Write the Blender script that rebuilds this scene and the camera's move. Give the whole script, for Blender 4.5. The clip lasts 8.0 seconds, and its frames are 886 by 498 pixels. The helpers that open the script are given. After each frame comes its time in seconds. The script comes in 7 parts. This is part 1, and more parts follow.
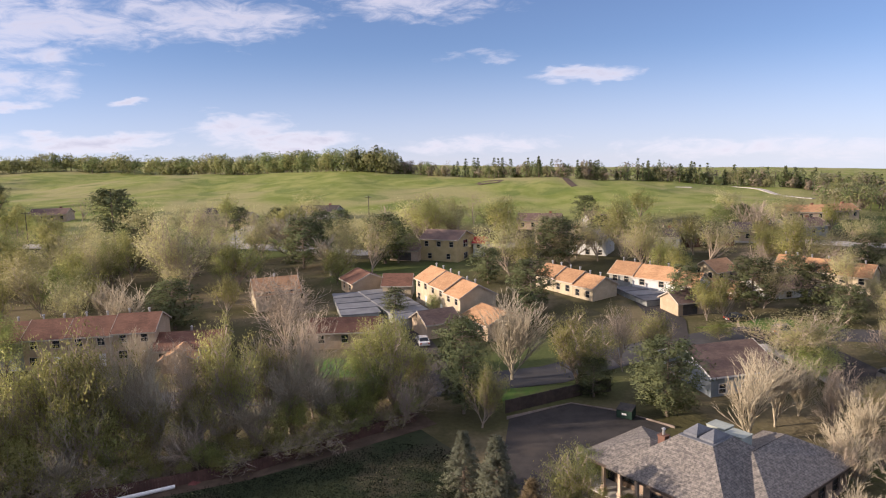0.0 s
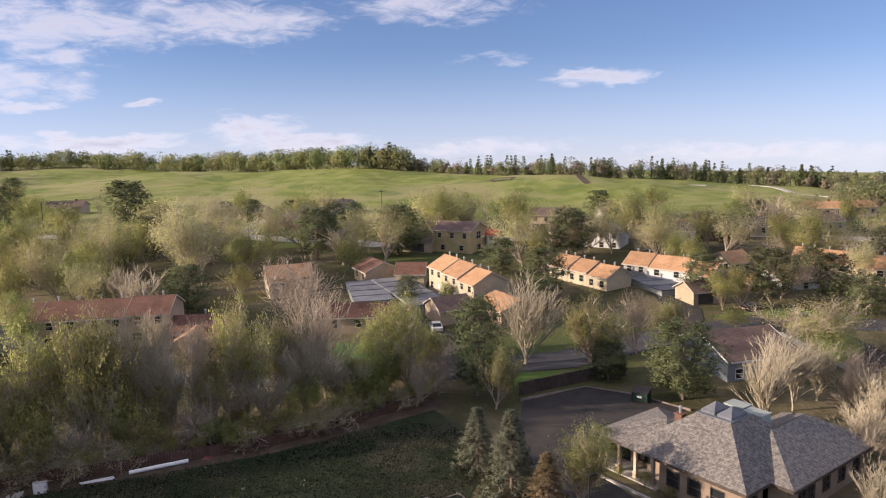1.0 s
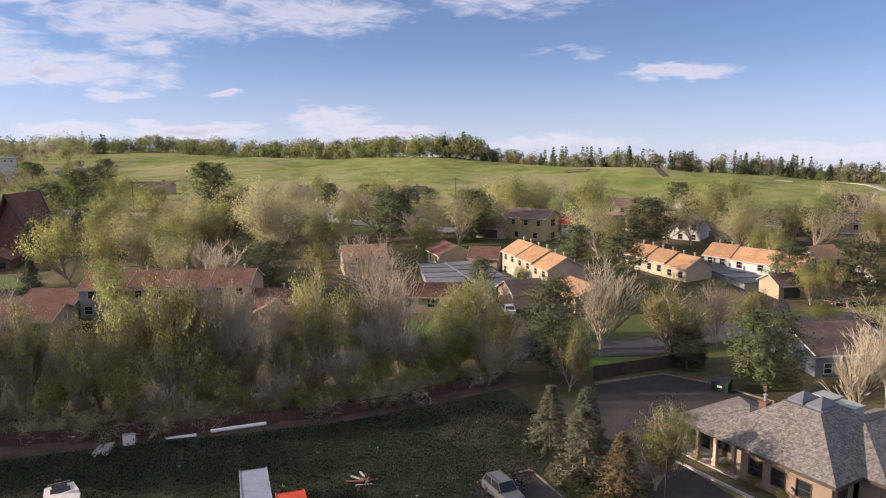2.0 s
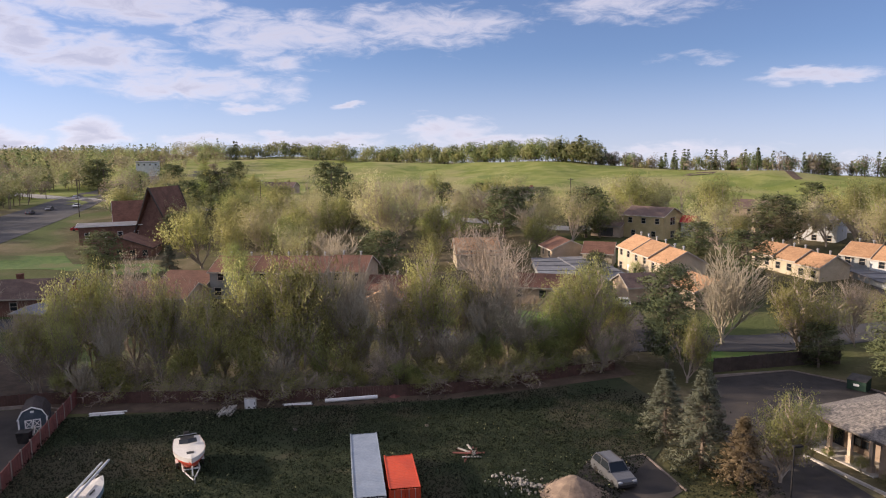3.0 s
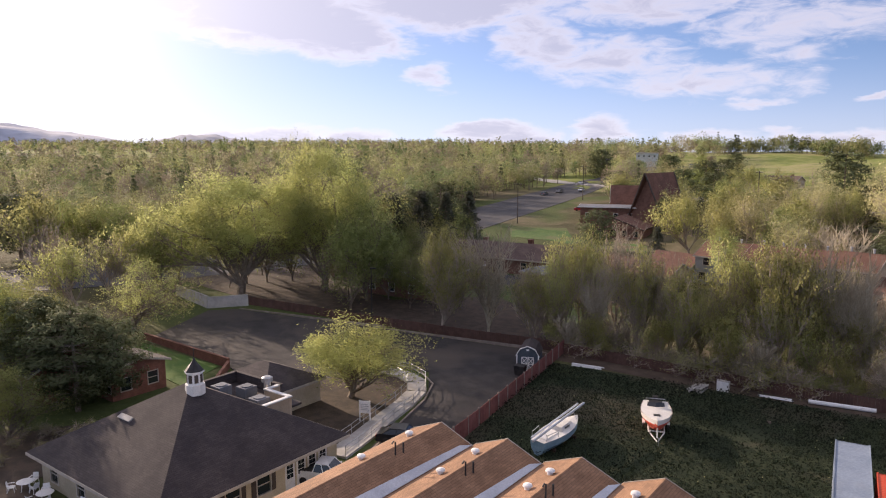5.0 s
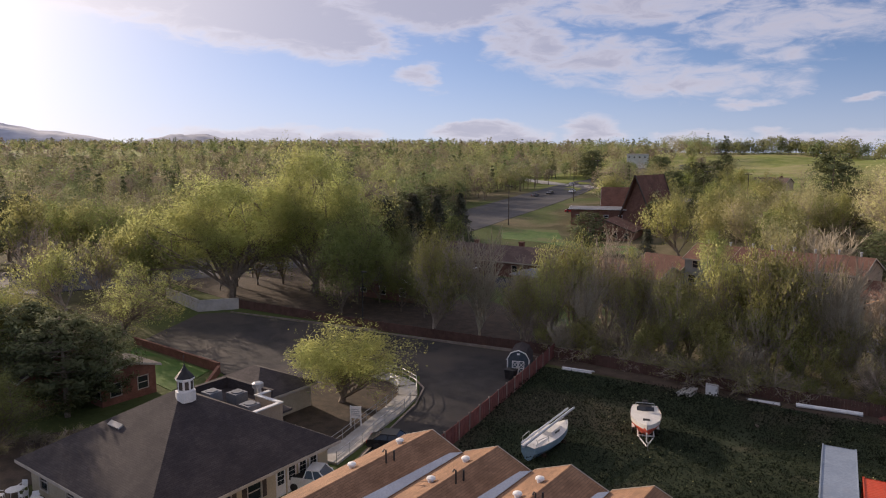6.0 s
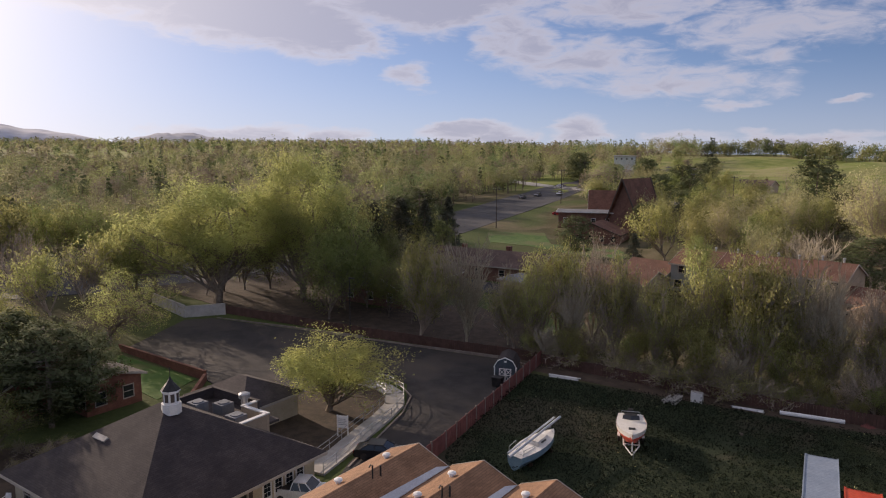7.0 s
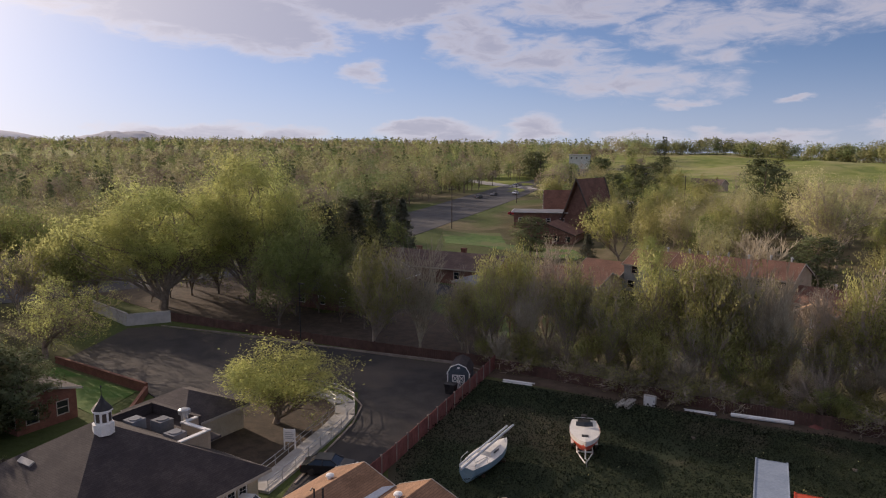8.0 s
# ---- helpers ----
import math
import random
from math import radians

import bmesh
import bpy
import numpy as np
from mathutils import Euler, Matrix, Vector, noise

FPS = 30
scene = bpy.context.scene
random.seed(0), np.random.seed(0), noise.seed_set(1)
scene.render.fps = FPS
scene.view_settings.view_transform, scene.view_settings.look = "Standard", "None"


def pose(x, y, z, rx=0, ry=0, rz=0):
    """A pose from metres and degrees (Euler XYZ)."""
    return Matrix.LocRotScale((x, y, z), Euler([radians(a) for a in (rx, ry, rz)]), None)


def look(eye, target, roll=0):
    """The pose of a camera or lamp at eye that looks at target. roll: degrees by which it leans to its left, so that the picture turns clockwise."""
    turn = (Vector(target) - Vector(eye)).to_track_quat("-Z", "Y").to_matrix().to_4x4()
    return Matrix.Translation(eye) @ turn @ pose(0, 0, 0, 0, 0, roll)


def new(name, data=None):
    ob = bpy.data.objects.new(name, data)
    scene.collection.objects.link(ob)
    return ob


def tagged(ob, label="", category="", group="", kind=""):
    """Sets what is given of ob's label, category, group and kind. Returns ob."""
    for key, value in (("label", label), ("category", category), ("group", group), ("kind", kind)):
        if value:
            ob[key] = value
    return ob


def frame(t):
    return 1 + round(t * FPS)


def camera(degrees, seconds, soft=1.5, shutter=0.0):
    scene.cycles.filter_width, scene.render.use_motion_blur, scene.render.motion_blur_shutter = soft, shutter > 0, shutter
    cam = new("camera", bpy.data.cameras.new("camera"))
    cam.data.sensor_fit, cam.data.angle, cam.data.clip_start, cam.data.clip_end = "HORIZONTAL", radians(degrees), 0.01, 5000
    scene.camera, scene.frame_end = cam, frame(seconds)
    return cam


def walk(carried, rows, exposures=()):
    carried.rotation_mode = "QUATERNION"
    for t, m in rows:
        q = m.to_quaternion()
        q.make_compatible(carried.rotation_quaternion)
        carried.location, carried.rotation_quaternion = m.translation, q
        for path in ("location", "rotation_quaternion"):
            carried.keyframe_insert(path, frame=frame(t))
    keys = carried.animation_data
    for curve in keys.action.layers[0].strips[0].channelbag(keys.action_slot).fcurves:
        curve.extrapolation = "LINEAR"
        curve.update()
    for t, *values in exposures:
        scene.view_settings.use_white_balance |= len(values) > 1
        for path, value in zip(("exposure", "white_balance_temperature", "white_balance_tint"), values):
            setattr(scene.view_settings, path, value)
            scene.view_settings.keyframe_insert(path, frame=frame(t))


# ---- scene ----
cam = camera(63.9, 8.0, 1.1)
PATH = [
    (0, (1.011, -0.809, 36.788), (0.764, 1.152, 36.482), -1.5),
    (0.5, (0.857, -0.767, 35.292), (0.583, 1.191, 34.989), -1.4),
    (1, (0.546, -0.873, 33.919), (0.267, 1.085, 33.62), -1.2),
    (1.5, (0.328, -1.065, 32.622), (-0.004, 0.885, 32.325), -0.9),
    (1.7, (-0.042, -1.162, 32.349), (-0.428, 0.777, 32.045), -0.6),
    (2.8, (-0.569, -0.918, 29.5), (-1.265, 0.932, 29.197), -0.3),
    (3, (-0.063, -1.419, 28.555), (-0.837, 0.403, 28.268), -0.5),
    (3.3, (-0.543, -1.97, 27.848), (-1.595, -0.293, 27.561), -0.3),
    (3.4, (-0.811, -1.838, 27.724), (-1.993, -0.252, 27.434), 0.1),
    (3.5, (-0.346, -2.002, 27.61), (-1.65, -0.514, 27.32), 0.1),
    (4, (0.315, -1.611, 26.668), (-1.369, -0.572, 26.376), -0.1),
    (4.5, (0.291, -1.554, 25.976), (-1.446, -0.607, 25.686), -0.1),
    (6, (0.421, -1.562, 26.568), (-1.304, -0.591, 26.278), 0.0),
    (6.5, (0.49, -1.524, 27.045), (-1.224, -0.534, 26.754), 0.1),
    (7, (0.462, -1.487, 27.524), (-1.246, -0.487, 27.233), 0.2),
    (7.5, (0.118, -1.046, 27.826), (-1.582, -0.034, 27.531), 0.2),
    (8, (-0.622, 0.115, 27.996), (-2.267, 1.214, 27.701), 0.2),
]
EXPOSURES = [(0, 0.64, 6450, 19), (3.0, 0.56, 6450, 19), (4.5, 0.76, 6550, 21), (6.0, 0.20, 6550, 19), (6.5, 0.08, 6550, 19), (8.0, 0.06, 6550, 19)]
walk(cam, [(t, look(eye, target, roll)) for t, eye, target, roll in PATH], EXPOSURES)

# ---- light: low evening sun from the west, blue sky with broken cloud ----
SUN_AZ, SUN_EL = 104.5, 16.0
SUN_DIR = Vector((-math.sin(radians(SUN_AZ)) * math.cos(radians(SUN_EL)), math.cos(radians(SUN_AZ)) * math.cos(radians(SUN_EL)), math.sin(radians(SUN_EL))))
sun_data = bpy.data.lights.new("sun", "SUN")
sun_data.energy, sun_data.angle, sun_data.color = 5.0, radians(0.6), (1.0, 0.83, 0.62)
sun = new("sun", sun_data)
sun.matrix_world = look(SUN_DIR * 400, (0, 0, 0))


def nodes_of(owner):
    owner.use_nodes = True
    t = owner.node_tree
    t.nodes.clear()
    return t


def node(tree, kind, links=()):
    n = tree.nodes.new(kind)
    for sock, val in links:
        if isinstance(val, bpy.types.NodeSocket):
            tree.links.new(val, n.inputs[sock])
        else:
            n.inputs[sock].default_value = val
    return n


def maths(tree, op, a, b=0.0, c=0.0):
    n = node(tree, "ShaderNodeMath", [(0, a), (1, b), (2, c)])
    n.operation = op
    return n.outputs[0]


def ramp(tree, fac, a, b):
    n = node(tree, "ShaderNodeMapRange", [("Value", fac), ("From Min", a), ("From Max", b)])
    n.interpolation_type = "SMOOTHSTEP"
    return n.outputs[0]


def mixc(tree, fac, a, b, blend="MIX"):
    n = node(tree, "ShaderNodeMix")
    n.data_type, n.blend_type = "RGBA", blend
    for sock, val in ((0, fac), (6, a), (7, b)):
        if isinstance(val, bpy.types.NodeSocket):
            tree.links.new(val, n.inputs[sock])
        else:
            n.inputs[sock].default_value = (*val, 1) if isinstance(val, tuple) else val
    return n.outputs[2]


# bearing and height of each cloud's middle, its half width and half height in degrees, and how solid it is
CLOUDS = (
    (84.0, 11.2, 8.0, 2.4, 1.5), (75.2, 9.9, 8.5, 2.7, 1.6), (69.0, 8.6, 5.7, 2.3, 1.4), (61.1, 10.8, 9.5, 2.4, 1.4), (62.2, 5.4, 2.2, 1.2, 0.8),
    (54.3, 8.0, 3.3, 2.3, 1.0), (48.6, 6.4, 6.5, 1.9, 0.9), (41.7, 4.7, 6.9, 1.5, 0.75), (35.4, 8.3, 7.5, 1.9, 0.75), (46.0, 10.2, 7.0, 1.6, 0.9),
    (75.9, 0.6, 6.5, 1.0, 1.1), (68.9, 0.4, 5.0, 0.9, 1.0), (57.1, 0.9, 4.4, 1.1, 1.2), (49.1, 1.1, 3.0, 1.2, 1.0),
    (37.7, 2.9, 2.4, 0.45, 0.7), (29.9, 3.1, 1.8, 0.4, 0.7), (35.7, 6.4, 3.2, 1.6, 0.5), (36.9, 4.4, 3.0, 1.2, 0.5),
    (22.4, 1.3, 3.8, 1.1, 0.75), (18.7, 0.1, 5.5, 0.8, 0.8), (32.4, 0.4, 5.6, 0.8, 0.95), (41.0, 0.5, 4.0, 0.7, 0.8), (24.5, 9.2, 8.5, 1.7, 0.6), (8.5, 10.2, 7.0, 1.2, 0.6),
    (-4.4, 4.7, 4.0, 0.75, 0.9), (4.3, 6.3, 3.0, 0.5, 0.35), (-17.0, -1.2, 12.0, 0.9, 0.5), (5.0, -0.4, 8.0, 0.6, 0.5))


def make_world():
    world = bpy.data.worlds.new("sky")
    scene.world = world
    t = nodes_of(world)
    sky = node(t, "ShaderNodeTexSky")
    sky.sky_type, sky.sun_disc, sky.sun_elevation, sky.sun_rotation = "NISHITA", False, radians(SUN_EL), radians(-SUN_AZ)
    sky.altitude, sky.air_density, sky.dust_density, sky.ozone_density = 1600, 1.0, 0.9, 3.2
    co = node(t, "ShaderNodeTexCoord").outputs["Generated"]
    sep = node(t, "ShaderNodeSeparateXYZ", [(0, co)])
    lifted = node(t, "ShaderNodeCombineXYZ", [(0, sep.outputs[0]), (1, sep.outputs[1]), (2, maths(t, "MAXIMUM", maths(t, "ADD", sep.outputs[2], 0.06), 0.03))])
    t.links.new(lifted.outputs[0], sky.inputs["Vector"])
    up = maths(t, "MAXIMUM", maths(t, "ADD", sep.outputs[2], 0.06), 0.0)
    den = maths(t, "ADD", up, 0.15)
    layer = node(t, "ShaderNodeCombineXYZ", [(0, maths(t, "DIVIDE", sep.outputs[0], den)), (1, maths(t, "DIVIDE", sep.outputs[1], den)), (2, 0.0)]).outputs[0]
    dot = node(t, "ShaderNodeVectorMath", [(0, co), (1, tuple(SUN_DIR))])
    dot.operation = "DOT_PRODUCT"
    near = maths(t, "MAXIMUM", dot.outputs["Value"], 0.0)
    # broken cloud above the view, unseen, added to raise the fill light
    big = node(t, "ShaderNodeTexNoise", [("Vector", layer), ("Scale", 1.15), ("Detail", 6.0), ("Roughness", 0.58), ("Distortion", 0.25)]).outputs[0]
    fill_cloud = maths(t, "MULTIPLY", ramp(t, big, 0.36, 0.58), ramp(t, sep.outputs[2], 0.20, 0.30))
    # the banks and streaks of cloud lower down, each at its bearing and height
    az = maths(t, "MULTIPLY", maths(t, "ARCTAN2", maths(t, "MULTIPLY", sep.outputs[0], -1.0), sep.outputs[1]), 57.2958)
    el = maths(t, "MULTIPLY", maths(t, "ARCSINE", sep.outputs[2]), 57.2958)
    at = node(t, "ShaderNodeCombineXYZ", [(0, maths(t, "MULTIPLY", az, 0.10)), (1, maths(t, "MULTIPLY", el, 0.30)), (2, 0.0)]).outputs[0]
    warp = node(t, "ShaderNodeTexNoise", [("Vector", at), ("Scale", 1.6), ("Detail", 4.0), ("Roughness", 0.6)]).outputs[0]
    torn = node(t, "ShaderNodeTexNoise", [("Vector", at), ("Scale", 3.4), ("Detail", 9.0), ("Roughness", 0.62), ("Distortion", 0.55)]).outputs[0]
    shift = maths(t, "SUBTRACT", warp, 0.5)
    az_w = maths(t, "ADD", az, maths(t, "MULTIPLY", shift, 7.0))
    el_w = maths(t, "ADD", el, maths(t, "MULTIPLY", shift, 2.6))
    bank = -1.0
    for a0_, e0_, ra_, re_, w_ in CLOUDS:
        da = maths(t, "DIVIDE", maths(t, "SUBTRACT", az_w, a0_), ra_)
        de = maths(t, "DIVIDE", maths(t, "SUBTRACT", el_w, e0_), re_)
        q = maths(t, "MULTIPLY_ADD", da, da, maths(t, "MULTIPLY", de, de))
        bank = maths(t, "MAXIMUM", maths(t, "MULTIPLY_ADD", q, -0.75 * w_, w_), bank)
    dense = maths(t, "ADD", bank, maths(t, "MULTIPLY", maths(t, "SUBTRACT", torn, 0.5), 1.8))
    amount = maths(t, "MULTIPLY", maths(t, "MAXIMUM", ramp(t, dense, 0.02, 0.95), fill_cloud), 0.78)
    thick = ramp(t, dense, 0.45, 1.2)
    cloud = mixc(t, thick, (6.6, 6.45, 6.8), (4.2, 4.25, 5.0))
    cloud = mixc(t, maths(t, "POWER", near, 12.0), cloud, (11.5, 11.0, 10.6))
    low = ramp(t, sep.outputs[2], 0.13, -0.05)
    clear = mixc(t, 1.0, sky.outputs[0], (1.08, 1.0, 1.04), "MULTIPLY")
    hazed = mixc(t, maths(t, "MULTIPLY", low, 0.50), clear, (5.4, 5.5, 6.8))
    hazed = mixc(t, maths(t, "MULTIPLY", maths(t, "POWER", near, 4.0), 0.45), hazed, (6.2, 6.6, 7.6))
    hazed = mixc(t, maths(t, "POWER", near, 22.0), hazed, (14.0, 13.4, 12.6))
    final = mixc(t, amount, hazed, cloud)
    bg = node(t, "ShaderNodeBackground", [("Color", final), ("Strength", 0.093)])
    out = node(t, "ShaderNodeOutputWorld")
    t.links.new(bg.outputs[0], out.inputs[0])


make_world()

# ---- materials ----


def surf(name, a, b, scale=1.0, rough=0.85, bump=0.3, fine=12.0, c=None, metal=0.0, spec=0.35, brick=None, vary=0.12, translucent=0.0):
    """Two tones broken up at two scales, with fine relief; brick=(width, height, depth) lays courses over it."""
    m = bpy.data.materials.new(name)
    t = nodes_of(m)
    pos = node(t, "ShaderNodeNewGeometry").outputs["Position"]
    n1 = node(t, "ShaderNodeTexNoise", [("Vector", pos), ("Scale", scale), ("Detail", 4.0), ("Roughness", 0.6)]).outputs[0]
    n2 = node(t, "ShaderNodeTexNoise", [("Vector", pos), ("Scale", scale * fine), ("Detail", 3.0)]).outputs[0]
    col = mixc(t, ramp(t, n1, 0.35, 0.65), a, b)
    if c:
        n3 = node(t, "ShaderNodeTexNoise", [("Vector", pos), ("Scale", scale * 0.23), ("Detail", 3.0), ("Distortion", 0.4)]).outputs[0]
        col = mixc(t, ramp(t, n3, 0.48, 0.62), col, c)
    if brick:
        tex = node(t, "ShaderNodeTexCoord").outputs["UV"]
        br = node(t, "ShaderNodeTexBrick", [("Vector", tex), ("Color1", (0.80, 0.80, 0.80, 1)), ("Color2", (1.15, 1.15, 1.15, 1)), ("Mortar", (brick[2],) * 3 + (1,)), ("Scale", 1.0),
                  ("Mortar Size", 0.012), ("Brick Width", brick[0]), ("Row Height", brick[1])])
        col = mixc(t, 0.8, col, br.outputs[0], "MULTIPLY")
    oi = node(t, "ShaderNodeObjectInfo").outputs["Random"]
    hsv = node(t, "ShaderNodeHueSaturation", [("Color", col), ("Value", maths(t, "ADD", maths(t, "MULTIPLY", oi, 2 * vary), maths(t, "ADD", maths(t, "MULTIPLY", n2, 0.5), 0.75 - vary)))])
    col = hsv.outputs[0]
    bm = node(t, "ShaderNodeBump", [("Strength", bump), ("Distance", 0.05), ("Height", n2)])
    p = node(t, "ShaderNodeBsdfPrincipled", [("Base Color", col), ("Roughness", rough), ("Metallic", metal), ("Specular IOR Level", spec), ("Normal", bm.outputs[0])])
    shader = p.outputs[0]
    if translucent:
        tr = node(t, "ShaderNodeBsdfTranslucent", [("Color", col)])
        shader = node(t, "ShaderNodeMixShader", [(0, translucent), (1, shader), (2, tr.outputs[0])]).outputs[0]
    out = node(t, "ShaderNodeOutputMaterial")
    t.links.new(shader, out.inputs[0])
    return m


def leaf_mat(name, a, b, translucent=0.35):
    """Foliage: the tone drifts from bough to bough and from tree to tree, and a little from sprig to sprig."""
    m = bpy.data.materials.new(name)
    t = nodes_of(m)
    geo = node(t, "ShaderNodeNewGeometry")
    oi = node(t, "ShaderNodeObjectInfo").outputs["Random"]
    bough = node(t, "ShaderNodeTexNoise", [("Vector", geo.outputs["Position"]), ("Scale", 0.55), ("Detail", 3.0)]).outputs[0]
    stand = node(t, "ShaderNodeTexNoise", [("Vector", geo.outputs["Position"]), ("Scale", 0.075), ("Detail", 1.0)]).outputs[0]
    k = maths(t, "ADD", maths(t, "MULTIPLY", geo.outputs["Random Per Island"], 0.45), maths(t, "MULTIPLY", ramp(t, bough, 0.32, 0.68), 0.55))
    col = mixc(t, k, a, b)
    tone = maths(t, "ADD", maths(t, "MULTIPLY", oi, 0.36), maths(t, "MULTIPLY", ramp(t, stand, 0.34, 0.66), 0.30))
    hsv = node(t, "ShaderNodeHueSaturation", [("Hue", maths(t, "ADD", 0.484, maths(t, "MULTIPLY", tone, 0.045))), ("Saturation", 0.82), ("Value", maths(t, "ADD", 0.84, tone)), ("Color", col)])
    p = node(t, "ShaderNodeBsdfPrincipled", [("Base Color", hsv.outputs[0]), ("Roughness", 0.8), ("Specular IOR Level", 0.05)])
    tr = node(t, "ShaderNodeBsdfTranslucent", [("Color", hsv.outputs[0])])
    mx = node(t, "ShaderNodeMixShader", [(0, translucent), (1, p.outputs[0]), (2, tr.outputs[0])])
    gaps = node(t, "ShaderNodeBsdfTransparent")
    loose = node(t, "ShaderNodeMixShader", [(0, 0.16), (1, mx.outputs[0]), (2, gaps.outputs[0])])
    out = node(t, "ShaderNodeOutputMaterial")
    t.links.new(loose.outputs[0], out.inputs[0])
    return m


def glass_mat():
    m = bpy.data.materials.new("window_glass")
    t = nodes_of(m)
    p = node(t, "ShaderNodeBsdfPrincipled", [("Base Color", (0.02, 0.025, 0.03, 1)), ("Roughness", 0.06), ("Specular IOR Level", 0.6)])
    out = node(t, "ShaderNodeOutputMaterial")
    t.links.new(p.outputs[0], out.inputs[0])
    return m


def ground_mat():
    """Open ground: pasture on the hill, rough dry grass and lawn round the houses, bare soil under the trees."""
    m = bpy.data.materials.new("open_ground")
    t = nodes_of(m)
    pos = node(t, "ShaderNodeNewGeometry").outputs["Position"]

    def noise_at(scale, detail=4.0, dist=0.0):
        return node(t, "ShaderNodeTexNoise", [("Vector", pos), ("Scale", scale), ("Detail", detail), ("Distortion", dist)]).outputs[0]
    fine, mid, wide = noise_at(1.7), noise_at(0.09, 5.0, 0.5), noise_at(0.012, 4.0, 0.6)
    rough_grass = mixc(t, ramp(t, mid, 0.40, 0.62), (0.085, 0.082, 0.040), (0.165, 0.140, 0.085))
    rough_grass = mixc(t, ramp(t, wide, 0.50, 0.60), rough_grass, (0.085, 0.110, 0.038))
    pasture = mixc(t, ramp(t, mid, 0.35, 0.65), (0.180, 0.225, 0.055), (0.280, 0.300, 0.100))
    pasture = mixc(t, maths(t, "MULTIPLY", ramp(t, wide, 0.46, 0.60), 0.7), pasture, (0.350, 0.315, 0.165))
    pasture = mixc(t, maths(t, "MULTIPLY", ramp(t, noise_at(0.035, 6.0, 1.2), 0.55, 0.66), 0.65), pasture, (0.120, 0.175, 0.045))
    sep = node(t, "ShaderNodeSeparateXYZ", [(0, pos)])
    away = maths(t, "ADD", sep.outputs[1], maths(t, "MULTIPLY", sep.outputs[0], -0.25))
    col = mixc(t, ramp(t, maths(t, "ADD", away, maths(t, "MULTIPLY", mid, 30.0)), 250.0, 290.0), rough_grass, pasture)
    hsv = node(t, "ShaderNodeHueSaturation", [("Color", col), ("Value", maths(t, "ADD", 0.62, maths(t, "MULTIPLY", fine, 0.6)))])
    bm = node(t, "ShaderNodeBump", [("Strength", 0.6), ("Distance", 0.25), ("Height", maths(t, "ADD", fine, mid))])
    p = node(t, "ShaderNodeBsdfPrincipled", [("Base Color", hsv.outputs[0]), ("Roughness", 0.95), ("Specular IOR Level", 0.1), ("Normal", bm.outputs[0])])
    out = node(t, "ShaderNodeOutputMaterial")
    t.links.new(p.outputs[0], out.inputs[0])
    return m


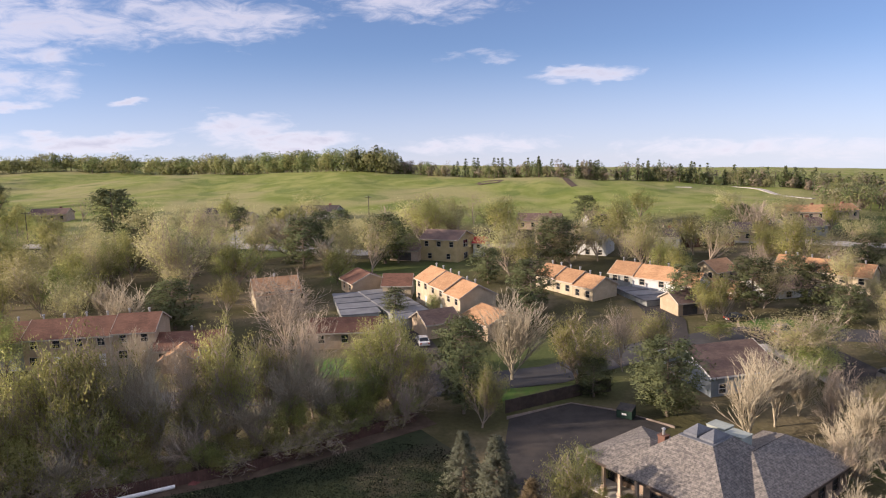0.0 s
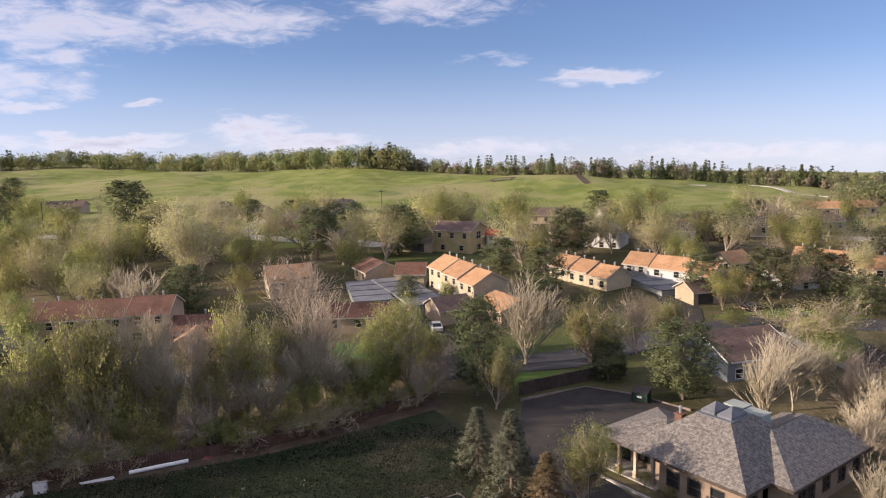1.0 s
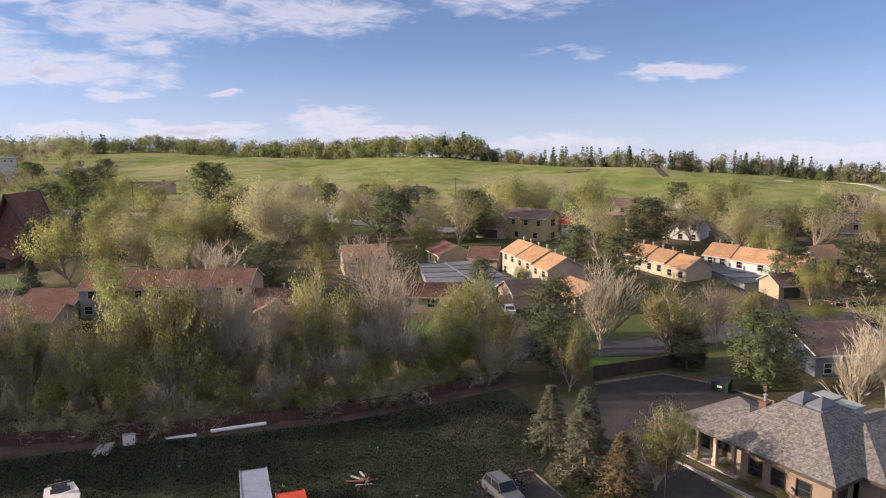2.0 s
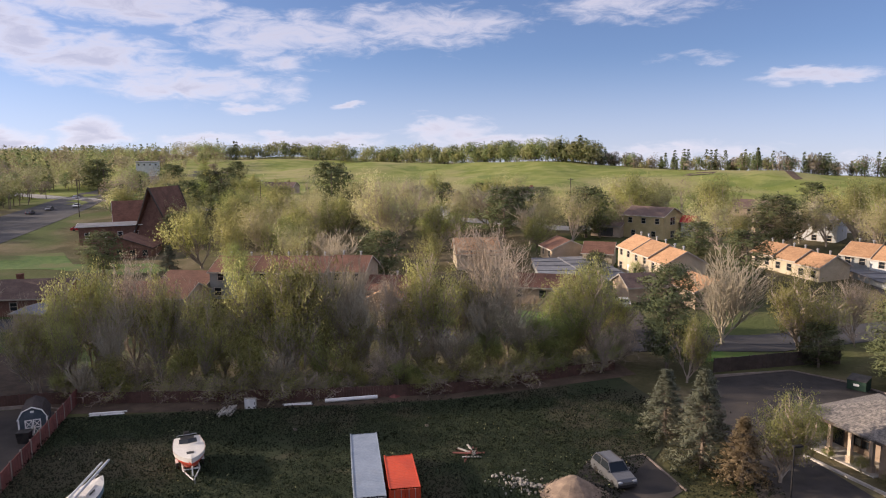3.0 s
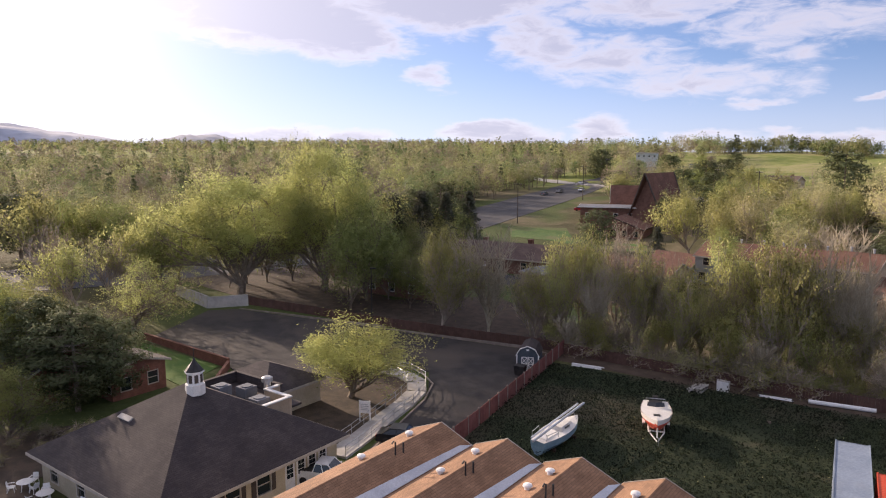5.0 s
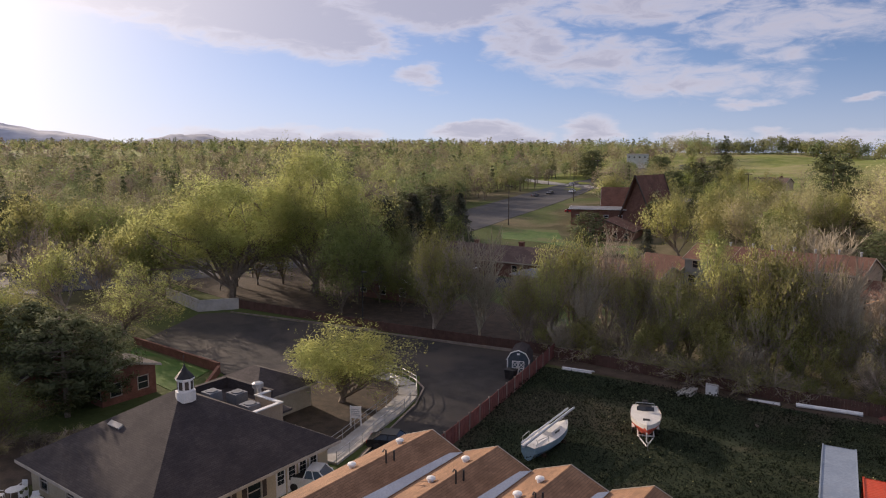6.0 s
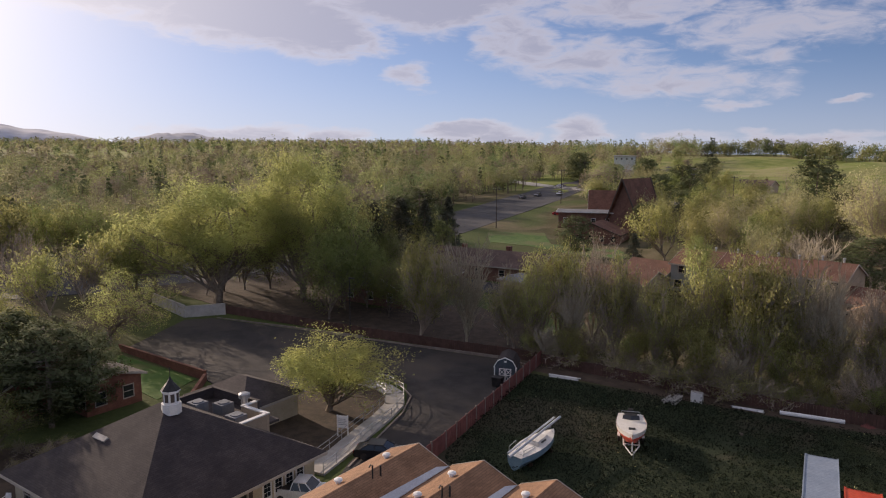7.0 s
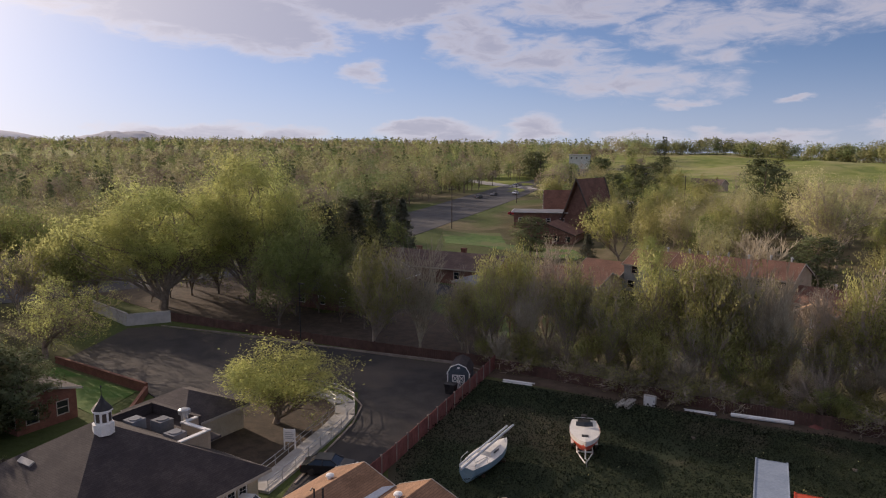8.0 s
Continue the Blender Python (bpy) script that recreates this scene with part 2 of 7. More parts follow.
M = {
    "ground": ground_mat(), "glass": glass_mat(),
    "asphalt": surf("asphalt", (0.032, 0.030, 0.030), (0.047, 0.043, 0.042), 0.5, 0.9, 0.3, 40, c=(0.066, 0.057, 0.050)),
    "road": surf("road_asphalt", (0.055, 0.055, 0.060), (0.078, 0.078, 0.083), 0.3, 0.85, 0.2, 40, c=(0.055, 0.055, 0.060)),
    "concrete": surf("concrete", (0.36, 0.34, 0.31), (0.46, 0.44, 0.41), 0.8, 0.85, 0.2, 20),
    "kerb": surf("dusty_kerb", (0.20, 0.165, 0.14), (0.28, 0.235, 0.205), 0.8, 0.9, 0.3, 20),
    "mulch": surf("dark_mulch", (0.050, 0.038, 0.028), (0.085, 0.062, 0.045), 0.9, 0.95, 0.7, 9),
    "soil": surf("bare_soil", (0.075, 0.053, 0.038), (0.115, 0.083, 0.060), 0.6, 0.95, 0.6, 9),
    "lawn": surf("lawn_grass", (0.050, 0.115, 0.018), (0.085, 0.150, 0.028), 0.6, 0.95, 0.5, 12, c=(0.11, 0.13, 0.04)),
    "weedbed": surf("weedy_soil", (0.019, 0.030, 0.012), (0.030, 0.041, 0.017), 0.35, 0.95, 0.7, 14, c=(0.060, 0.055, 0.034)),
    "shingle_tan": surf("tan_shingles", (0.215, 0.120, 0.068), (0.285, 0.162, 0.094), 0.7, 0.9, 0.3, 25, brick=(0.45, 0.16, 0.45)),
    "shingle_orange": surf("orange_shingles", (0.375, 0.215, 0.115), (0.450, 0.265, 0.145), 0.5, 0.9, 0.3, 25, brick=(0.5, 0.18, 0.6)),
    "shingle_red": surf("red_brown_shingles", (0.135, 0.068, 0.048), (0.185, 0.095, 0.066), 0.4, 0.9, 0.3, 25, brick=(0.5, 0.18, 0.6)),
    "shingle_brown": surf("brown_shingles", (0.125, 0.085, 0.075), (0.170, 0.120, 0.100), 0.4, 0.9, 0.3, 25, brick=(0.5, 0.18, 0.6)),
    "shingle_grey": surf("grey_mottled_shingles", (0.115, 0.108, 0.105), (0.235, 0.215, 0.195), 3.4, 0.9, 0.3, 10, brick=(0.6, 0.22, 0.40)),
    "shingle_dark": surf("dark_shingles", (0.048, 0.040, 0.042), (0.074, 0.061, 0.060), 0.5, 0.9, 0.3, 25, brick=(0.45, 0.16, 0.5)),
    "flat_roof": surf("grey_flat_roof", (0.125, 0.135, 0.155), (0.180, 0.190, 0.210), 0.3, 0.8, 0.15, 15),
    "metal_pale": surf("pale_sheet_metal", (0.50, 0.53, 0.58), (0.60, 0.63, 0.67), 0.5, 0.45, 0.1, 20, metal=0.3),
    "metal_grey": surf("galvanised_metal", (0.40, 0.41, 0.42), (0.52, 0.53, 0.54), 1.5, 0.4, 0.1, 20, metal=0.6),
    "metal_dark": surf("dark_metal", (0.030, 0.030, 0.033), (0.055, 0.052, 0.050), 1.5, 0.5, 0.1, 20, metal=0.4),
    "cream": surf("cream_siding", (0.39, 0.335, 0.235), (0.46, 0.395, 0.285), 0.6, 0.8, 0.15, 18),
    "grey_siding": surf("grey_siding", (0.23, 0.245, 0.23), (0.29, 0.30, 0.285), 0.6, 0.8, 0.15, 18),
    "blue_siding": surf("blue_grey_boards", (0.20, 0.235, 0.255), (0.265, 0.30, 0.32), 0.6, 0.8, 0.2, 18),
    "tan_siding": surf("tan_siding", (0.37, 0.29, 0.20), (0.44, 0.345, 0.245), 0.6, 0.8, 0.15, 18),
    "white_siding": surf("white_siding", (0.47, 0.49, 0.49), (0.55, 0.56, 0.55), 0.6, 0.75, 0.15, 18),
    "yellow_siding": surf("yellow_siding", (0.42, 0.34, 0.17), (0.50, 0.40, 0.22), 0.6, 0.8, 0.15, 18),
    "brick": surf("red_brick", (0.17, 0.075, 0.052), (0.23, 0.105, 0.072), 0.9, 0.9, 0.3, 20, brick=(0.24, 0.075, 0.8)),
    "brick_brown": surf("brown_brick", (0.16, 0.085, 0.065), (0.22, 0.12, 0.09), 0.9, 0.9, 0.3, 20, brick=(0.24, 0.075, 0.8)),
    "stucco": surf("beige_stucco", (0.42, 0.33, 0.25), (0.50, 0.40, 0.31), 0.7, 0.9, 0.25, 25),
    "brown_stucco": surf("brown_stucco", (0.24, 0.18, 0.135), (0.30, 0.23, 0.175), 0.7, 0.9, 0.25, 25),
    "unit_green": surf("pale_green_grey_enamel", (0.30, 0.34, 0.31), (0.37, 0.41, 0.375), 0.8, 0.6, 0.1, 10),
    "trim_tan": surf("weathered_tan_trim", (0.40, 0.36, 0.30), (0.48, 0.43, 0.37), 1.5, 0.7, 0.1, 10),
    "trim_white": surf("white_trim", (0.72, 0.72, 0.70), (0.80, 0.79, 0.77), 1.5, 0.6, 0.05, 10),
    "trim_dark": surf("dark_brown_trim", (0.055, 0.042, 0.036), (0.080, 0.062, 0.052), 1.5, 0.7, 0.1, 10),
    "door_dark": surf("dark_garage_door", (0.060, 0.058, 0.060), (0.085, 0.080, 0.080), 0.8, 0.6, 0.1, 10),
    "fence_brown": surf("weathered_brown_fence", (0.085, 0.048, 0.038), (0.120, 0.068, 0.053), 1.2, 0.9, 0.4, 14),
    "fence_red": surf("faded_red_fence", (0.175, 0.062, 0.054), (0.230, 0.088, 0.076), 1.0, 0.85, 0.3, 14),
    "bark": surf("brown_bark", (0.150, 0.118, 0.090), (0.230, 0.188, 0.148), 2.5, 0.95, 0.6, 8),
    "bark_pale": surf("pale_bark", (0.33, 0.285, 0.205), (0.44, 0.39, 0.29), 2.0, 0.9, 0.5, 8),
    "twig": surf("brown_twigs", (0.290, 0.240, 0.190), (0.400, 0.335, 0.270), 2.0, 0.95, 0.4, 8),
    "leaf_bud": leaf_mat("yellow_green_buds", (0.250, 0.260, 0.055), (0.490, 0.480, 0.140), 0.65),
    "leaf_pale": leaf_mat("pale_straw_buds", (0.300, 0.290, 0.110), (0.520, 0.490, 0.210), 0.6),
    "leaf_brown": leaf_mat("brownish_buds", (0.250, 0.195, 0.130), (0.430, 0.345, 0.230), 0.4),
    "leaf_fresh": leaf_mat("fresh_green_leaves", (0.165, 0.205, 0.042), (0.335, 0.380, 0.095), 0.68),
    "leaf_lime": leaf_mat("lime_green_leaves", (0.270, 0.310, 0.060), (0.500, 0.520, 0.140), 0.68),
    "needle": leaf_mat("dark_green_needles", (0.070, 0.092, 0.034), (0.165, 0.190, 0.075), 0.25),
    "needle_blue": leaf_mat("blue_green_needles", (0.072, 0.082, 0.055), (0.150, 0.158, 0.102), 0.2),
    "needle_brown": leaf_mat("browned_needles", (0.150, 0.110, 0.050), (0.260, 0.200, 0.090), 0.2),
    "wood_lime": leaf_mat("woods_lime_green", (0.190, 0.215, 0.060), (0.360, 0.375, 0.130), 0.52),
    "wood_olive": leaf_mat("woods_olive", (0.175, 0.180, 0.070), (0.345, 0.340, 0.155), 0.52),
    "wood_green": leaf_mat("woods_green", (0.100, 0.145, 0.045), (0.225, 0.275, 0.095), 0.52),
    "wood_straw": leaf_mat("woods_straw", (0.230, 0.205, 0.110), (0.400, 0.365, 0.200), 0.52),
    "wood_brown": leaf_mat("woods_brown", (0.190, 0.150, 0.105), (0.270, 0.220, 0.155), 0.3),
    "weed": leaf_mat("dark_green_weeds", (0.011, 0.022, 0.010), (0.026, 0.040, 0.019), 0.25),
}

# ---- ground height ----
AZIMUTHS = (-60, -30, -18, -2, 15, 35, 47, 60, 100)
PROFILES = (
    ((0, 75, 180, 400, 3000), (0, 0, 2, -4, -230)),
    ((0, 75, 180, 350, 450, 3000), (0, 0, 3, 2, -3, -230)),
    ((0, 75, 130, 180, 300, 400, 3000), (0, 0, 2.5, 4.5, 7, 8, -190)),
    ((0, 75, 130, 180, 300, 360, 400, 3000), (0, 0, 2.7, 4.8, 7.7, 14.5, 14, -160)),
    ((0, 75, 130, 180, 300, 450, 480, 3000), (0, 0, 2.7, 4.8, 8.5, 18, 17.5, -110)),
    ((0, 75, 130, 180, 330, 650, 690, 3000), (0, 0, 1.8, 4, 8.5, 20, 20, -50)),
    ((0, 75, 130, 160, 192, 215, 330, 650, 690, 3000), (0, 0, 1.2, 1.3, 1.9, 4.3, 8, 15, 15.2, -11)),
    ((0, 80, 200, 400, 1000, 3000), (0, 0, 3, 7, 17, 28)),
    ((0, 150, 400, 1000, 3000), (0, 1, 5, 15, 28)),
)


def ground(x, y):
    """Height of the land: flat near the yard, rising to a long grassy hill in the north and to the west."""
    r, az = math.hypot(x, y), math.degrees(math.atan2(-x, y))
    if y < -20 and x < 0:
        az = 100
    h = float(np.interp(az, AZIMUTHS, [np.interp(r, a, b) for a, b in PROFILES]))
    k = min(1.0, max(0.0, (r - 260) / 120)) * (1 if -40 < az < 50 else 0.4)
    return h + k * (2.6 * noise.noise((x * 0.015, y * 0.015, 0)) + 1.5 * noise.noise((x * 0.045, y * 0.045, 5)))


# ---- building blocks ----


class Shape:
    """Collects corners and faces of one mesh."""

    def __init__(self):
        self.v, self.f = [], []

    def add(self, verts, faces, m=None):
        k = len(self.v)
        self.v += [tuple(m @ Vector(p)) if m else tuple(p) for p in verts]
        self.f += [tuple(i + k for i in f) for f in faces]
        return self

    def box(self, x0, y0, z0, x1, y1, z1, m=None):
        p = [(x, y, z) for z in (z0, z1) for x, y in ((x0, y0), (x1, y0), (x1, y1), (x0, y1))]
        return self.add(p, [(3, 2, 1, 0), (4, 5, 6, 7), (0, 1, 5, 4), (1, 2, 6, 5), (2, 3, 7, 6), (3, 0, 4, 7)], m)

    def slab(self, poly, t, m=None):
        """A flat or tilted polygon, t thick downward."""
        n = len(poly)
        p = list(poly) + [(x, y, z - t) for x, y, z in poly]
        return self.add(p, [tuple(range(n)), tuple(range(2 * n - 1, n - 1, -1))] + [(i, i + n, (i + 1) % n + n, (i + 1) % n) for i in range(n)], m)

    def tube(self, path, r, n=6, caps=True):
        path = [Vector(p) for p in path]
        rr = r if isinstance(r, (list, tuple)) else [r] * len(path)
        k = len(self.v)
        for i, p in enumerate(path):
            d = (path[min(i + 1, len(path) - 1)] - path[max(i - 1, 0)]).normalized()
            a = d.orthogonal().normalized() if abs(d.z) < 0.99 else Vector((1, 0, 0))
            b = d.cross(a)
            self.v += [tuple(p + (a * math.cos(2 * math.pi * j / n) + b * math.sin(2 * math.pi * j / n)) * rr[i]) for j in range(n)]
        for i in range(len(path) - 1):
            self.f += [(k + i * n + j, k + i * n + (j + 1) % n, k + (i + 1) * n + (j + 1) % n, k + (i + 1) * n + j) for j in range(n)]
        if caps:
            self.f += [tuple(k + j for j in reversed(range(n))), tuple(k + (len(path) - 1) * n + j for j in range(n))]
        return self

    def lathe(self, prof, n=12, m=None):
        vs, fs = [], []
        for r, z in prof:
            vs += [(r * math.cos(2 * math.pi * j / n), r * math.sin(2 * math.pi * j / n), z) for j in range(n)]
        for i in range(len(prof) - 1):
            fs += [(i * n + j, i * n + (j + 1) % n, (i + 1) * n + (j + 1) % n, (i + 1) * n + j) for j in range(n)]
        fs += [tuple(reversed(range(n))), tuple((len(prof) - 1) * n + j for j in range(n))]
        return self.add(vs, fs, m)

    def mesh(self, name, material, uv=True):
        me = bpy.data.meshes.new(name)
        me.from_pydata(self.v, [], self.f)
        me.materials.append(material)
        if uv and len(self.f) < 5000:
            lay = me.uv_layers.new(name="UVMap")
            for poly in me.polygons:
                n = poly.normal
                h = Vector((-n.y, n.x, 0)) if abs(n.z) < 0.999 else Vector((1, 0, 0))
                h = h.normalized() if h.length > 1e-6 else Vector((1, 0, 0))
                up = n.cross(h)
                for li in poly.loop_indices:
                    co = me.vertices[me.loops[li].vertex_index].co
                    lay.data[li].uv = (co.dot(h), co.dot(up))
        me.update()
        return me


def part(name, shape, material, parent, label=""):
    ob = new(name, shape.mesh(name, material) if isinstance(shape, Shape) else shape)
    ob.parent = parent
    return tagged(ob, label) if label else ob


def thing(name, label, category, m, group="", kind=""):
    ob = new(name)
    ob.matrix_world = m
    return tagged(ob, label, category, group, kind)


def single(name, label, category, shape, material, m=None, group="", kind=""):
    ob = new(name, shape.mesh(name, material) if isinstance(shape, Shape) else shape)
    if m is not None:
        ob.matrix_world = m
    return tagged(ob, label, category, group, kind)


def holed_wall(sh, m, length, height, holes, t=0.2, z0=0.0):
    """A wall along local x with rectangular holes (x, z, w, h), t thick towards +y."""
    xs = sorted({0.0, length, *[h[0] for h in holes], *[h[0] + h[2] for h in holes]})
    zs = sorted({z0, height, *[h[1] for h in holes], *[h[1] + h[3] for h in holes]})
    nx, nz = len(xs), len(zs)

    def solid(i, j):
        if not (0 <= i < nx - 1 and 0 <= j < nz - 1):
            return False
        cx, cz = (xs[i] + xs[i + 1]) / 2, (zs[j] + zs[j + 1]) / 2
        return not any(h[0] < cx < h[0] + h[2] and h[1] < cz < h[1] + h[3] for h in holes)

    def at(i, j, back):
        return (j * nx + i) * 2 + back
    faces = []
    for i in range(nx - 1):
        for j in range(nz - 1):
            if not solid(i, j):
                continue
            a, b, c, d = (i, j), (i + 1, j), (i + 1, j + 1), (i, j + 1)
            faces.append(tuple(at(*q, 0) for q in (a, b, c, d)))
            faces.append(tuple(at(*q, 1) for q in (d, c, b, a)))
            for (p, q), nb in (((a, b), (i, j - 1)), ((b, c), (i + 1, j)), ((c, d), (i, j + 1)), ((d, a), (i - 1, j))):
                if not solid(*nb):
                    faces.append((at(*q, 0), at(*p, 0), at(*p, 1), at(*q, 1)))
    used = sorted({k for f in faces for k in f})
    index = {k: n for n, k in enumerate(used)}
    grid = [(x, y, z) for z in zs for x in xs for y in (0.0, t)]
    sh.add([grid[k] for k in used], [tuple(index[k] for k in f) for f in faces], m)


def window(parent, m, x, z, w, h, trim, bars=True, name="window"):
    """A framed pane in a wall opening; m maps the wall's plane, y pointing in."""
    win = new(name)
    win.parent = parent
    win.matrix_local = m @ Matrix.Translation((x, 0, z))
    f = Shape()
    b = 0.09
    f.box(-b, -0.05, -b, w + b, 0.06, 0).box(-b, -0.05, h, w + b, 0.06, h + b).box(-b, -0.05, 0, 0, 0.06, h).box(w, -0.05, 0, w + b, 0.06, h)
    if bars:
        f.box(0, 0.0, h * 0.48, w, 0.06, h * 0.48 + 0.06)
        if w > 1.4:
            f.box(w / 2 - 0.03, 0.0, 0, w / 2 + 0.03, 0.055, h)
    part("window_frame", f, trim, win)
    part("pane", Shape().box(0, 0.08, 0, w, 0.10, h), M["glass"], win)
    return win


def door(parent, m, x, z, w, h, mat, name="door"):
    d = Shape()
    d.box(0, 0.06, 0, w, 0.12, h)
    for k in range(3):
        d.box(0.12, 0.03, h * (0.06 + 0.31 * k), w - 0.12, 0.06, h * (0.06 + 0.31 * k) + h * 0.24)
    ob = part(name, d, mat, parent)
    ob.matrix_local = m @ Matrix.Translation((x, 0, z))
    return ob


HOUSES = []


def house(name, label, x, y, rot, L, W, H, rise, wall, roof, trim=None, holes=None, over=0.45, kind="gable", z=None, base=1.2, chimneys=(), vents=(), group="", category="house", gable_mat=None):
    """A house with ridge along local x. holes: side (0 front -y, 1 right +x, 2 back +y, 3 left -x) -> [(kind, u, z, w, h)]."""
    trim = trim or M["trim_tan"]
    zz = ground(x, y) if z is None else z
    HOUSES.append((x, y, 0.42 * math.hypot(L, W)))
    hs = thing(name, label, category, pose(x, y, zz, 0, 0, rot), group)
    sides = (pose(-L / 2, -W / 2, 0), pose(L / 2, -W / 2, 0, 0, 0, 90), pose(L / 2, W / 2, 0, 0, 0, 180), pose(-L / 2, W / 2, 0, 0, 0, 270))
    for s in range(4):
        lst = (holes or {}).get(s, [])
        sh = Shape()
        ln = L if s % 2 == 0 else W
        inset = 0.2 if s % 2 else 0.0
        shifted = [(u - inset, zz2, w, h) for _, u, zz2, w, h in lst]
        wm = sides[s] @ Matrix.Translation((inset, 0, 0))
        holed_wall(sh, wm, ln - 2 * inset, H, shifted, z0=-base)
        part("wall", sh, wall, hs)
        for k, u, z2, w, h in lst:
            if k == "w":
                window(hs, sides[s], u, z2, w, h, trim)
            elif k == "g":
                door(hs, sides[s], u, z2, w, h, M["door_dark"], "garage_door")
            else:
                door(hs, sides[s], u, z2, w, h, M["trim_white"] if k in "dp" else M["trim_dark"])
    hw, o = W / 2, over
    k = rise / hw
    if kind == "gable":
        rf = Shape()
        for sgn in (-1, 1):
            a = [(-L / 2 - o * 0.7, sgn * (hw + o), H - k * o + 0.12), (L / 2 + o * 0.7, sgn * (hw + o), H - k * o + 0.12), (L / 2 + o * 0.7, 0, H + rise + 0.12), (-L / 2 - o * 0.7, 0, H + rise + 0.12)]
            rf.slab(a if sgn < 0 else a[::-1], 0.14)
        part("roof", rf, roof, hs)
        for sx in (-1, 1):
            g = Shape()
            x0, x1 = (-L / 2, -L / 2 + 0.2) if sx < 0 else (L / 2 - 0.2, L / 2)
            p = [(xx, yy, zz3) for xx in (x0, x1) for yy, zz3 in ((-hw + 0.02, H), (hw - 0.02, H), (0, H + rise - 0.03))]
            g.add(p, [(0, 2, 1), (3, 4, 5), (0, 1, 4, 3), (1, 2, 5, 4), (2, 0, 3, 5)])
            part("gable", g, gable_mat or wall, hs)
            bb = Shape()
            xo = sx * (L / 2 + o * 0.7)
            for sgn in (-1, 1):
                p0, p1 = Vector((xo, sgn * (hw + o), H - k * o + 0.06)), Vector((xo, 0, H + rise + 0.06))
                bb.add([p0 + Vector((0, 0, 0.09)), p1 + Vector((0, 0, 0.09)), p1 - Vector((0, 0, 0.16)), p0 - Vector((0, 0, 0.16)),
                        p0 + Vector((sx * 0.05, 0, 0.09)), p1 + Vector((sx * 0.05, 0, 0.09)), p1 + Vector((sx * 0.05, 0, -0.16)), p0 + Vector((sx * 0.05, 0, -0.16))],
                       [(0, 1, 2, 3), (7, 6, 5, 4), (0, 4, 5, 1), (3, 2, 6, 7), (0, 3, 7, 4)])
            part("bargeboard", bb, trim, hs)
    else:
        e = max(L / 2 - hw, 0.01)
        zt, ze = H + rise + 0.12, H - k * o + 0.12
        A, B, C, D2 = (-L / 2 - o, -hw - o, ze), (L / 2 + o, -hw - o, ze), (L / 2 + o, hw + o, ze), (-L / 2 - o, hw + o, ze)
        R0, R1 = (-e, 0, zt), (e, 0, zt)
        rf = Shape()
        for poly in ((A, B, R1, R0), (B, C, R1), (C, D2, R0, R1), (D2, A, R0)):
            rf.slab(poly, 0.14)
        part("roof", rf, roof, hs)
    zf = H - k * o
    for sgn in (-1, 1):
        part("fascia", Shape().box(-L / 2 - o, sgn * (hw + o) - 0.04 * (sgn < 0), zf - 0.14, L / 2 + o, sgn * (hw + o) + 0.04 * (sgn > 0), zf + 0.10), trim, hs)
    if kind != "gable":
        for sgn in (-1, 1):
            part("fascia", Shape().box(sgn * (L / 2 + o) - 0.04, -hw - o, zf - 0.14, sgn * (L / 2 + o) + 0.04, hw + o, zf + 0.10), trim, hs)
    for cx, cy, cw, ch, cm in chimneys:
        c = Shape()
        zr = H + rise * (1 - abs(cy) / hw)
        c.box(cx - cw / 2, cy - cw / 2, zr - 0.6, cx + cw / 2, cy + cw / 2, zr + ch)
        c.box(cx - cw / 2 - 0.06, cy - cw / 2 - 0.06, zr + ch, cx + cw / 2 + 0.06, cy + cw / 2 + 0.06, zr + ch + 0.1)
        part("chimney", c, cm, hs)
    for vx, vy in vents:
        zr = H + rise * (1 - abs(vy) / hw)
        part("roof_vent", Shape().lathe([(0.16, zr - 0.1), (0.16, zr + 0.75), (0.24, zr + 0.78), (0.24, zr + 0.95), (0.05, zr + 1.05)], 8, Matrix.Translation((vx, vy, 0))), M["metal_grey"], hs)
    return hs


def patch(name, label, poly, mat, lift=0.05, step=4.0, kind="structure", category="ground"):
    """A paved or planted piece of ground that follows the land, thick at its edge."""
    bm = bmesh.new()
    f = bm.faces.new([bm.verts.new((x, y, 0)) for x, y in poly])
    f.normal_update()
    if f.normal.z < 0:
        f.normal_flip()
    xs, ys = [p[0] for p in poly], [p[1] for p in poly]
    for axis, lo, hi in ((0, min(xs), max(xs)), (1, min(ys), max(ys))):
        c = lo + step
        while c < hi:
            co, no = [0, 0, 0], [0, 0, 0]
            co[axis], no[axis] = c, 1
            bmesh.ops.bisect_plane(bm, geom=bm.verts[:] + bm.edges[:] + bm.faces[:], plane_co=co, plane_no=no)
            c += step
    for v in bm.verts:
        v.co.z = ground(v.co.x, v.co.y) + lift
    edge = [e for e in bm.edges if e.is_boundary]
    ext = bmesh.ops.extrude_edge_only(bm, edges=edge)
    for v in ext["geom"]:
        if isinstance(v, bmesh.types.BMVert):
            v.co.z -= lift + 0.4
    me = bpy.data.meshes.new(name)
    bm.to_mesh(me)
    bm.free()
    me.materials.append(mat)
    return tagged(new(name, me), label, category, "", kind)


def strip(pts, w):
    """The outline of a band w wide along a line of points."""
    left, right = [], []
    for i, p in enumerate(pts):
        a, b = Vector(pts[max(i - 1, 0)]), Vector(pts[min(i + 1, len(pts) - 1)])
        d = (b - a).normalized()
        n = Vector((-d.y, d.x)) * w / 2
        left.append((p[0] + n.x, p[1] + n.y))
        right.append((p[0] - n.x, p[1] - n.y))
    return right + left[::-1]

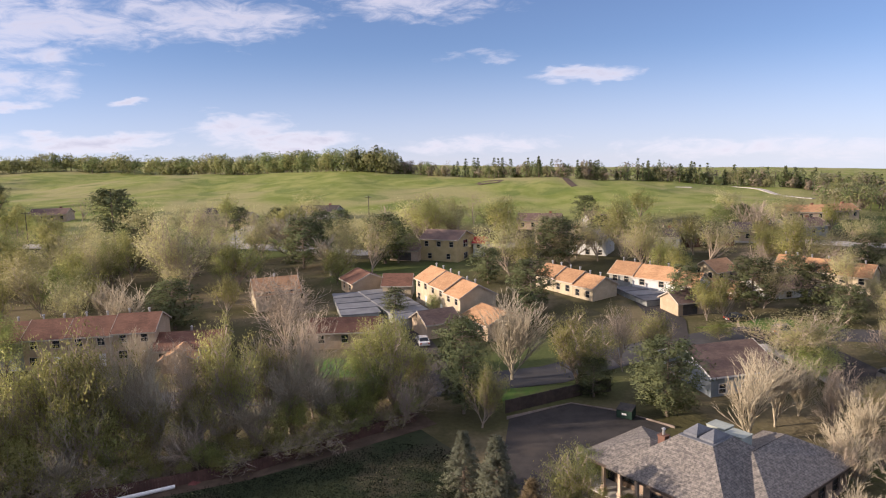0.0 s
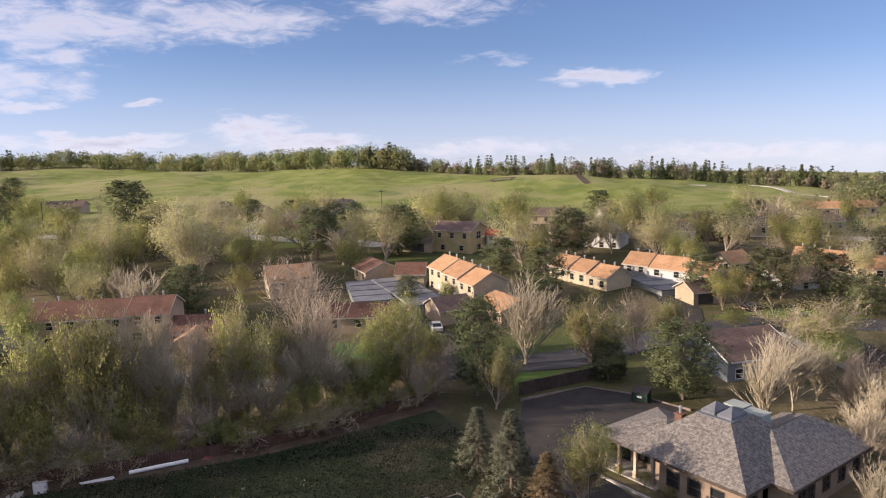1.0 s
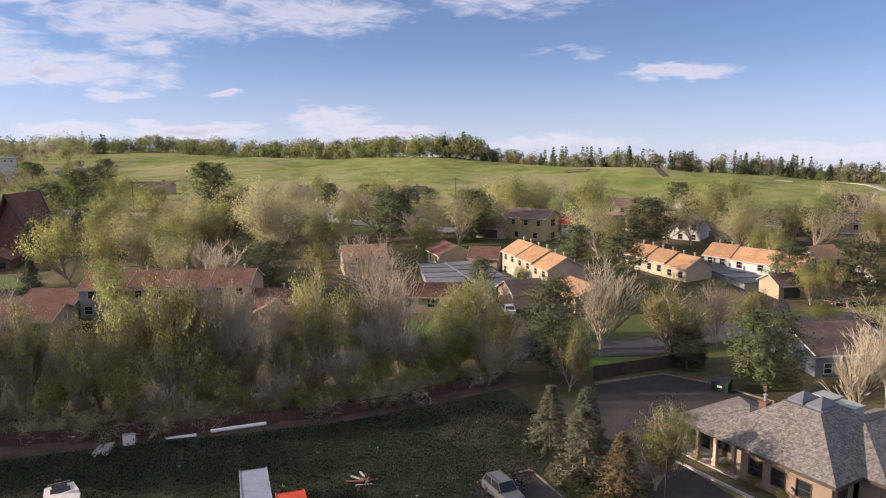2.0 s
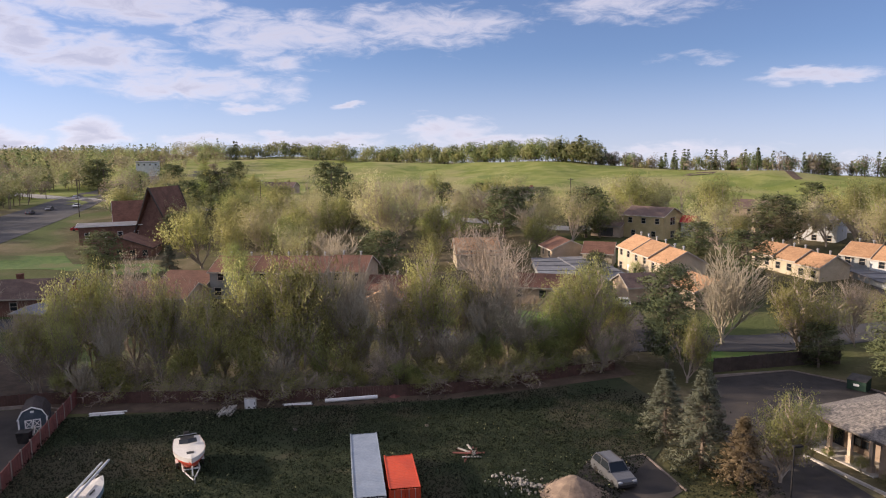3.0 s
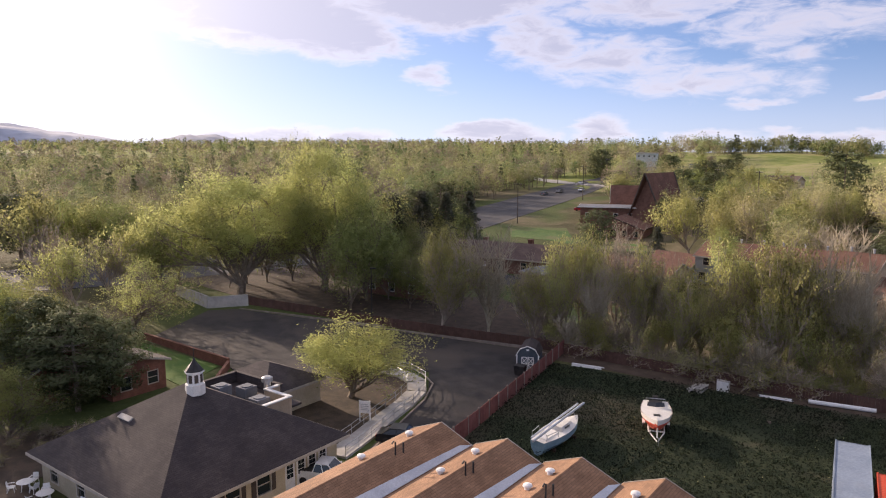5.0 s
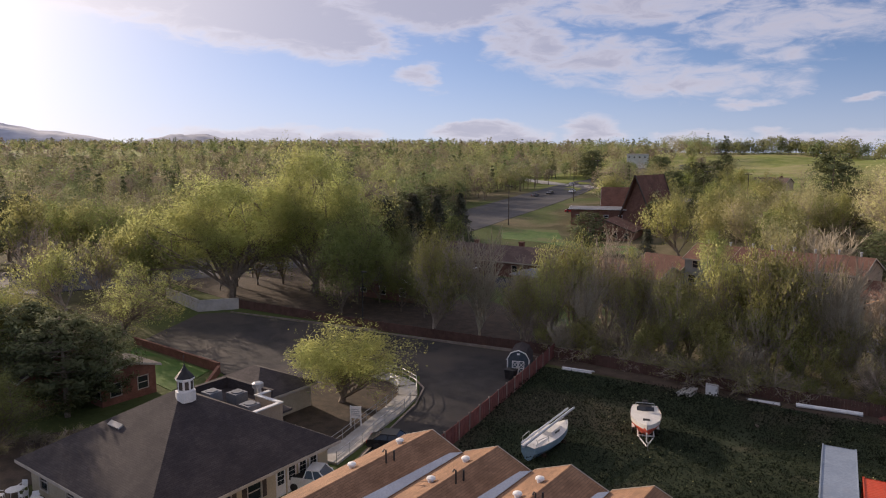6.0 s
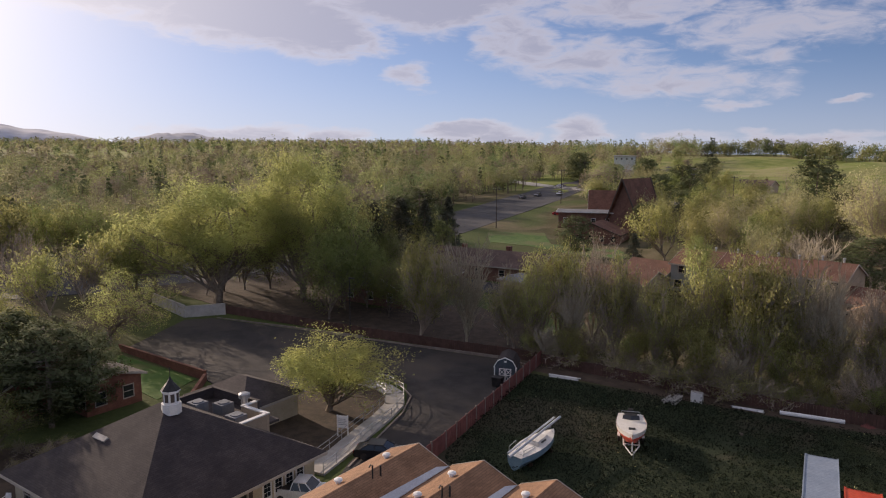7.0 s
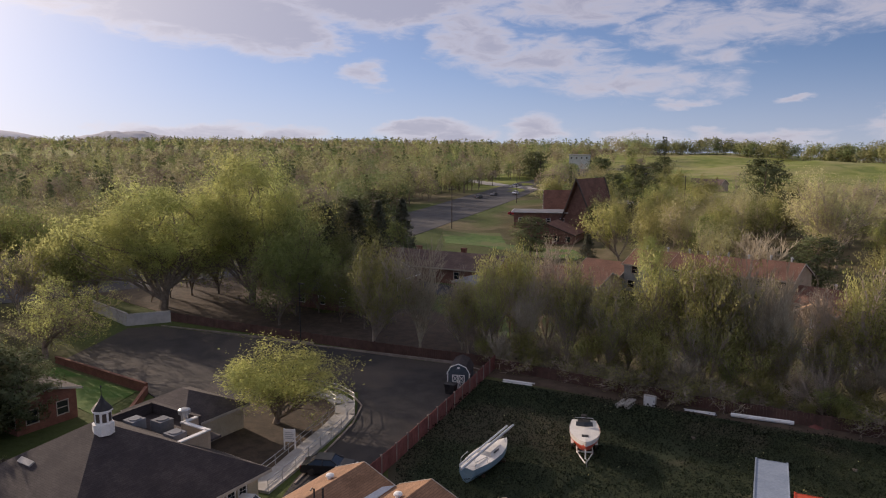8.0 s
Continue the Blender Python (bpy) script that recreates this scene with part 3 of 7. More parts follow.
def inside(x, y, poly):
    hit = False
    for (x0, y0), (x1, y1) in zip(poly, poly[1:] + poly[:1]):
        if (y0 > y) != (y1 > y) and x < (x1 - x0) * (y - y0) / (y1 - y0) + x0:
            hit = not hit
    return hit


# ---- the land ----


def make_ground():
    k = 115
    s = np.linspace(-1, 1, 2 * k + 1)
    xs = np.sinh(s * 4.2) / np.sinh(4.2) * 4600
    ys = np.sinh(np.linspace(-0.86, 1, 2 * k + 1) * 4.2) / np.sinh(4.2) * 4600 + 60
    n = len(xs)
    v = [(x, y, ground(x, y)) for y in ys for x in xs]
    f = [(j * n + i, j * n + i + 1, (j + 1) * n + i + 1, (j + 1) * n + i) for j in range(len(ys) - 1) for i in range(n - 1)]
    sh = Shape()
    sh.v, sh.f = v, f
    me = sh.mesh("ground", M["ground"], uv=False)
    me.polygons.foreach_set("use_smooth", [True] * len(me.polygons))
    tagged(new("ground", me), "rolling land with green pasture and rough grass", "ground", "", "structure")


make_ground()

# ---- paving ----
FENCE_LINE = ((-112, 24.5), (-89, 39.0), (-71, 51.5), (-47, 62.5), (-30, 71.8), (-14, 86.0), (-2, 88.0), (6.5, 93.5))
patch("parking_lot", "worn grey asphalt parking lot with faint tyre tracks", [(-110, 22), (-89, 37.6), (-71, 50.2), (-66.5, 50.2), (-52.0, 28.8), (-46, 19), (-50, 17.5), (-54, 21), (-62.5, 31), (-70, 35), (-76, 31), (-70, 17), (-82, 15), (-99, 8), (-111, 18)], M["asphalt"], 0.06)
patch("parking_lot", "dark asphalt car park beside the office", [(-2, 87.3), (6, 92.6), (12, 90.5), (18, 86), (9, 74), (4.5, 71), (11.5, 61), (16, 55), (10, 48), (3, 55), (0.5, 66), (-2.5, 75)], M["asphalt"], 0.06)
patch("parking_lot", "small asphalt parking bay with concrete kerb", [(-12, 59.6), (-7.6, 63.2), (-3.5, 57.5), (-7, 50), (-14, 50)], M["asphalt"], 0.06)
patch("road", "asphalt lane behind the tree row", strip([(-140, 60), (-100, 74), (-58, 88), (-29, 94.5), (-14, 97), (4, 103), (22, 116), (40, 124), (70, 122), (120, 112)], 7.0), M["road"], 0.07)
patch("road", "asphalt drive between garages", strip([(-13, 97), (-17.5, 112), (-22.5, 124), (-30, 142), (-37, 157)], 6.5), M["asphalt"], 0.09)
patch("road", "asphalt drive beside the garage court", strip([(24, 118), (26, 130), (24, 150), (20, 165)], 6.0), M["asphalt"], 0.09)
patch("road", "asphalt street beside the bare trees", strip([(40, 126), (45.5, 112), (49.5, 98), (54, 78), (60, 56)], 9.0), M["asphalt"], 0.10)
patch("footpath", "pale concrete pavement along the street", strip([(38.2, 117), (41.4, 106.5), (44.8, 95), (49, 77), (55, 56)], 1.6), M["concrete"], 0.16, category="path")
patch("road", "hillside street", strip([(-330, 232), (-250, 214), (-180, 204), (-100, 210), (-46, 194), (-10, 205), (40, 214), (110, 210)], 8.0), M["concrete"], 0.08)
patch("driveway", "pale concrete driveway up the hill", strip([(-92, 210), (-97, 228), (-102, 250)], 6.0), M["concrete"], 0.12)
patch("road", "wide suburban road with traffic", strip([(-156, -45), (-150, 8), (-152, 42), (-162, 73), (-195, 123), (-222, 164), (-250, 206), (-277, 248), (-300, 300), (-330, 380)], 24), M["road"], 0.08)
patch("soil_strip", "bare brown soil under the trees", strip([(-74, 51.5), (-47, 64.5), (-30, 74.5), (-14, 88.5)], 8.5), M["soil"], 0.04, category="soil")
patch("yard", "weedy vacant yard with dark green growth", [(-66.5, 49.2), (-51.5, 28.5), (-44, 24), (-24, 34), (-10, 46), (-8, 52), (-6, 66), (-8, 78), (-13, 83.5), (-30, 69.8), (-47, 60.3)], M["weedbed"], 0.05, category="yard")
patch("lawn", "bright green lawn in front of the church", [(-167, 111), (-157, 124), (-143, 115), (-128, 124), (-114, 117), (-119, 112), (-143, 108), (-152, 102)], M["lawn"], 0.05, category="lawn")
patch("lawn", "strip of bright green lawn", [(-4, 92.5), (6, 97.5), (8, 99.5), (-6, 96.5)], M["lawn"], 0.05, category="lawn")
patch("lawn", "small garden lawn behind a brick wall", [(-83, 14), (-97, 7.4), (-95, 3), (-78, 9)], M["lawn"], 0.05, category="lawn")
patch("lawn", "green lawn by the houses", [(30, 126), (44, 132), (56, 128), (48, 119), (38, 127)], M["lawn"], 0.11, category="lawn")
patch("lawn", "grass along the lane", [(-35, 99), (-20, 101), (-20, 108), (-38, 108)], M["lawn"], 0.05, category="lawn")
patch("planting_bed", "mulched planting bed with a young tree", [(-76, 30), (-70, 18), (-60, 14.5), (-55, 19), (-61, 27.5), (-70, 33)], M["mulch"], 0.08, category="planting bed")

patch("planting_bed", "brown mulch with leafless shrubs beside the hall", [(-44, 1.0), (-60.3, -5.0), (-66.5, 9.0), (-70.5, 8.5), (-72, -13), (-50, -15)], M["mulch"], 0.05, category="planting bed")

patch("soil_strip", "dark brown ground under the tall trees", [(-150, 14), (-113, 26), (-90, 40), (-72, 53), (-76, 62), (-98, 62), (-104, 46), (-122, 44), (-124, 64), (-150, 60)], M["mulch"], 0.045, category="soil")

patch("footpath", "pale gravel path along the hill", strip([(100, 378), (109, 366), (115, 345), (126, 333)], 3.0), M["concrete"], 0.2, category="path")
patch("footpath", "pale gravel path along the hill", strip([(63, 367), (79, 359)], 3.0), M["concrete"], 0.2, category="path")
patch("bluff", "eroded bare earth cut in the hillside", [(-31, 366), (-22, 372), (-13, 370), (-15, 360), (-24, 355)], M["soil"], 0.15, category="bluff")
patch("bluff", "eroded bare earth cut in the hillside", [(15, 366), (19, 364), (23, 345), (20, 342)], M["soil"], 0.15, category="bluff")

# ---- buildings ----
BIG = pose(17.8, 59.0, 0, 0, 0, 134.4)


def ww(n, L, z=0.9, w=1.1, h=1.3):
    g = L / n
    return [("w", g * (i + 0.5) - w / 2, z, w, h) for i in range(n)]


def townhouse(x, y, rot, L, W, z, wall, roof, label, group, H=5.2, rise=2.1, low=False):
    front = ww(2, L, 3.6) + [("w", 0.8, 0.9, 1.3, 1.3), ("d", L - 2.2, 0.05, 1.0, 2.1)]
    rear = ww(2, L, 3.6) + ww(2, L, 0.9)
    if low:
        front, rear = ww(2, L, 1.2), ww(2, L, 1.2)
    return house("townhouse", label, x, y, rot, L, W, H, rise, wall, roof, holes={0: front, 2: rear}, z=z, vents=((-L * 0.28, 0.4), (L * 0.2, 0.5)), group=group, over=0.35)


RA = math.degrees(math.atan2(109.6 - 102.8, -61.2 + 89.3))
ua = Vector((math.cos(radians(RA)), math.sin(radians(RA)), 0))
p0 = Vector((-89.3, 102.8, 0))
for i, (a, b, z, mat) in enumerate(((0.0, 8.4, 1.35, "grey_siding"), (8.4, 15.2, 1.5, "tan_siding"), (15.2, 22.2, 1.6, "tan_siding"), (22.2, 28.9, 1.85, "tan_siding"))):
    c = p0 + ua * ((a + b) / 2)
    townhouse(c.x, c.y, RA, b - a - 0.05, 9.4, z, M[mat], M["shingle_red"], "two-storey townhouse with a red-brown shingle roof", "red-roofed townhouse row")
c = p0 + ua * 34.5
house("house_wing", "single-storey wing with a red-brown shingle roof", c.x, c.y - 2.0, RA, 11, 9.5, 2.8, 1.7, M["tan_siding"], M["shingle_red"], holes={0: ww(3, 11)}, z=1.5, vents=((0, 0.5),), category="house")
house("house_wing", "small porch wing with an orange gable roof", c.x + 1.0, c.y - 8.0, RA + 90, 5, 5, 2.6, 1.3, M["tan_siding"], M["shingle_orange"], z=1.2, holes={3: [("d", 2, 0, 1, 2.1)]}, category="house")
c = p0 - ua * 4.6
house("house_wing", "single-storey end wing with a red-brown shingle roof", c.x, c.y - 1.5, RA, 9, 9, 2.9, 1.9, M["white_siding"], M["shingle_red"], holes={0: ww(2, 9, 0.3, 1.8, 2.0)}, z=1.2, category="house")

RB = math.degrees(math.atan2(128.2 - 144.5, -8.9 + 19.5))
ub = Vector((math.cos(radians(RB)), math.sin(radians(RB)), 0))
p0 = Vector((-19.5, 144.5, 0)) - ub * 0.5
for a, b, z in ((0.0, 6.5, 3.2), (6.5, 13.6, 3.0), (13.6, 20.0, 2.6)):
    c = p0 + ub * ((a + b) / 2)
    townhouse(c.x, c.y, RB, b - a - 0.05, 7.6, z, M["cream"], M["shingle_orange"], "cream two-storey townhouse with an orange shingle roof", "orange-roofed townhouse row")
c = p0 + ub * 26
house("house_wing", "low wing with an orange shingle roof", c.x, c.y, RB, 9, 8, 2.8, 1.6, M["tan_siding"], M["shingle_orange"], z=2.3, holes={0: ww(2, 9)}, category="house")
house("house", "house with an orange gable roof half hidden by trees", -52.5, 140, 28, 9, 9, 3.2, 2.6, M["cream"], M["shingle_orange"], holes={3: ww(2, 9, 2.6), 0: ww(2, 10, 2.4)}, vents=((0, 0.4),))
house("house", "low tan house with a brown-red roof", -36, 151, RB, 8, 8, 2.8, 1.8, M["tan_siding"], M["shingle_red"], holes={0: ww(2, 8)})
house("house", "small cream house with a brown-red roof", -27.5, 147.5, RB + 60, 6, 7, 3.0, 1.8, M["cream"], M["shingle_red"], holes={0: ww(1, 6)})
house("house", "single-storey house with a red-brown roof and shuttered windows", -31, 116.5, 8, 12, 7.5, 2.8, 1.5, M["tan_siding"], M["shingle_red"], holes={0: ww(3, 12)})


def garage_row(x, y, rot, n, w, d, z, label):
    """A row of flat-roofed garages, each bay a thing of its own."""
    for i in range(n):
        m = pose(x, y, z, 0, 0, rot) @ Matrix.Translation((w * (i + 0.5), 0, 0.12 * i))
        g = thing("garage", label, "garage", m, "flat-roofed garages")
        sh = Shape()
        holed_wall(sh, pose(-w / 2 + 0.03, -d / 2, 0), w - 0.06, 2.7, [(0.35, 0, w - 0.76, 2.2)], z0=-0.8)
        part("wall", sh, M["grey_siding"], g)
        part("wall", Shape().box(-w / 2 + 0.03, -d / 2 + 0.2, -0.8, -w / 2 + 0.2, d / 2, 2.7).box(w / 2 - 0.2, -d / 2 + 0.2, -0.8, w / 2 - 0.03, d / 2, 2.7).box(-w / 2 + 0.2, d / 2 - 0.2, -0.8, w / 2 - 0.2, d / 2, 2.7), M["grey_siding"], g)
        door(g, pose(-w / 2, -d / 2, 0), 0.38, 0.0, w - 0.82, 2.2, M["door_dark"], "garage_door")
        part("roof", Shape().box(-w / 2 + 0.02, -d / 2 - 0.4, 2.7, w / 2 - 0.02, d / 2 + 0.2, 2.92), M["flat_roof"], g)


garage_row(-31.0, 126.8, 111, 4, 4.6, 7.0, 1.7, "grey flat-roofed garage with a dark door")
garage_row(-19.6, 124.5, RB + 180 - 2, 6, 4.2, 7.0, 1.7, "grey flat-roofed garage with a dark door")
house("garage", "gabled garage with a brown roof and white trim", -16.2, 122.5, RB + 90, 6.5, 6.5, 2.6, 1.6, M["tan_siding"], M["shingle_brown"], holes={1: [("g", 1.4, 0, 3.7, 2.2)]}, category="garage")

RC = math.degrees(math.atan2(149.2 - 157.8, 31.5 - 20.0))
uc = Vector((math.cos(radians(RC)), math.sin(radians(RC)), 0))
p0 = Vector((20.0, 157.8, 0))
for a, b, z, mat in ((0.0, 5.6, 1.9, "grey_siding"), (5.6, 14.4, 1.7, "white_siding"), (14.4, 19.5, 1.2, "white_siding")):
    c = p0 + uc * ((a + b) / 2)
    townhouse(c.x, c.y, RC, b - a - 0.05, 7.2, z, M[mat], M["shingle_orange"], "pale two-storey townhouse with an orange roof", "pale townhouse row")
garage_row(26.5, 140.5, 113, 3, 4.2, 6.5, 1.5, "grey flat-roofed garage with a dark door")
house("garage", "small tan garage with a brown shingle roof", 29.5, 136.6, 23, 5.5, 6, 2.5, 1.5, M["tan_siding"], M["shingle_brown"], category="garage", holes={0: [("g", 1, 0, 3.2, 2.1)]})
p0, up_ = Vector((4.6, 158.0, 0)), Vector((0.672, -0.741, 0))
for a, b, z in ((0, 5.6, 3.4), (5.6, 11.2, 3.1), (11.2, 17.0, 2.7)):
    c = p0 + up_ * ((a + b) / 2)
    townhouse(c.x, c.y, -47.8, b - a - 0.05, 7.2, z, M["cream"], M["shingle_orange"], "cream townhouse with an orange roof among pines", "townhouses among pines", H=3.3, rise=1.9, low=True)
p0 = Vector((56.3, 164.2, 0))
for a, b, z in ((0, 5.0, 2.0), (5.0, 12.0, 1.8), (12.0, 19.0, 1.5)):
    c = p0 + uc * ((a + b) / 2)
    townhouse(c.x, c.y, RC, b - a - 0.05, 7.2, z, M["cream"], M["shingle_orange"], "cream townhouse with an orange roof", "far townhouse row")
house("house", "cream two-storey house with an orange roof", 41.5, 161, 35, 6.5, 6.5, 5.0, 2.0, M["cream"], M["shingle_orange"], z=1.8, holes={0: ww(2, 6.5, 3.4), 3: ww(2, 6.5, 3.4)})
house("house", "low house with an orange roof beside a pine", 39.5, 150, RC, 9, 7, 2.6, 1.5, M["brick"], M["shingle_orange"], z=2.4, holes={0: ww(2, 9)})
house("house", "low brown-roofed house with white porch", 51, 150, 20, 11, 8, 2.6, 1.8, M["white_siding"], M["shingle_brown"], z=2.6, holes={0: ww(3, 11)})
house("house", "blue-grey gabled house with a dark brown roof", 27.8, 103.1, 22, 11, 12.6, 3.5, 2.4, M["blue_siding"], M["shingle_brown"], z=0.6, holes={3: [("w", 4.0, 1.0, 1.2, 1.3)], 0: ww(3, 11)}, trim=M["trim_white"])

# hillside houses
yl = house("house", "tall yellow two-storey house with a brown roof", -21.5, 187.5, -20, 11, 10, 6.2, 1.8, M["yellow_siding"], M["shingle_brown"], z=4.6, base=2.5,
      holes={1: [("w", 3.5, 3.8, 2.6, 1.8), ("w", 3.8, 0.6, 2.2, 1.6)], 0: ww(3, 11, 4.2) + ww(2, 11, 1.0)})
house("house", "low brown carport house beside the yellow house", -32, 187, -10, 8, 8, 2.8, 1.2, M["stucco"], M["shingle_brown"], holes={0: [("g", 2, 0, 4, 2.2)]})
house("barn", "little red barn with a white base", -12.6, 190, -15, 3.2, 3.6, 3.0, 1.3, M["white_siding"], surf("red_barn_boards", (0.42, 0.03, 0.04), (0.5, 0.05, 0.06), 1.0), z=6.0, holes={0: [("w", 1, 1.5, 0.9, 0.9)]}, category="barn", gable_mat=surf("barn_red_paint", (0.45, 0.03, 0.045), (0.52, 0.05, 0.06), 1.0))
house("house", "white two-storey house with a grey roof", 17.5, 195, -20, 10, 9, 5.0, 1.8, M["white_siding"], M["shingle_grey"], z=4.6, holes={0: ww(3, 10, 3.2) + ww(3, 10, 0.6), 3: ww(2, 9, 3.2)})
HILL = ((-80, 266, -5, "grey_siding", "shingle_dark", 15), (4, 240, -10, "stucco", "shingle_brown", 14),
        (10, 205, 5, "stucco", "shingle_brown", 15), (37, 206, -15, "grey_siding", "shingle_dark", 12), (50, 207, 10, "brick_brown", "shingle_dark", 13), (-118, 262, 8, "stucco", "shingle_dark", 12),
        (-190, 262, 15, "stucco", "shingle_brown", 14), (66, 214, -25, "stucco", "shingle_dark", 12), (82, 226, 20, "grey_siding", "shingle_brown", 13), (96, 262, -5, "stucco", "shingle_orange", 12), (110, 270, 15, "stucco", "shingle_orange", 12),
        (-106, 249, -8, "stucco", "shingle_dark", 11), (24, 236, 12, "white_siding", "shingle_dark", 10))
for hx, hy, hr, wm_, rm_, hl in HILL:
    house("house", "single-storey hillside house among trees", hx, hy, hr, hl, 9, 3.0, 1.9, M[wm_], M[rm_], holes={0: ww(4, hl), 3: ww(2, 9)}, group="hillside houses", chimneys=((hl * 0.25, 0.6, 0.8, 0.8, M["brick"]),))

# church
ch = thing("church", "brown brick church with a steep A-shaped shingle gable", "church", pose(-147.1, 148.7, 3.4, 0, 0, 99.5))
LC, WC, HC = 10.5, 13.0, 14.8
for sgn in (-1, 1):
    sh = Shape()
    a = [(-LC / 2 - 0.5, sgn * WC / 2, 0.6), (LC / 2 + 0.5, sgn * WC / 2, 0.6), (LC / 2 + 1.5, 0, HC), (-LC / 2 - 1.5, 0, HC)]
    sh.slab(a if sgn < 0 else a[::-1], 0.35)
    part("roof", sh, M["shingle_red"], ch)
for sx in (-1, 1):
    g = Shape()
    x0, x1 = sx * LC / 2, sx * (LC / 2 - 0.3)
    p = [(xx, yy, zz) for xx in (x0, x1) for yy, zz in ((-WC / 2 + 0.3, -2.0), (WC / 2 - 0.3, -2.0), (WC / 2 - 0.3, 0.5), (0, HC - 0.7), (-WC / 2 + 0.3, 0.5))]
    g.add(p, [(0, 1, 2, 3, 4), (9, 8, 7, 6, 5)] + [(i, i + 5, (i + 1) % 5 + 5, (i + 1) % 5) for i in range(5)])
    part("gable", g, M["brick_brown"], ch)
    for sgn in (-1, 1):
        p0, p1 = Vector((sx * (LC / 2 + 0.5), sgn * (WC / 2 + 0.05), 0.55)), Vector((sx * (LC / 2 + 1.52), 0, HC + 0.1))
        part("bargeboard", Shape().tube((p0, p1), 0.22, 4), M["trim_dark"], ch)
for sgn in (-1, 1):
    part("wall", Shape().box(-LC / 2 + 0.3, sgn * (WC / 2 - 0.25) - 0.15, -2, LC / 2 - 0.3, sgn * (WC / 2 - 0.25) + 0.15, 0.5), M["brick_brown"], ch)
house("church_hall", "flat white-edged church hall of brown brick", -158.5, 140.8, 46, 16, 8, 4.0, 0.2, M["brick_brown"], M["flat_roof"], holes={0: ww(4, 16)}, category="church hall", trim=M["trim_white"], over=0.8, z=4.3, base=2.5)
house("church_hall", "steep red-brown roofed hall beside the church", -163.1, 156.4, 48, 16, 10, 3.2, 5.3, M["brick_brown"], M["shingle_red"], category="church hall", z=5.0, base=2.5, trim=M["trim_white"])
house("church_hall", "low brick annex with small windows under a wide gable", -142.6, 130.2, 120, 10, 15, 2.8, 2.7, M["brick_brown"], M["shingle_red"], holes={3: ww(5, 15)}, category="church hall", z=1.7, trim=M["trim_dark"])

house("apartment_block", "far white flat-roofed apartment block above the trees", -342, 336, 40, 13, 9, 8.6, 0.3, M["white_siding"], M["flat_roof"], holes={0: ww(4, 13, 6.4, 0.9, 0.9)}, category="apartment block")

# brick ranch house past the parking lot
house("house", "brick ranch house with a hipped gable and black shutters", -112, 56.5, 120, 22, 12, 3.0, 2.6, M["brick_brown"], M["shingle_brown"], z=0.9, trim=M["trim_white"], holes={3: ww(3, 12), 2: ww(4, 22), 0: ww(4, 22)}, gable_mat=M["grey_siding"])
house("house", "brown-roofed wing of a brick ranch house", -117, 78, 30, 26, 10, 3.0, 2.2, M["brick_brown"], M["shingle_brown"], z=1.4, holes={0: ww(5, 26)}, chimneys=((4, 1, 0.9, 1.2, M["brick"]), (-6, 1, 0.9, 1.0, M["brick"])))
house("carport", "flat grey carport between houses", -98, 76, 20, 12, 7, 2.4, 0.12, M["stucco"], M["flat_roof"], z=1.3, category="carport")
house("house", "low red-brown roofed house", -92, 90, RA, 14, 8, 2.8, 1.7, M["tan_siding"], M["shingle_red"], z=1.3, holes={0: ww(3, 14)})

# brick house at the end of the garden
house("house", "red brick house with a tall chimney behind conifers", -88, -4, 25, 18, 10, 3.6, 2.6, M["brick"], M["shingle_dark"], z=0.3, holes={0: ww(3, 18), 1: ww(2, 10)}, chimneys=((-6, 1.5, 1.6, 2.2, M["brick"]),))
house("house_wing", "small brick wing with a flat canopy", -80.0, 3.6, 25, 6, 6, 3.2, 0.8, M["brick"], M["shingle_dark"], z=0.3, holes={1: ww(2, 6), 0: ww(2, 7)}, category="house")

# ---- trees ----
rng = random.Random(7)


def grow(r, segs, tips, p, d, length, rad, level, cfg):
    n = 4 if level == 0 else 3 if level < 3 else 1
    step = length / n
    last = level >= cfg["levels"]
    for i in range(n):
        d = (d + Vector((r.gauss(0, 1), r.gauss(0, 1), r.gauss(0, 1))) * cfg["wander"] + Vector((0, 0, cfg["up"] * (0.3 if level == 0 else 1)))).normalized()
        q = p + d * step
        r0, r1 = (rad * (1 - (0.85 if last else 0.5) * k / n) for k in (i, i + 1))
        segs.append((p, q, r0, max(r1, 0.006), level))
        p = q
        if not last and (level > 0 or (i + 1) / n > cfg["clear"]):
            for _ in range(cfg["kids"][level]):
                ax = d.orthogonal().normalized()
                ax.rotate(Matrix.Rotation(r.uniform(0, 6.283), 3, d))
                nd = (d * math.cos(cfg["angle"]) + ax * math.sin(cfg["angle"]) * r.uniform(0.7, 1.25)).normalized()
                grow(r, segs, tips, p, nd, length * cfg["ratio"][level] * r.uniform(0.75, 1.15), r1 * 0.68, level + 1, cfg)
    if level >= cfg["levels"] - 1:
        tips.append((p, d))


def wood_mesh(segs, name, mat, thin):
    outer = max(s[4] for s in segs)
    sh = Shape()
    for a, b, r0, r1, lv in segs:
        if lv >= max(2, outer):
            d = (b - a).normalized()
            u = d.orthogonal().normalized() * max(r0, thin)
            w = d.cross(u)
            sh.add([a + u, a - u * 0.5 + w * 0.87, a - u * 0.5 - w * 0.87, b], [(0, 1, 3), (1, 2, 3), (2, 0, 3)])
            continue
        n = 6 if lv == 0 else 4 if lv == 1 else 3
        sh.tube((a, b), (max(r0, thin), max(r1, thin * 0.6)), n, caps=False)
    return sh.mesh(name, mat, uv=False)


def unit_rows(v):
    return v / (np.linalg.norm(v, axis=1)[:, None] + 1e-9)


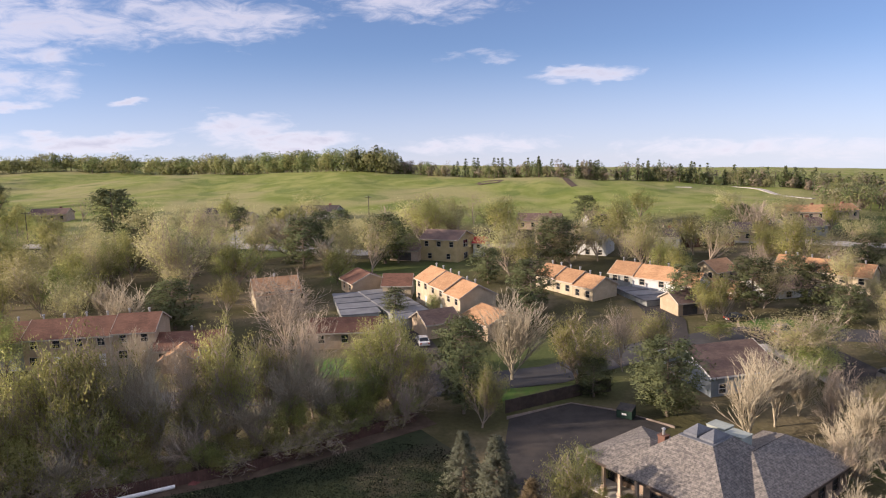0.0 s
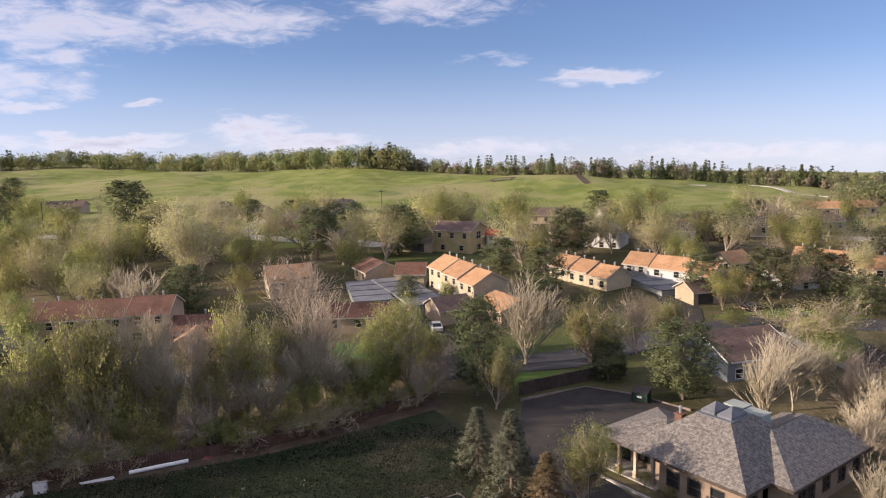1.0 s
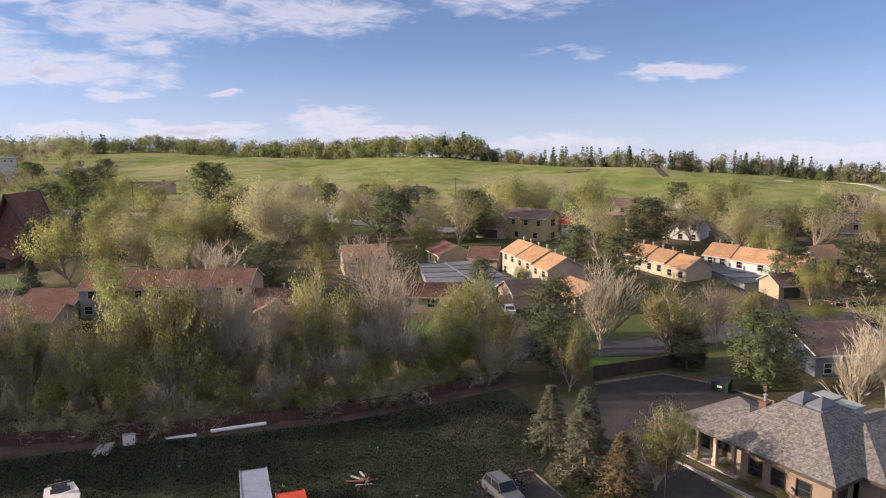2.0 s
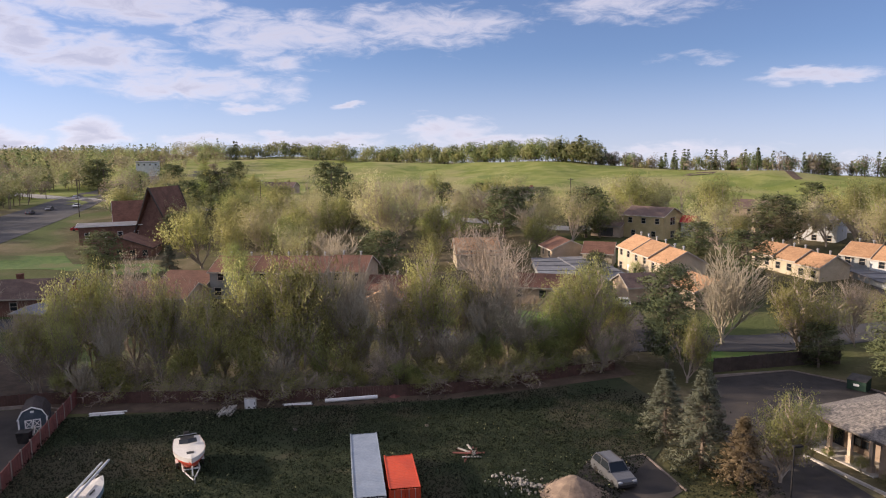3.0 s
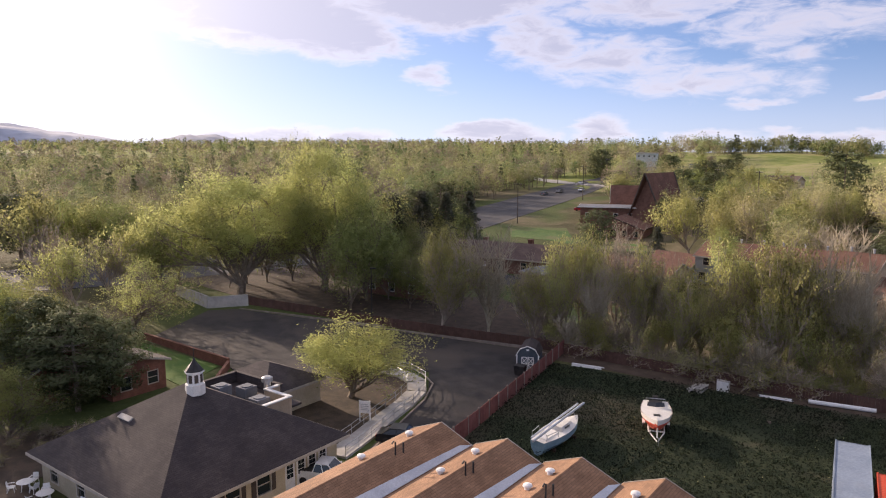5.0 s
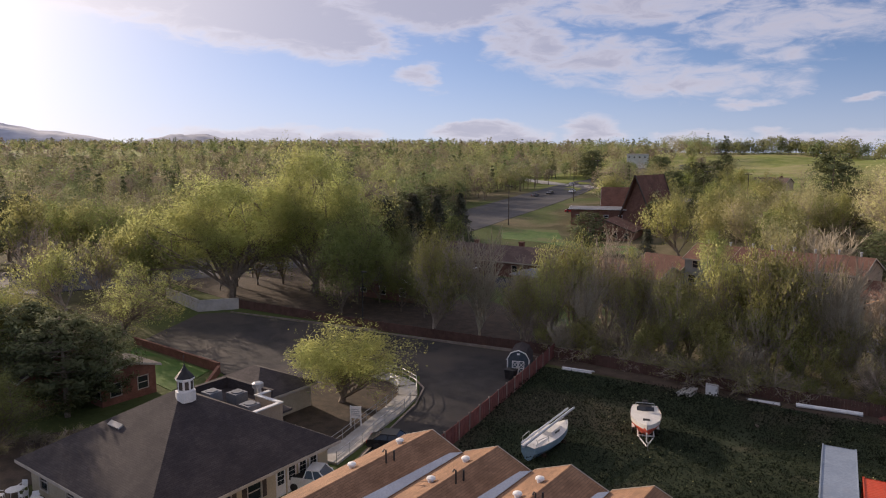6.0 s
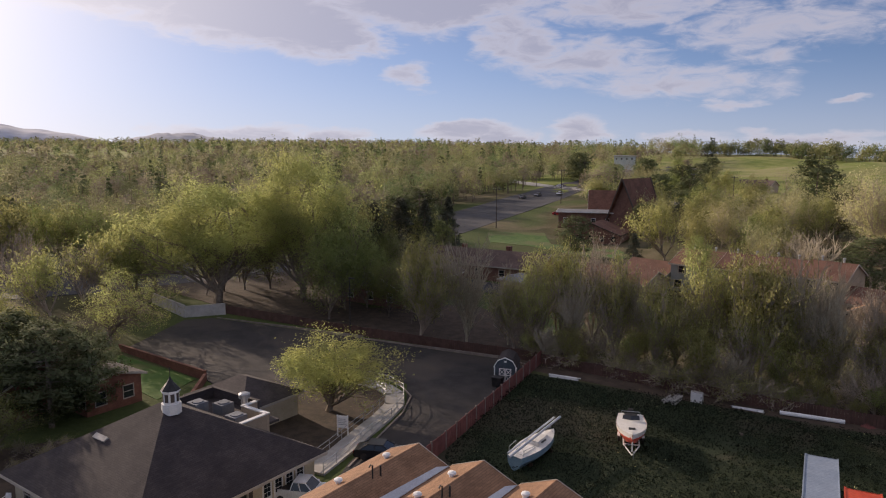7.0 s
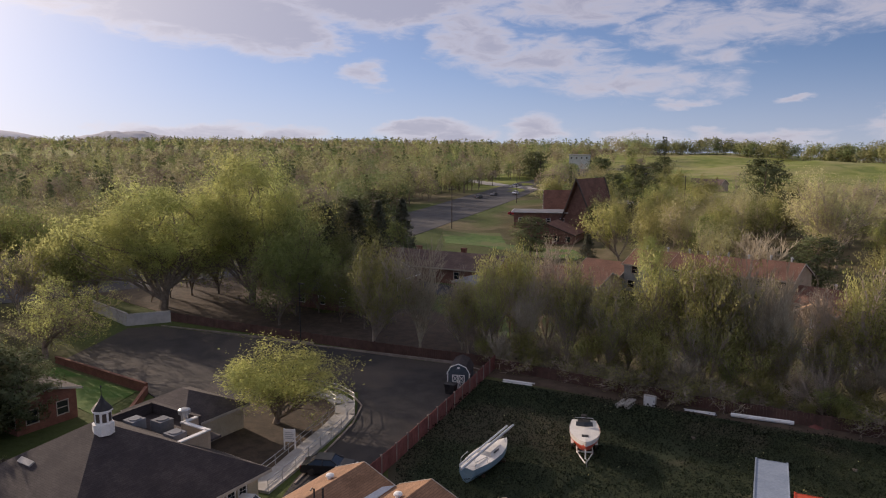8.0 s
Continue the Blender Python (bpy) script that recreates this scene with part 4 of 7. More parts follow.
def sprays(name, mat, base, facing, soft, size, along=None, nr=None):
    """One mesh of small three-cornered leaf sprays at base, each turned roughly to its facing and shaded as part of its clump."""
    n = len(base)
    a = unit_rows(np.cross(facing, nr.normal(0, 1, (n, 3)))) if along is None else along
    b = unit_rows(np.cross(facing, a))
    v = np.stack([base - a * size + b * size * 0.42, base - a * size - b * size * 0.42, base + a * size], 1).reshape(-1, 3)
    me = bpy.data.meshes.new(name)
    me.from_pydata(v.tolist(), [], np.arange(n * 3).reshape(-1, 3).tolist())
    me.materials.append(mat)
    me.polygons.foreach_set("use_smooth", np.ones(n, dtype=bool))
    me.normals_split_custom_set_from_vertices(np.repeat(unit_rows(soft), 3, axis=0).tolist())
    return me


def leaf_cloud(r, spots, count, size, spread, name, mat, flat=0.0, tall=1.0):
    """Many small leaf sprays round the given spots; on upright shoots they stand along the shoot."""
    nr = np.random.RandomState(r.randint(0, 10 ** 6))
    sp = np.array([tuple(s) for s in spots])
    pick = sp[nr.randint(0, len(sp), count)]
    off = nr.normal(0, spread, (count, 3)) * np.array((1, 1, tall))
    base = pick + off
    mid = np.array((0, 0, np.percentile(sp[:, 2], 35)))
    out = unit_rows((base - mid) * np.array((1, 1, 0.9)))
    soft = out + 0.55 * unit_rows(off) + np.array((0, 0, 0.45))
    facing = unit_rows(unit_rows(soft) + nr.normal(0, 0.8, (count, 3)))
    along = None
    if tall > 1.5:
        along = unit_rows(nr.normal(0, 0.38, (count, 3)) + np.array((0, 0, 1.0)))
    return sprays(name, mat, base, facing, soft, size * nr.uniform(0.6, 1.4, (count, 1)), along, nr)


def unit_tree(kind, seed, tier=0):
    """Meshes of a tree 10 m high: trunk with limbs, and crown. Tier 0 stands near, 1 and 2 farther off."""
    r = random.Random(seed)
    browned, kind = kind == "brownspruce", "spruce" if kind == "brownspruce" else kind
    segs, tips = [], []
    cfg = dict(levels=3, kids=(3, 3, 3), angle=0.5, ratio=(2.0, 0.55, 0.6), up=0.12, wander=0.12, clear=0.0)
    leaf, size, count, spread, bark, thin, high, tall = "leaf_bud", 0.125, 4600, 0.16, "twig", 0.028, 1.2, 1.0
    length, rad = 2.0, 0.15
    if kind == "bare":
        cfg.update(levels=4, kids=(3, 3, 2, 2), angle=0.43, up=0.17, wander=0.10, ratio=(1.9, 0.55, 0.62, 0.66))
        leaf, count, bark, size, thin = "leaf_brown", 300, "bark_pale", 0.07, 0.024
    elif kind == "bud":
        cfg.update(angle=0.42, up=0.22, wander=0.11)
        high, tall = 0.9, 2.2
    elif kind == "budpale":
        cfg.update(angle=0.60, up=0.14)
        leaf, count, spread, high, tall = "leaf_pale", 4400, 0.27, 0.5, 1.3
    elif kind == "budbrown":
        cfg.update(levels=4, kids=(3, 2, 2, 2), angle=0.58, up=0.09, wander=0.15, ratio=(1.9, 0.55, 0.62, 0.62))
        leaf, size, count, thin, spread = "leaf_brown", 0.10, 1700, 0.030, 0.2
    elif kind == "scrub":
        cfg.update(kids=(4, 2, 2), angle=0.75, up=0.06, wander=0.22, ratio=(2.2, 0.6, 0.6))
        leaf, size, count, thin, spread, bark, length = "leaf_bud", 0.20, 1100, 0.07, 0.5, "twig", 1.0
    elif kind == "leaf":
        cfg.update(kids=(3, 2, 2), angle=0.66, up=0.10, ratio=(1.5, 0.6, 0.55))
        leaf, size, count, spread, bark, high, tall = "leaf_fresh", 0.120, 8800, 0.38, "bark", 0.3, 1.2
        length = 2.4
    elif kind == "cotton":
        cfg.update(angle=0.72, up=0.08, ratio=(1.3, 0.65, 0.6), kids=(4, 2, 2), clear=0.2)
        leaf, size, count, spread, bark, high = "leaf_lime", 0.100, 24000, 0.38, "bark", 0.2
        length, rad = 2.8, 0.3
    elif kind == "oak":
        cfg.update(levels=4, kids=(3, 2, 2, 2), angle=0.9, up=0.04, wander=0.22, ratio=(1.2, 0.6, 0.55, 0.6), clear=0.3)
        leaf, size, count, spread, bark, high = "leaf_lime", 0.105, 6000, 0.24, "bark", 0.2
        length, rad = 3.0, 0.36
    if kind in ("spruce", "pine"):
        segs = [(Vector((0, 0, 0)), Vector((0, 0, 9.6)), 0.18, 0.03, 0)]
        spots = []
        z = 0.7 if kind == "spruce" else 1.3
        while z < 9.7:
            f = (z - 0.5) / 9.5
            w = (1 - f) ** 0.9 * 2.6 + 0.12 if kind == "spruce" else 2.9 * math.sin(min(1.0, 1.12 * (1 - f) + 0.1) ** 0.8 * 2.25) * (0.9 + 0.2 * r.random())
            w = max(w, 0.15)
            n = 9 if kind == "spruce" else 8
            for k in range(n):
                a = r.uniform(0, 6.283)
                ww_ = w * r.uniform(0.75, 1.12)
                e = Vector((math.cos(a) * ww_, math.sin(a) * ww_, z - (0.28 * ww_ if kind == "spruce" else -0.18 * ww_)))
                s = Vector((0, 0, z))
                segs.append((s, e, 0.035, 0.012, 2))
                m = 5 if kind == "spruce" else 5
                for j in range(m):
                    q = s.lerp(e, 0.25 + 0.75 * (j + r.random()) / m)
                    spots += [q] * (1 if j < 2 else 2)
            z += 0.42 if kind == "spruce" else 0.5
        count, size, spread = (6500, 0.14, 0.11) if kind == "spruce" else (4900, 0.18, 0.22)
        leaf = "needle_blue" if kind == "spruce" and not browned else "needle_brown" if browned else "needle"
        bark = "bark"
    else:
        grow(r, segs, tips, Vector((0, 0, 0)), Vector((0, 0, 1)), length, rad, 0, cfg)
        hmax = max(s[1].z for s in segs)
        wmax = max(math.hypot(s[1].x, s[1].y) for s in segs)
        segs = [(a * (10 / hmax), b * (10 / hmax), c, d, e) for a, b, c, d, e in segs]
        spots = [t[0] * (10 / hmax) for t in tips] + [s[1] for s in segs if s[4] >= cfg["levels"]]
        spots = [p for p in spots if r.random() < max(0.06, p.z / 10) ** high]
        if kind in ("leaf", "cotton"):
            wide = 3.4 if kind == "leaf" else 4.0
            for _ in range(46 if kind == "leaf" else 70):
                u = Vector((r.gauss(0, 1), r.gauss(0, 1), r.gauss(0.15, 0.9))).normalized() * r.uniform(0.55, 1.0)
                q = Vector((u.x * wide, u.y * wide, 6.1 + u.z * 3.5))
                spots += [q] * 14
    if tier:
        segs = [s for s in segs if s[4] <= (3 if tier == 1 and kind in ("bare", "budbrown") else 3 - tier)]
        count, size, thin = (int(count * 0.46), size * 1.34, 0.045) if tier == 1 else (int(count * 0.24), size * 1.9, 0.07)
    count, size = int(count * 2.1), size * 0.76
    tm = wood_mesh(segs, "trunk", M[bark], thin)
    cm = leaf_cloud(r, spots, count, size, spread, "crown", M[leaf], 0.3, 1.0 if kind in ("spruce", "pine") else tall)
    rad_xy = np.percentile([math.hypot(p[0], p[1]) for p in spots], 92)
    return tm, cm, float(rad_xy) + spread


TREE_WORDS = {
    "bare": ("bare tree with pale branches and no leaves yet", "tree"), "bud": ("slender tree with yellow-green spring buds", "tree"),
    "budpale": ("spreading tree with pale straw-coloured buds", "tree"), "budbrown": ("bare brown tree with dense fine twigs", "tree"),
    "leaf": ("round tree in fresh green leaf", "tree"), "cotton": ("large cottonwood in bright lime-green leaf", "tree"),
    "oak": ("old spreading tree with gnarled limbs and sparse new leaves", "tree"), "spruce": ("conical blue-green spruce with layered branches", "conifer"), "pine": ("dark green pine with a rough crown", "conifer"), "brownspruce": ("conical spruce with browned needles", "conifer"),
}
TREES = {}


def plant(kind, x, y, h, w=None, far=None, label=None, group=""):
    """Stands a tree of that height and crown width on the land."""
    dist = math.hypot(x, y)
    far = (2 if dist > 235 else 1 if dist > (100 if kind in ("pine", "leaf") else 118) else 0) if far is None else far
    key = (kind, far)
    if key not in TREES:
        TREES[key] = [unit_tree(kind, 11 + 17 * i + len(kind), far) for i in range(2 if far else 3)]
    tm, cm, rad = rng.choice(TREES[key])
    k = h / 10
    kw = (w / 2) / rad if w else k
    kw = min(max(kw, k * 0.62), k * 1.7)
    words = TREE_WORDS[kind]
    name = "spruce_tree" if "spruce" in kind else "pine_tree" if kind == "pine" else "tree"
    tr = thing(name, label or words[0], words[1], pose(x, y, ground(x, y) - 0.05, 0, 0, rng.uniform(0, 360)) @ Matrix.Diagonal((kw, kw, k, 1)), group)
    part("trunk", tm, None, tr)
    part("crown", cm, None, tr)
    return tr


EAST_TREES = (
    ("bare", -2.0, 100.7, 14.9, 10.8), ("bud", 7.5, 98.6, 11.8, 10.4), ("budbrown", 14.5, 104.7, 10.4, 8.4), ("bud", 20.6, 107.8, 8.4, 6.8), ("pine", -8.0, 88.6, 13.5, 7.5),
    ("bud", -5.3, 84.6, 8.6, 5.7), ("spruce", -6.2, 68.8, 7.0, 5.0), ("spruce", -2.4, 62.5, 9.4, 5.2), ("bud", 3.9, 62.0, 7.8, 7.4), ("brownspruce", 0.9, 60.4, 6.2, 5.2), ("pine", 9.4, 95.0, 5.8, 7.2), ("leaf", 6.8, 70.6, 4.6, 4.2),
    ("pine", 18.2, 89.2, 10.4, 9.0), ("bare", 26.2, 82.0, 11.8, 7.6), ("bare", 30.6, 86.5, 11.4, 7.0), ("bare", 34.5, 89.8, 8.4, 6.0), ("budbrown", 36.8, 85.5, 8.8, 6.0), ("bare", 37.5, 80.5, 8.3, 5.5), ("budpale", 40.5, 83.0, 7.5, 5.0), ("budbrown", 38.0, 75.5, 5.0, 6.0), ("budpale", 40.6, 107.1, 10.2, 15.6))
MID_TREES = (
    ("pine", 30.4, 137.2, 9.2, 7.5), ("pine", 43.0, 138.7, 10.2, 10.0), ("pine", 56.6, 129.4, 7.3, 9.3), ("leaf", 32.2, 119.2, 3.7, 5.6), ("bud", 24.5, 187.7, 15.2, 12.3), ("bud", -7.3, 197.5, 15.6, 14.5),
    ("bud", -30.5, 202.8, 15.5, 19.6), ("bare", -64.0, 183.9, 15.5, 14.7), ("budpale", -38.1, 168.5, 15.2, 15.2), ("budpale", -47.0, 173.8, 11.1, 11.6), ("budpale", -73.4, 143.3, 19.6, 20.3, 0), ("leaf", -95.5, 149.8, 12.6, 8.0),
    ("bud", -100.6, 142.2, 12.2, 9.6), ("bud", -111.1, 144.0, 11.8, 10.4), ("bud", -123.0, 146.0, 11.4, 12.0), ("pine", -139.5, 222.9, 16.9, 16.6), ("leaf", -160.0, 214.8, 8.8, 11.2), ("bare", -137.0, 198.6, 11.4, 14.1))
NEAR_TREES = (
    ("pine", -97.2, 228.4, 9.6, 6.7), ("budbrown", -41.3, 112.5, 14.2, 15.0, 0), ("pine", -25.0, 130.2, 6.2, 4.8), ("pine", -8.9, 158.5, 8.5, 8.3), ("pine", 0.9, 137.2, 10.3, 9.0), ("leaf", -17.8, 134.5, 4.2, 4.7),
    ("pine", -0.1, 126.8, 5.7, 5.1), ("bud", -19.4, 100.7, 9.6, 9.2), ("leaf", -24.0, 98.0, 7.1, 7.3), ("budbrown", -53.0, 98.6, 5.9, 6.3), ("bare", -56.9, 95.3, 9.3, 5.0), ("leaf", 40.4, 100.1, 6.5, 8.7),
    ("pine", 47.5, 189.2, 9.3, 6.4), ("bud", 43.4, 190.9, 11.5, 10.0), ("bare", 12.5, 185.7, 11.7, 10.2), ("bud", 62.5, 192.3, 8.5, 9.9))
WEST_TREES = (
    ("cotton", -120.3, 25.1, 21.0, 26.5, 0), ("cotton", -116.5, 38.6, 26.0, 22.0, 0), ("leaf", -105.5, 42.0, 19.0, 11.0), ("leaf", -101.2, 37.6, 13.7, 13.0), ("oak", -99.9, 6.2, 11.1, 16.2), ("leaf", -81.9, -8.6, 13.0, 9.6), ("pine", -75.0, -1.0, 10.5, 9.0), ("pine", -79.5, -4.5, 11.0, 8.0), ("pine", -77.0, 2.6, 8.4, 6.5), ("leaf", -69.0, -6.5, 7.0, 7.5),
    ("cotton", -66.3, 23.9, 8.4, 12.0, 1, "rounded young tree with sparse yellow-green leaves in a mulched bed"), ("bud", -160.0, -5.4, 16.2, 17.9), ("leaf", -166.5, 8.9, 14.0, 16.5), ("spruce", -128.5, 52.4, 14.5, 8.6), ("spruce", -127.6, 57.7, 15.0, 8.6), ("spruce", -129.5, 64.5, 15.6, 8.6),
    ("spruce", -130.8, 70.8, 15.0, 6.9), ("spruce", -135.5, 79.4, 14.4, 6.9), ("bud", -83.1, 43.7, 14.9, 9.3), ("bare", -79.9, 49.4, 16.1, 8.5), ("bare", -76.4, 53.9, 12.0, 5.4), ("leaf", -104.5, 45.5, 12.0, 9.0), ("leaf", -97.5, 46.0, 10.5, 8.0), ("bud", -101.0, 52.5, 12.0, 8.5), ("leaf", -92.5, 47.5, 8.5, 6.5), ("leaf", -111.0, 44.0, 13.0, 9.5), ("budbrown", -88.5, 47.0, 10.5, 7.0))
FILL_TREES = (
    ("bud", -174.7, -5.6, 14.0, 19.5), ("bud", -194.8, 31.5, 13.0, 15.8), ("cotton", -88.0, -6.6, 12.0, 10.7), ("pine", -131.5, 58.5, 15.0, 10.0), ("pine", -134.0, 66.0, 15.5, 10.4), ("pine", -140.0, 74.5, 16.0, 11.8),
    ("budbrown", -186.3, 83.2, 15.0, 16.8), ("leaf", -132.0, 13.8, 11.0, 12.8), ("bud", -123.3, 0.4, 11.0, 11.9), ("bud", -126.8, 140.2, 11.0, 16.7))
HILL_TREES = (
    ("budpale", -98.5, 129.6, 14.0, 13.1), ("budbrown", -174.0, 257.0, 11.0, 17.0), ("pine", -170.9, 277.2, 11.0, 14.0), ("pine", -100.3, 170.2, 12.0, 9.5), ("budpale", -94.8, 192.6, 15.0, 20.0, 0), ("bare", -66.6, 191.2, 14.0, 14.6),
    ("budpale", -50.9, 186.8, 12.0, 14.0), ("budpale", -40.2, 184.6, 13.0, 18.2), ("bud", -30.1, 216.4, 14.0, 17.5), ("bud", -24.2, 226.1, 12.0, 14.6), ("leaf", -9.6, 224.9, 12.0, 14.4), ("budpale", -4.3, 165.8, 14.0, 14.7))
HILL_EAST = (
    ("budpale", 10.7, 176.9, 10.0, 10.0), ("bud", 27.1, 210.3, 14.0, 13.6), ("budpale", 27.4, 168.6, 15.0, 13.5), ("pine", 20.2, 204.9, 9.0, 6.6), ("leaf", 58.7, 228.9, 9.0, 13.2), ("pine", 65.3, 228.2, 9.0, 7.6), ("bud", 55.3, 173.8, 10.0, 11.7),
    ("pine", 79.6, 174.7, 9.0, 9.3), ("budpale", 64.7, 168.3, 11.0, 13.0), ("budbrown", 64.0, 154.5, 11.0, 12.1), ("budpale", 34.5, 169.5, 11.0, 11.1), ("bud", 33.1, 153.6, 10.0, 7.6), ("budpale", 4.2, 203.0, 11.0, 11.4))
CHURCH_TREES = (
    ("spruce", -111.2, 112.3, 7.1, 7.4), ("pine", -127.1, 109.5, 9.6, 11.2), ("leaf", -218.3, 202.0, 9.3, 12.9), ("bud", -109.6, 120.4, 14.2, 13.6), ("bud", -110.8, 134.2, 11.1, 15.7), ("bud", -173.6, 26.5, 14.6, 12.0),
    ("bud", -182, 166, 12.0, 13.0), ("pine", -275.5, 239.9, 16.2, 14.5))
for rows_ in (EAST_TREES, MID_TREES, NEAR_TREES, WEST_TREES, FILL_TREES, HILL_TREES, HILL_EAST, CHURCH_TREES):
    for row in rows_:
        plant(*row)

# the dense row of budding trees behind the yard
a0, a1 = Vector((-73, 51.8)), Vector((-13, 87.5))
along = (a1 - a0).normalized()
perp = Vector((-along.y, along.x))
ROW_WEST = (
    ("bud", -74.3, 53.4, 9.3, 6.7), ("bud", -72.2, 55.7, 13.0, 6.7), ("bud", -71.7, 58.4, 14.0, 8.3), ("bare", -67.3, 57.5, 11.7, 5.8), ("budbrown", -68.0, 61.8, 15.2, 8.2), ("bud", -62.7, 60.3, 12.9, 6.4),
    ("bare", -61.6, 63.2, 13.0, 4.3), ("bud", -58.3, 62.3, 11.5, 6.0), ("bud", -57.1, 64.7, 10.3, 5.7), ("bud", -54.8, 67.3, 13.5, 8.5), ("bud", -50.7, 68.6, 15.6, 10.4), ("bud", -48.4, 72.3, 13.8, 7.8), ("bud", -48.0, 67.8, 10.5, 6.8))
ROW_EAST = (
    ("bare", -44.9, 72.0, 15.7, 4.5), ("bare", -42.2, 72.5, 13.4, 4.2), ("bud", -43.2, 71.3, 8.0, 6.0), ("budbrown", -39.9, 75.6, 12.9, 5.6), ("bud", -37.5, 75.2, 9.0, 6.2), ("bud", -35.6, 78.7, 15.1, 8.5), ("bud", -32.6, 81.7, 11.5, 6.5),
    ("bare", -32.5, 77.6, 6.7, 6.3), ("bare", -29.4, 81.3, 13.2, 8.5), ("budbrown", -27.8, 85.7, 15.4, 9.5), ("bare", -24.7, 82.9, 8.9, 9.3), ("leaf", -22.0, 83.9, 6.0, 6.0), ("leaf", -19.9, 86.9, 7.6, 5.9), ("bud", -17.6, 89.4, 12.9, 8.6),
    ("bud", -15.6, 93.0, 7.9, 6.2), ("budbrown", -13.8, 89.4, 5.2, 5.3))
for kind_, x_, y_, h_, w_ in ROW_WEST + ROW_EAST:
    plant(kind_, x_, y_, h_ * 1.07, w_ * 1.1, group="tree row behind the yard")
for i in range(24):
    q = a0 + (a1 - a0) * ((i + rng.uniform(0.1, 0.9)) / 24) + perp * rng.uniform(-2.0, 3.5)
    h = rng.uniform(4.5, 8.0)
    plant(rng.choice(("bud", "budbrown", "bud", "bare", "leaf")), q.x, q.y, h, h * rng.uniform(0.8, 1.1), 1, group="tree row behind the yard")

# ---- office with the grey hipped roof ----


def hip_slabs(x0, x1, y0, y1, ze, tx0, tx1, ty0, ty1, zt, t=0.16):
    """The four sloping sides of a hipped roof whose top is a rectangle or a ridge."""
    A, B, C, D2 = (x0, y0, ze), (x1, y0, ze), (x1, y1, ze), (x0, y1, ze)
    a, b, c, d = (tx0, ty0, zt), (tx1, ty0, zt), (tx1, ty1, zt), (tx0, ty1, zt)
    res = []
    for quad in ((A, B, b, a), (B, C, c, b), (C, D2, d, c), (D2, A, a, d)):
        poly = []
        for p in quad:
            if not poly or (Vector(p) - Vector(poly[-1])).length > 1e-4:
                poly.append(p)
        if (Vector(poly[0]) - Vector(poly[-1])).length < 1e-4:
            poly.pop()
        res.append(Shape().slab(poly, t))
    return res


def gutter(x0, x1, y0, y1, z):
    out = []
    for a in ((x0, y0 - 0.08, x1, y0), (x0, y1, x1, y1 + 0.08), (x0 - 0.08, y0, x0, y1), (x1, y0, x1 + 0.08, y1)):
        out.append(Shape().box(a[0], a[1], z - 0.24, a[2], a[3], z + 0.02))
    return out


office = thing("office_building", "single-storey beige office with a mottled grey hipped shingle roof", "office", BIG)
HOUSES.append((15, 70, 13))
for sh in hip_slabs(0, 13.5, -14, 0, 3.4, 4.9, 8.6, -8.8, -5.3, 7.0) + hip_slabs(8.0, 17.6, -11.2, -0.3, 3.38, 12.4, 12.5, -5.76, -5.75, 5.3) + hip_slabs(-2.1, 8.0, -20.5, -3.9, 3.36, 2.9, 3.0, -15.4, -9.0, 6.0):
    part("roof", sh, M["shingle_grey"], office)
for sh in gutter(0, 9.4, -3.8, 0, 3.4) + gutter(9.4, 17.6, -11.2, -0.3, 3.36) + gutter(-2.1, 8.0, -20.5, -3.9, 3.34):
    part("gutter", sh, M["trim_dark"], office)
part("roof_deck", Shape().box(4.85, -8.85, 6.8, 8.65, -5.25, 7.05), M["flat_roof"], office)
for sx in (5.1, 6.9):
    sk = Shape()
    sk.box(sx, -8.4, 7.05, sx + 1.5, -5.7, 7.3)
    sk.add([(sx, -8.4, 7.3), (sx + 1.5, -8.4, 7.3), (sx + 1.5, -5.7, 7.3), (sx, -5.7, 7.3), (sx + 0.75, -7.05, 8.0)], [(0, 1, 4), (1, 2, 4), (2, 3, 4), (3, 0, 4)])
    part("skylight", sk, M["flat_roof"], office, "pyramid skylight on the roof deck")
for sx, sy in ((4.2, -11.2), (6.6, -11.8)):
    part("rooftop_unit", Shape().box(sx, sy, 5.4, sx + 2.0, sy + 1.7, 6.7).box(sx - 0.06, sy - 0.06, 6.7, sx + 2.06, sy + 1.76, 6.8), M["unit_green"], office, "pale green-grey rooftop air unit")
part("chimney", Shape().box(10.1, -5.8, 4.4, 10.9, -5.0, 6.2).box(10.03, -5.87, 6.2, 10.97, -4.93, 6.32), M["brick_brown"], office)
part("chimney_cap", Shape().lathe([(0.14, 6.32), (0.14, 6.9), (0.24, 6.95), (0.05, 7.1)], 8, Matrix.Translation((10.5, -5.4, 0))), M["metal_grey"], office)
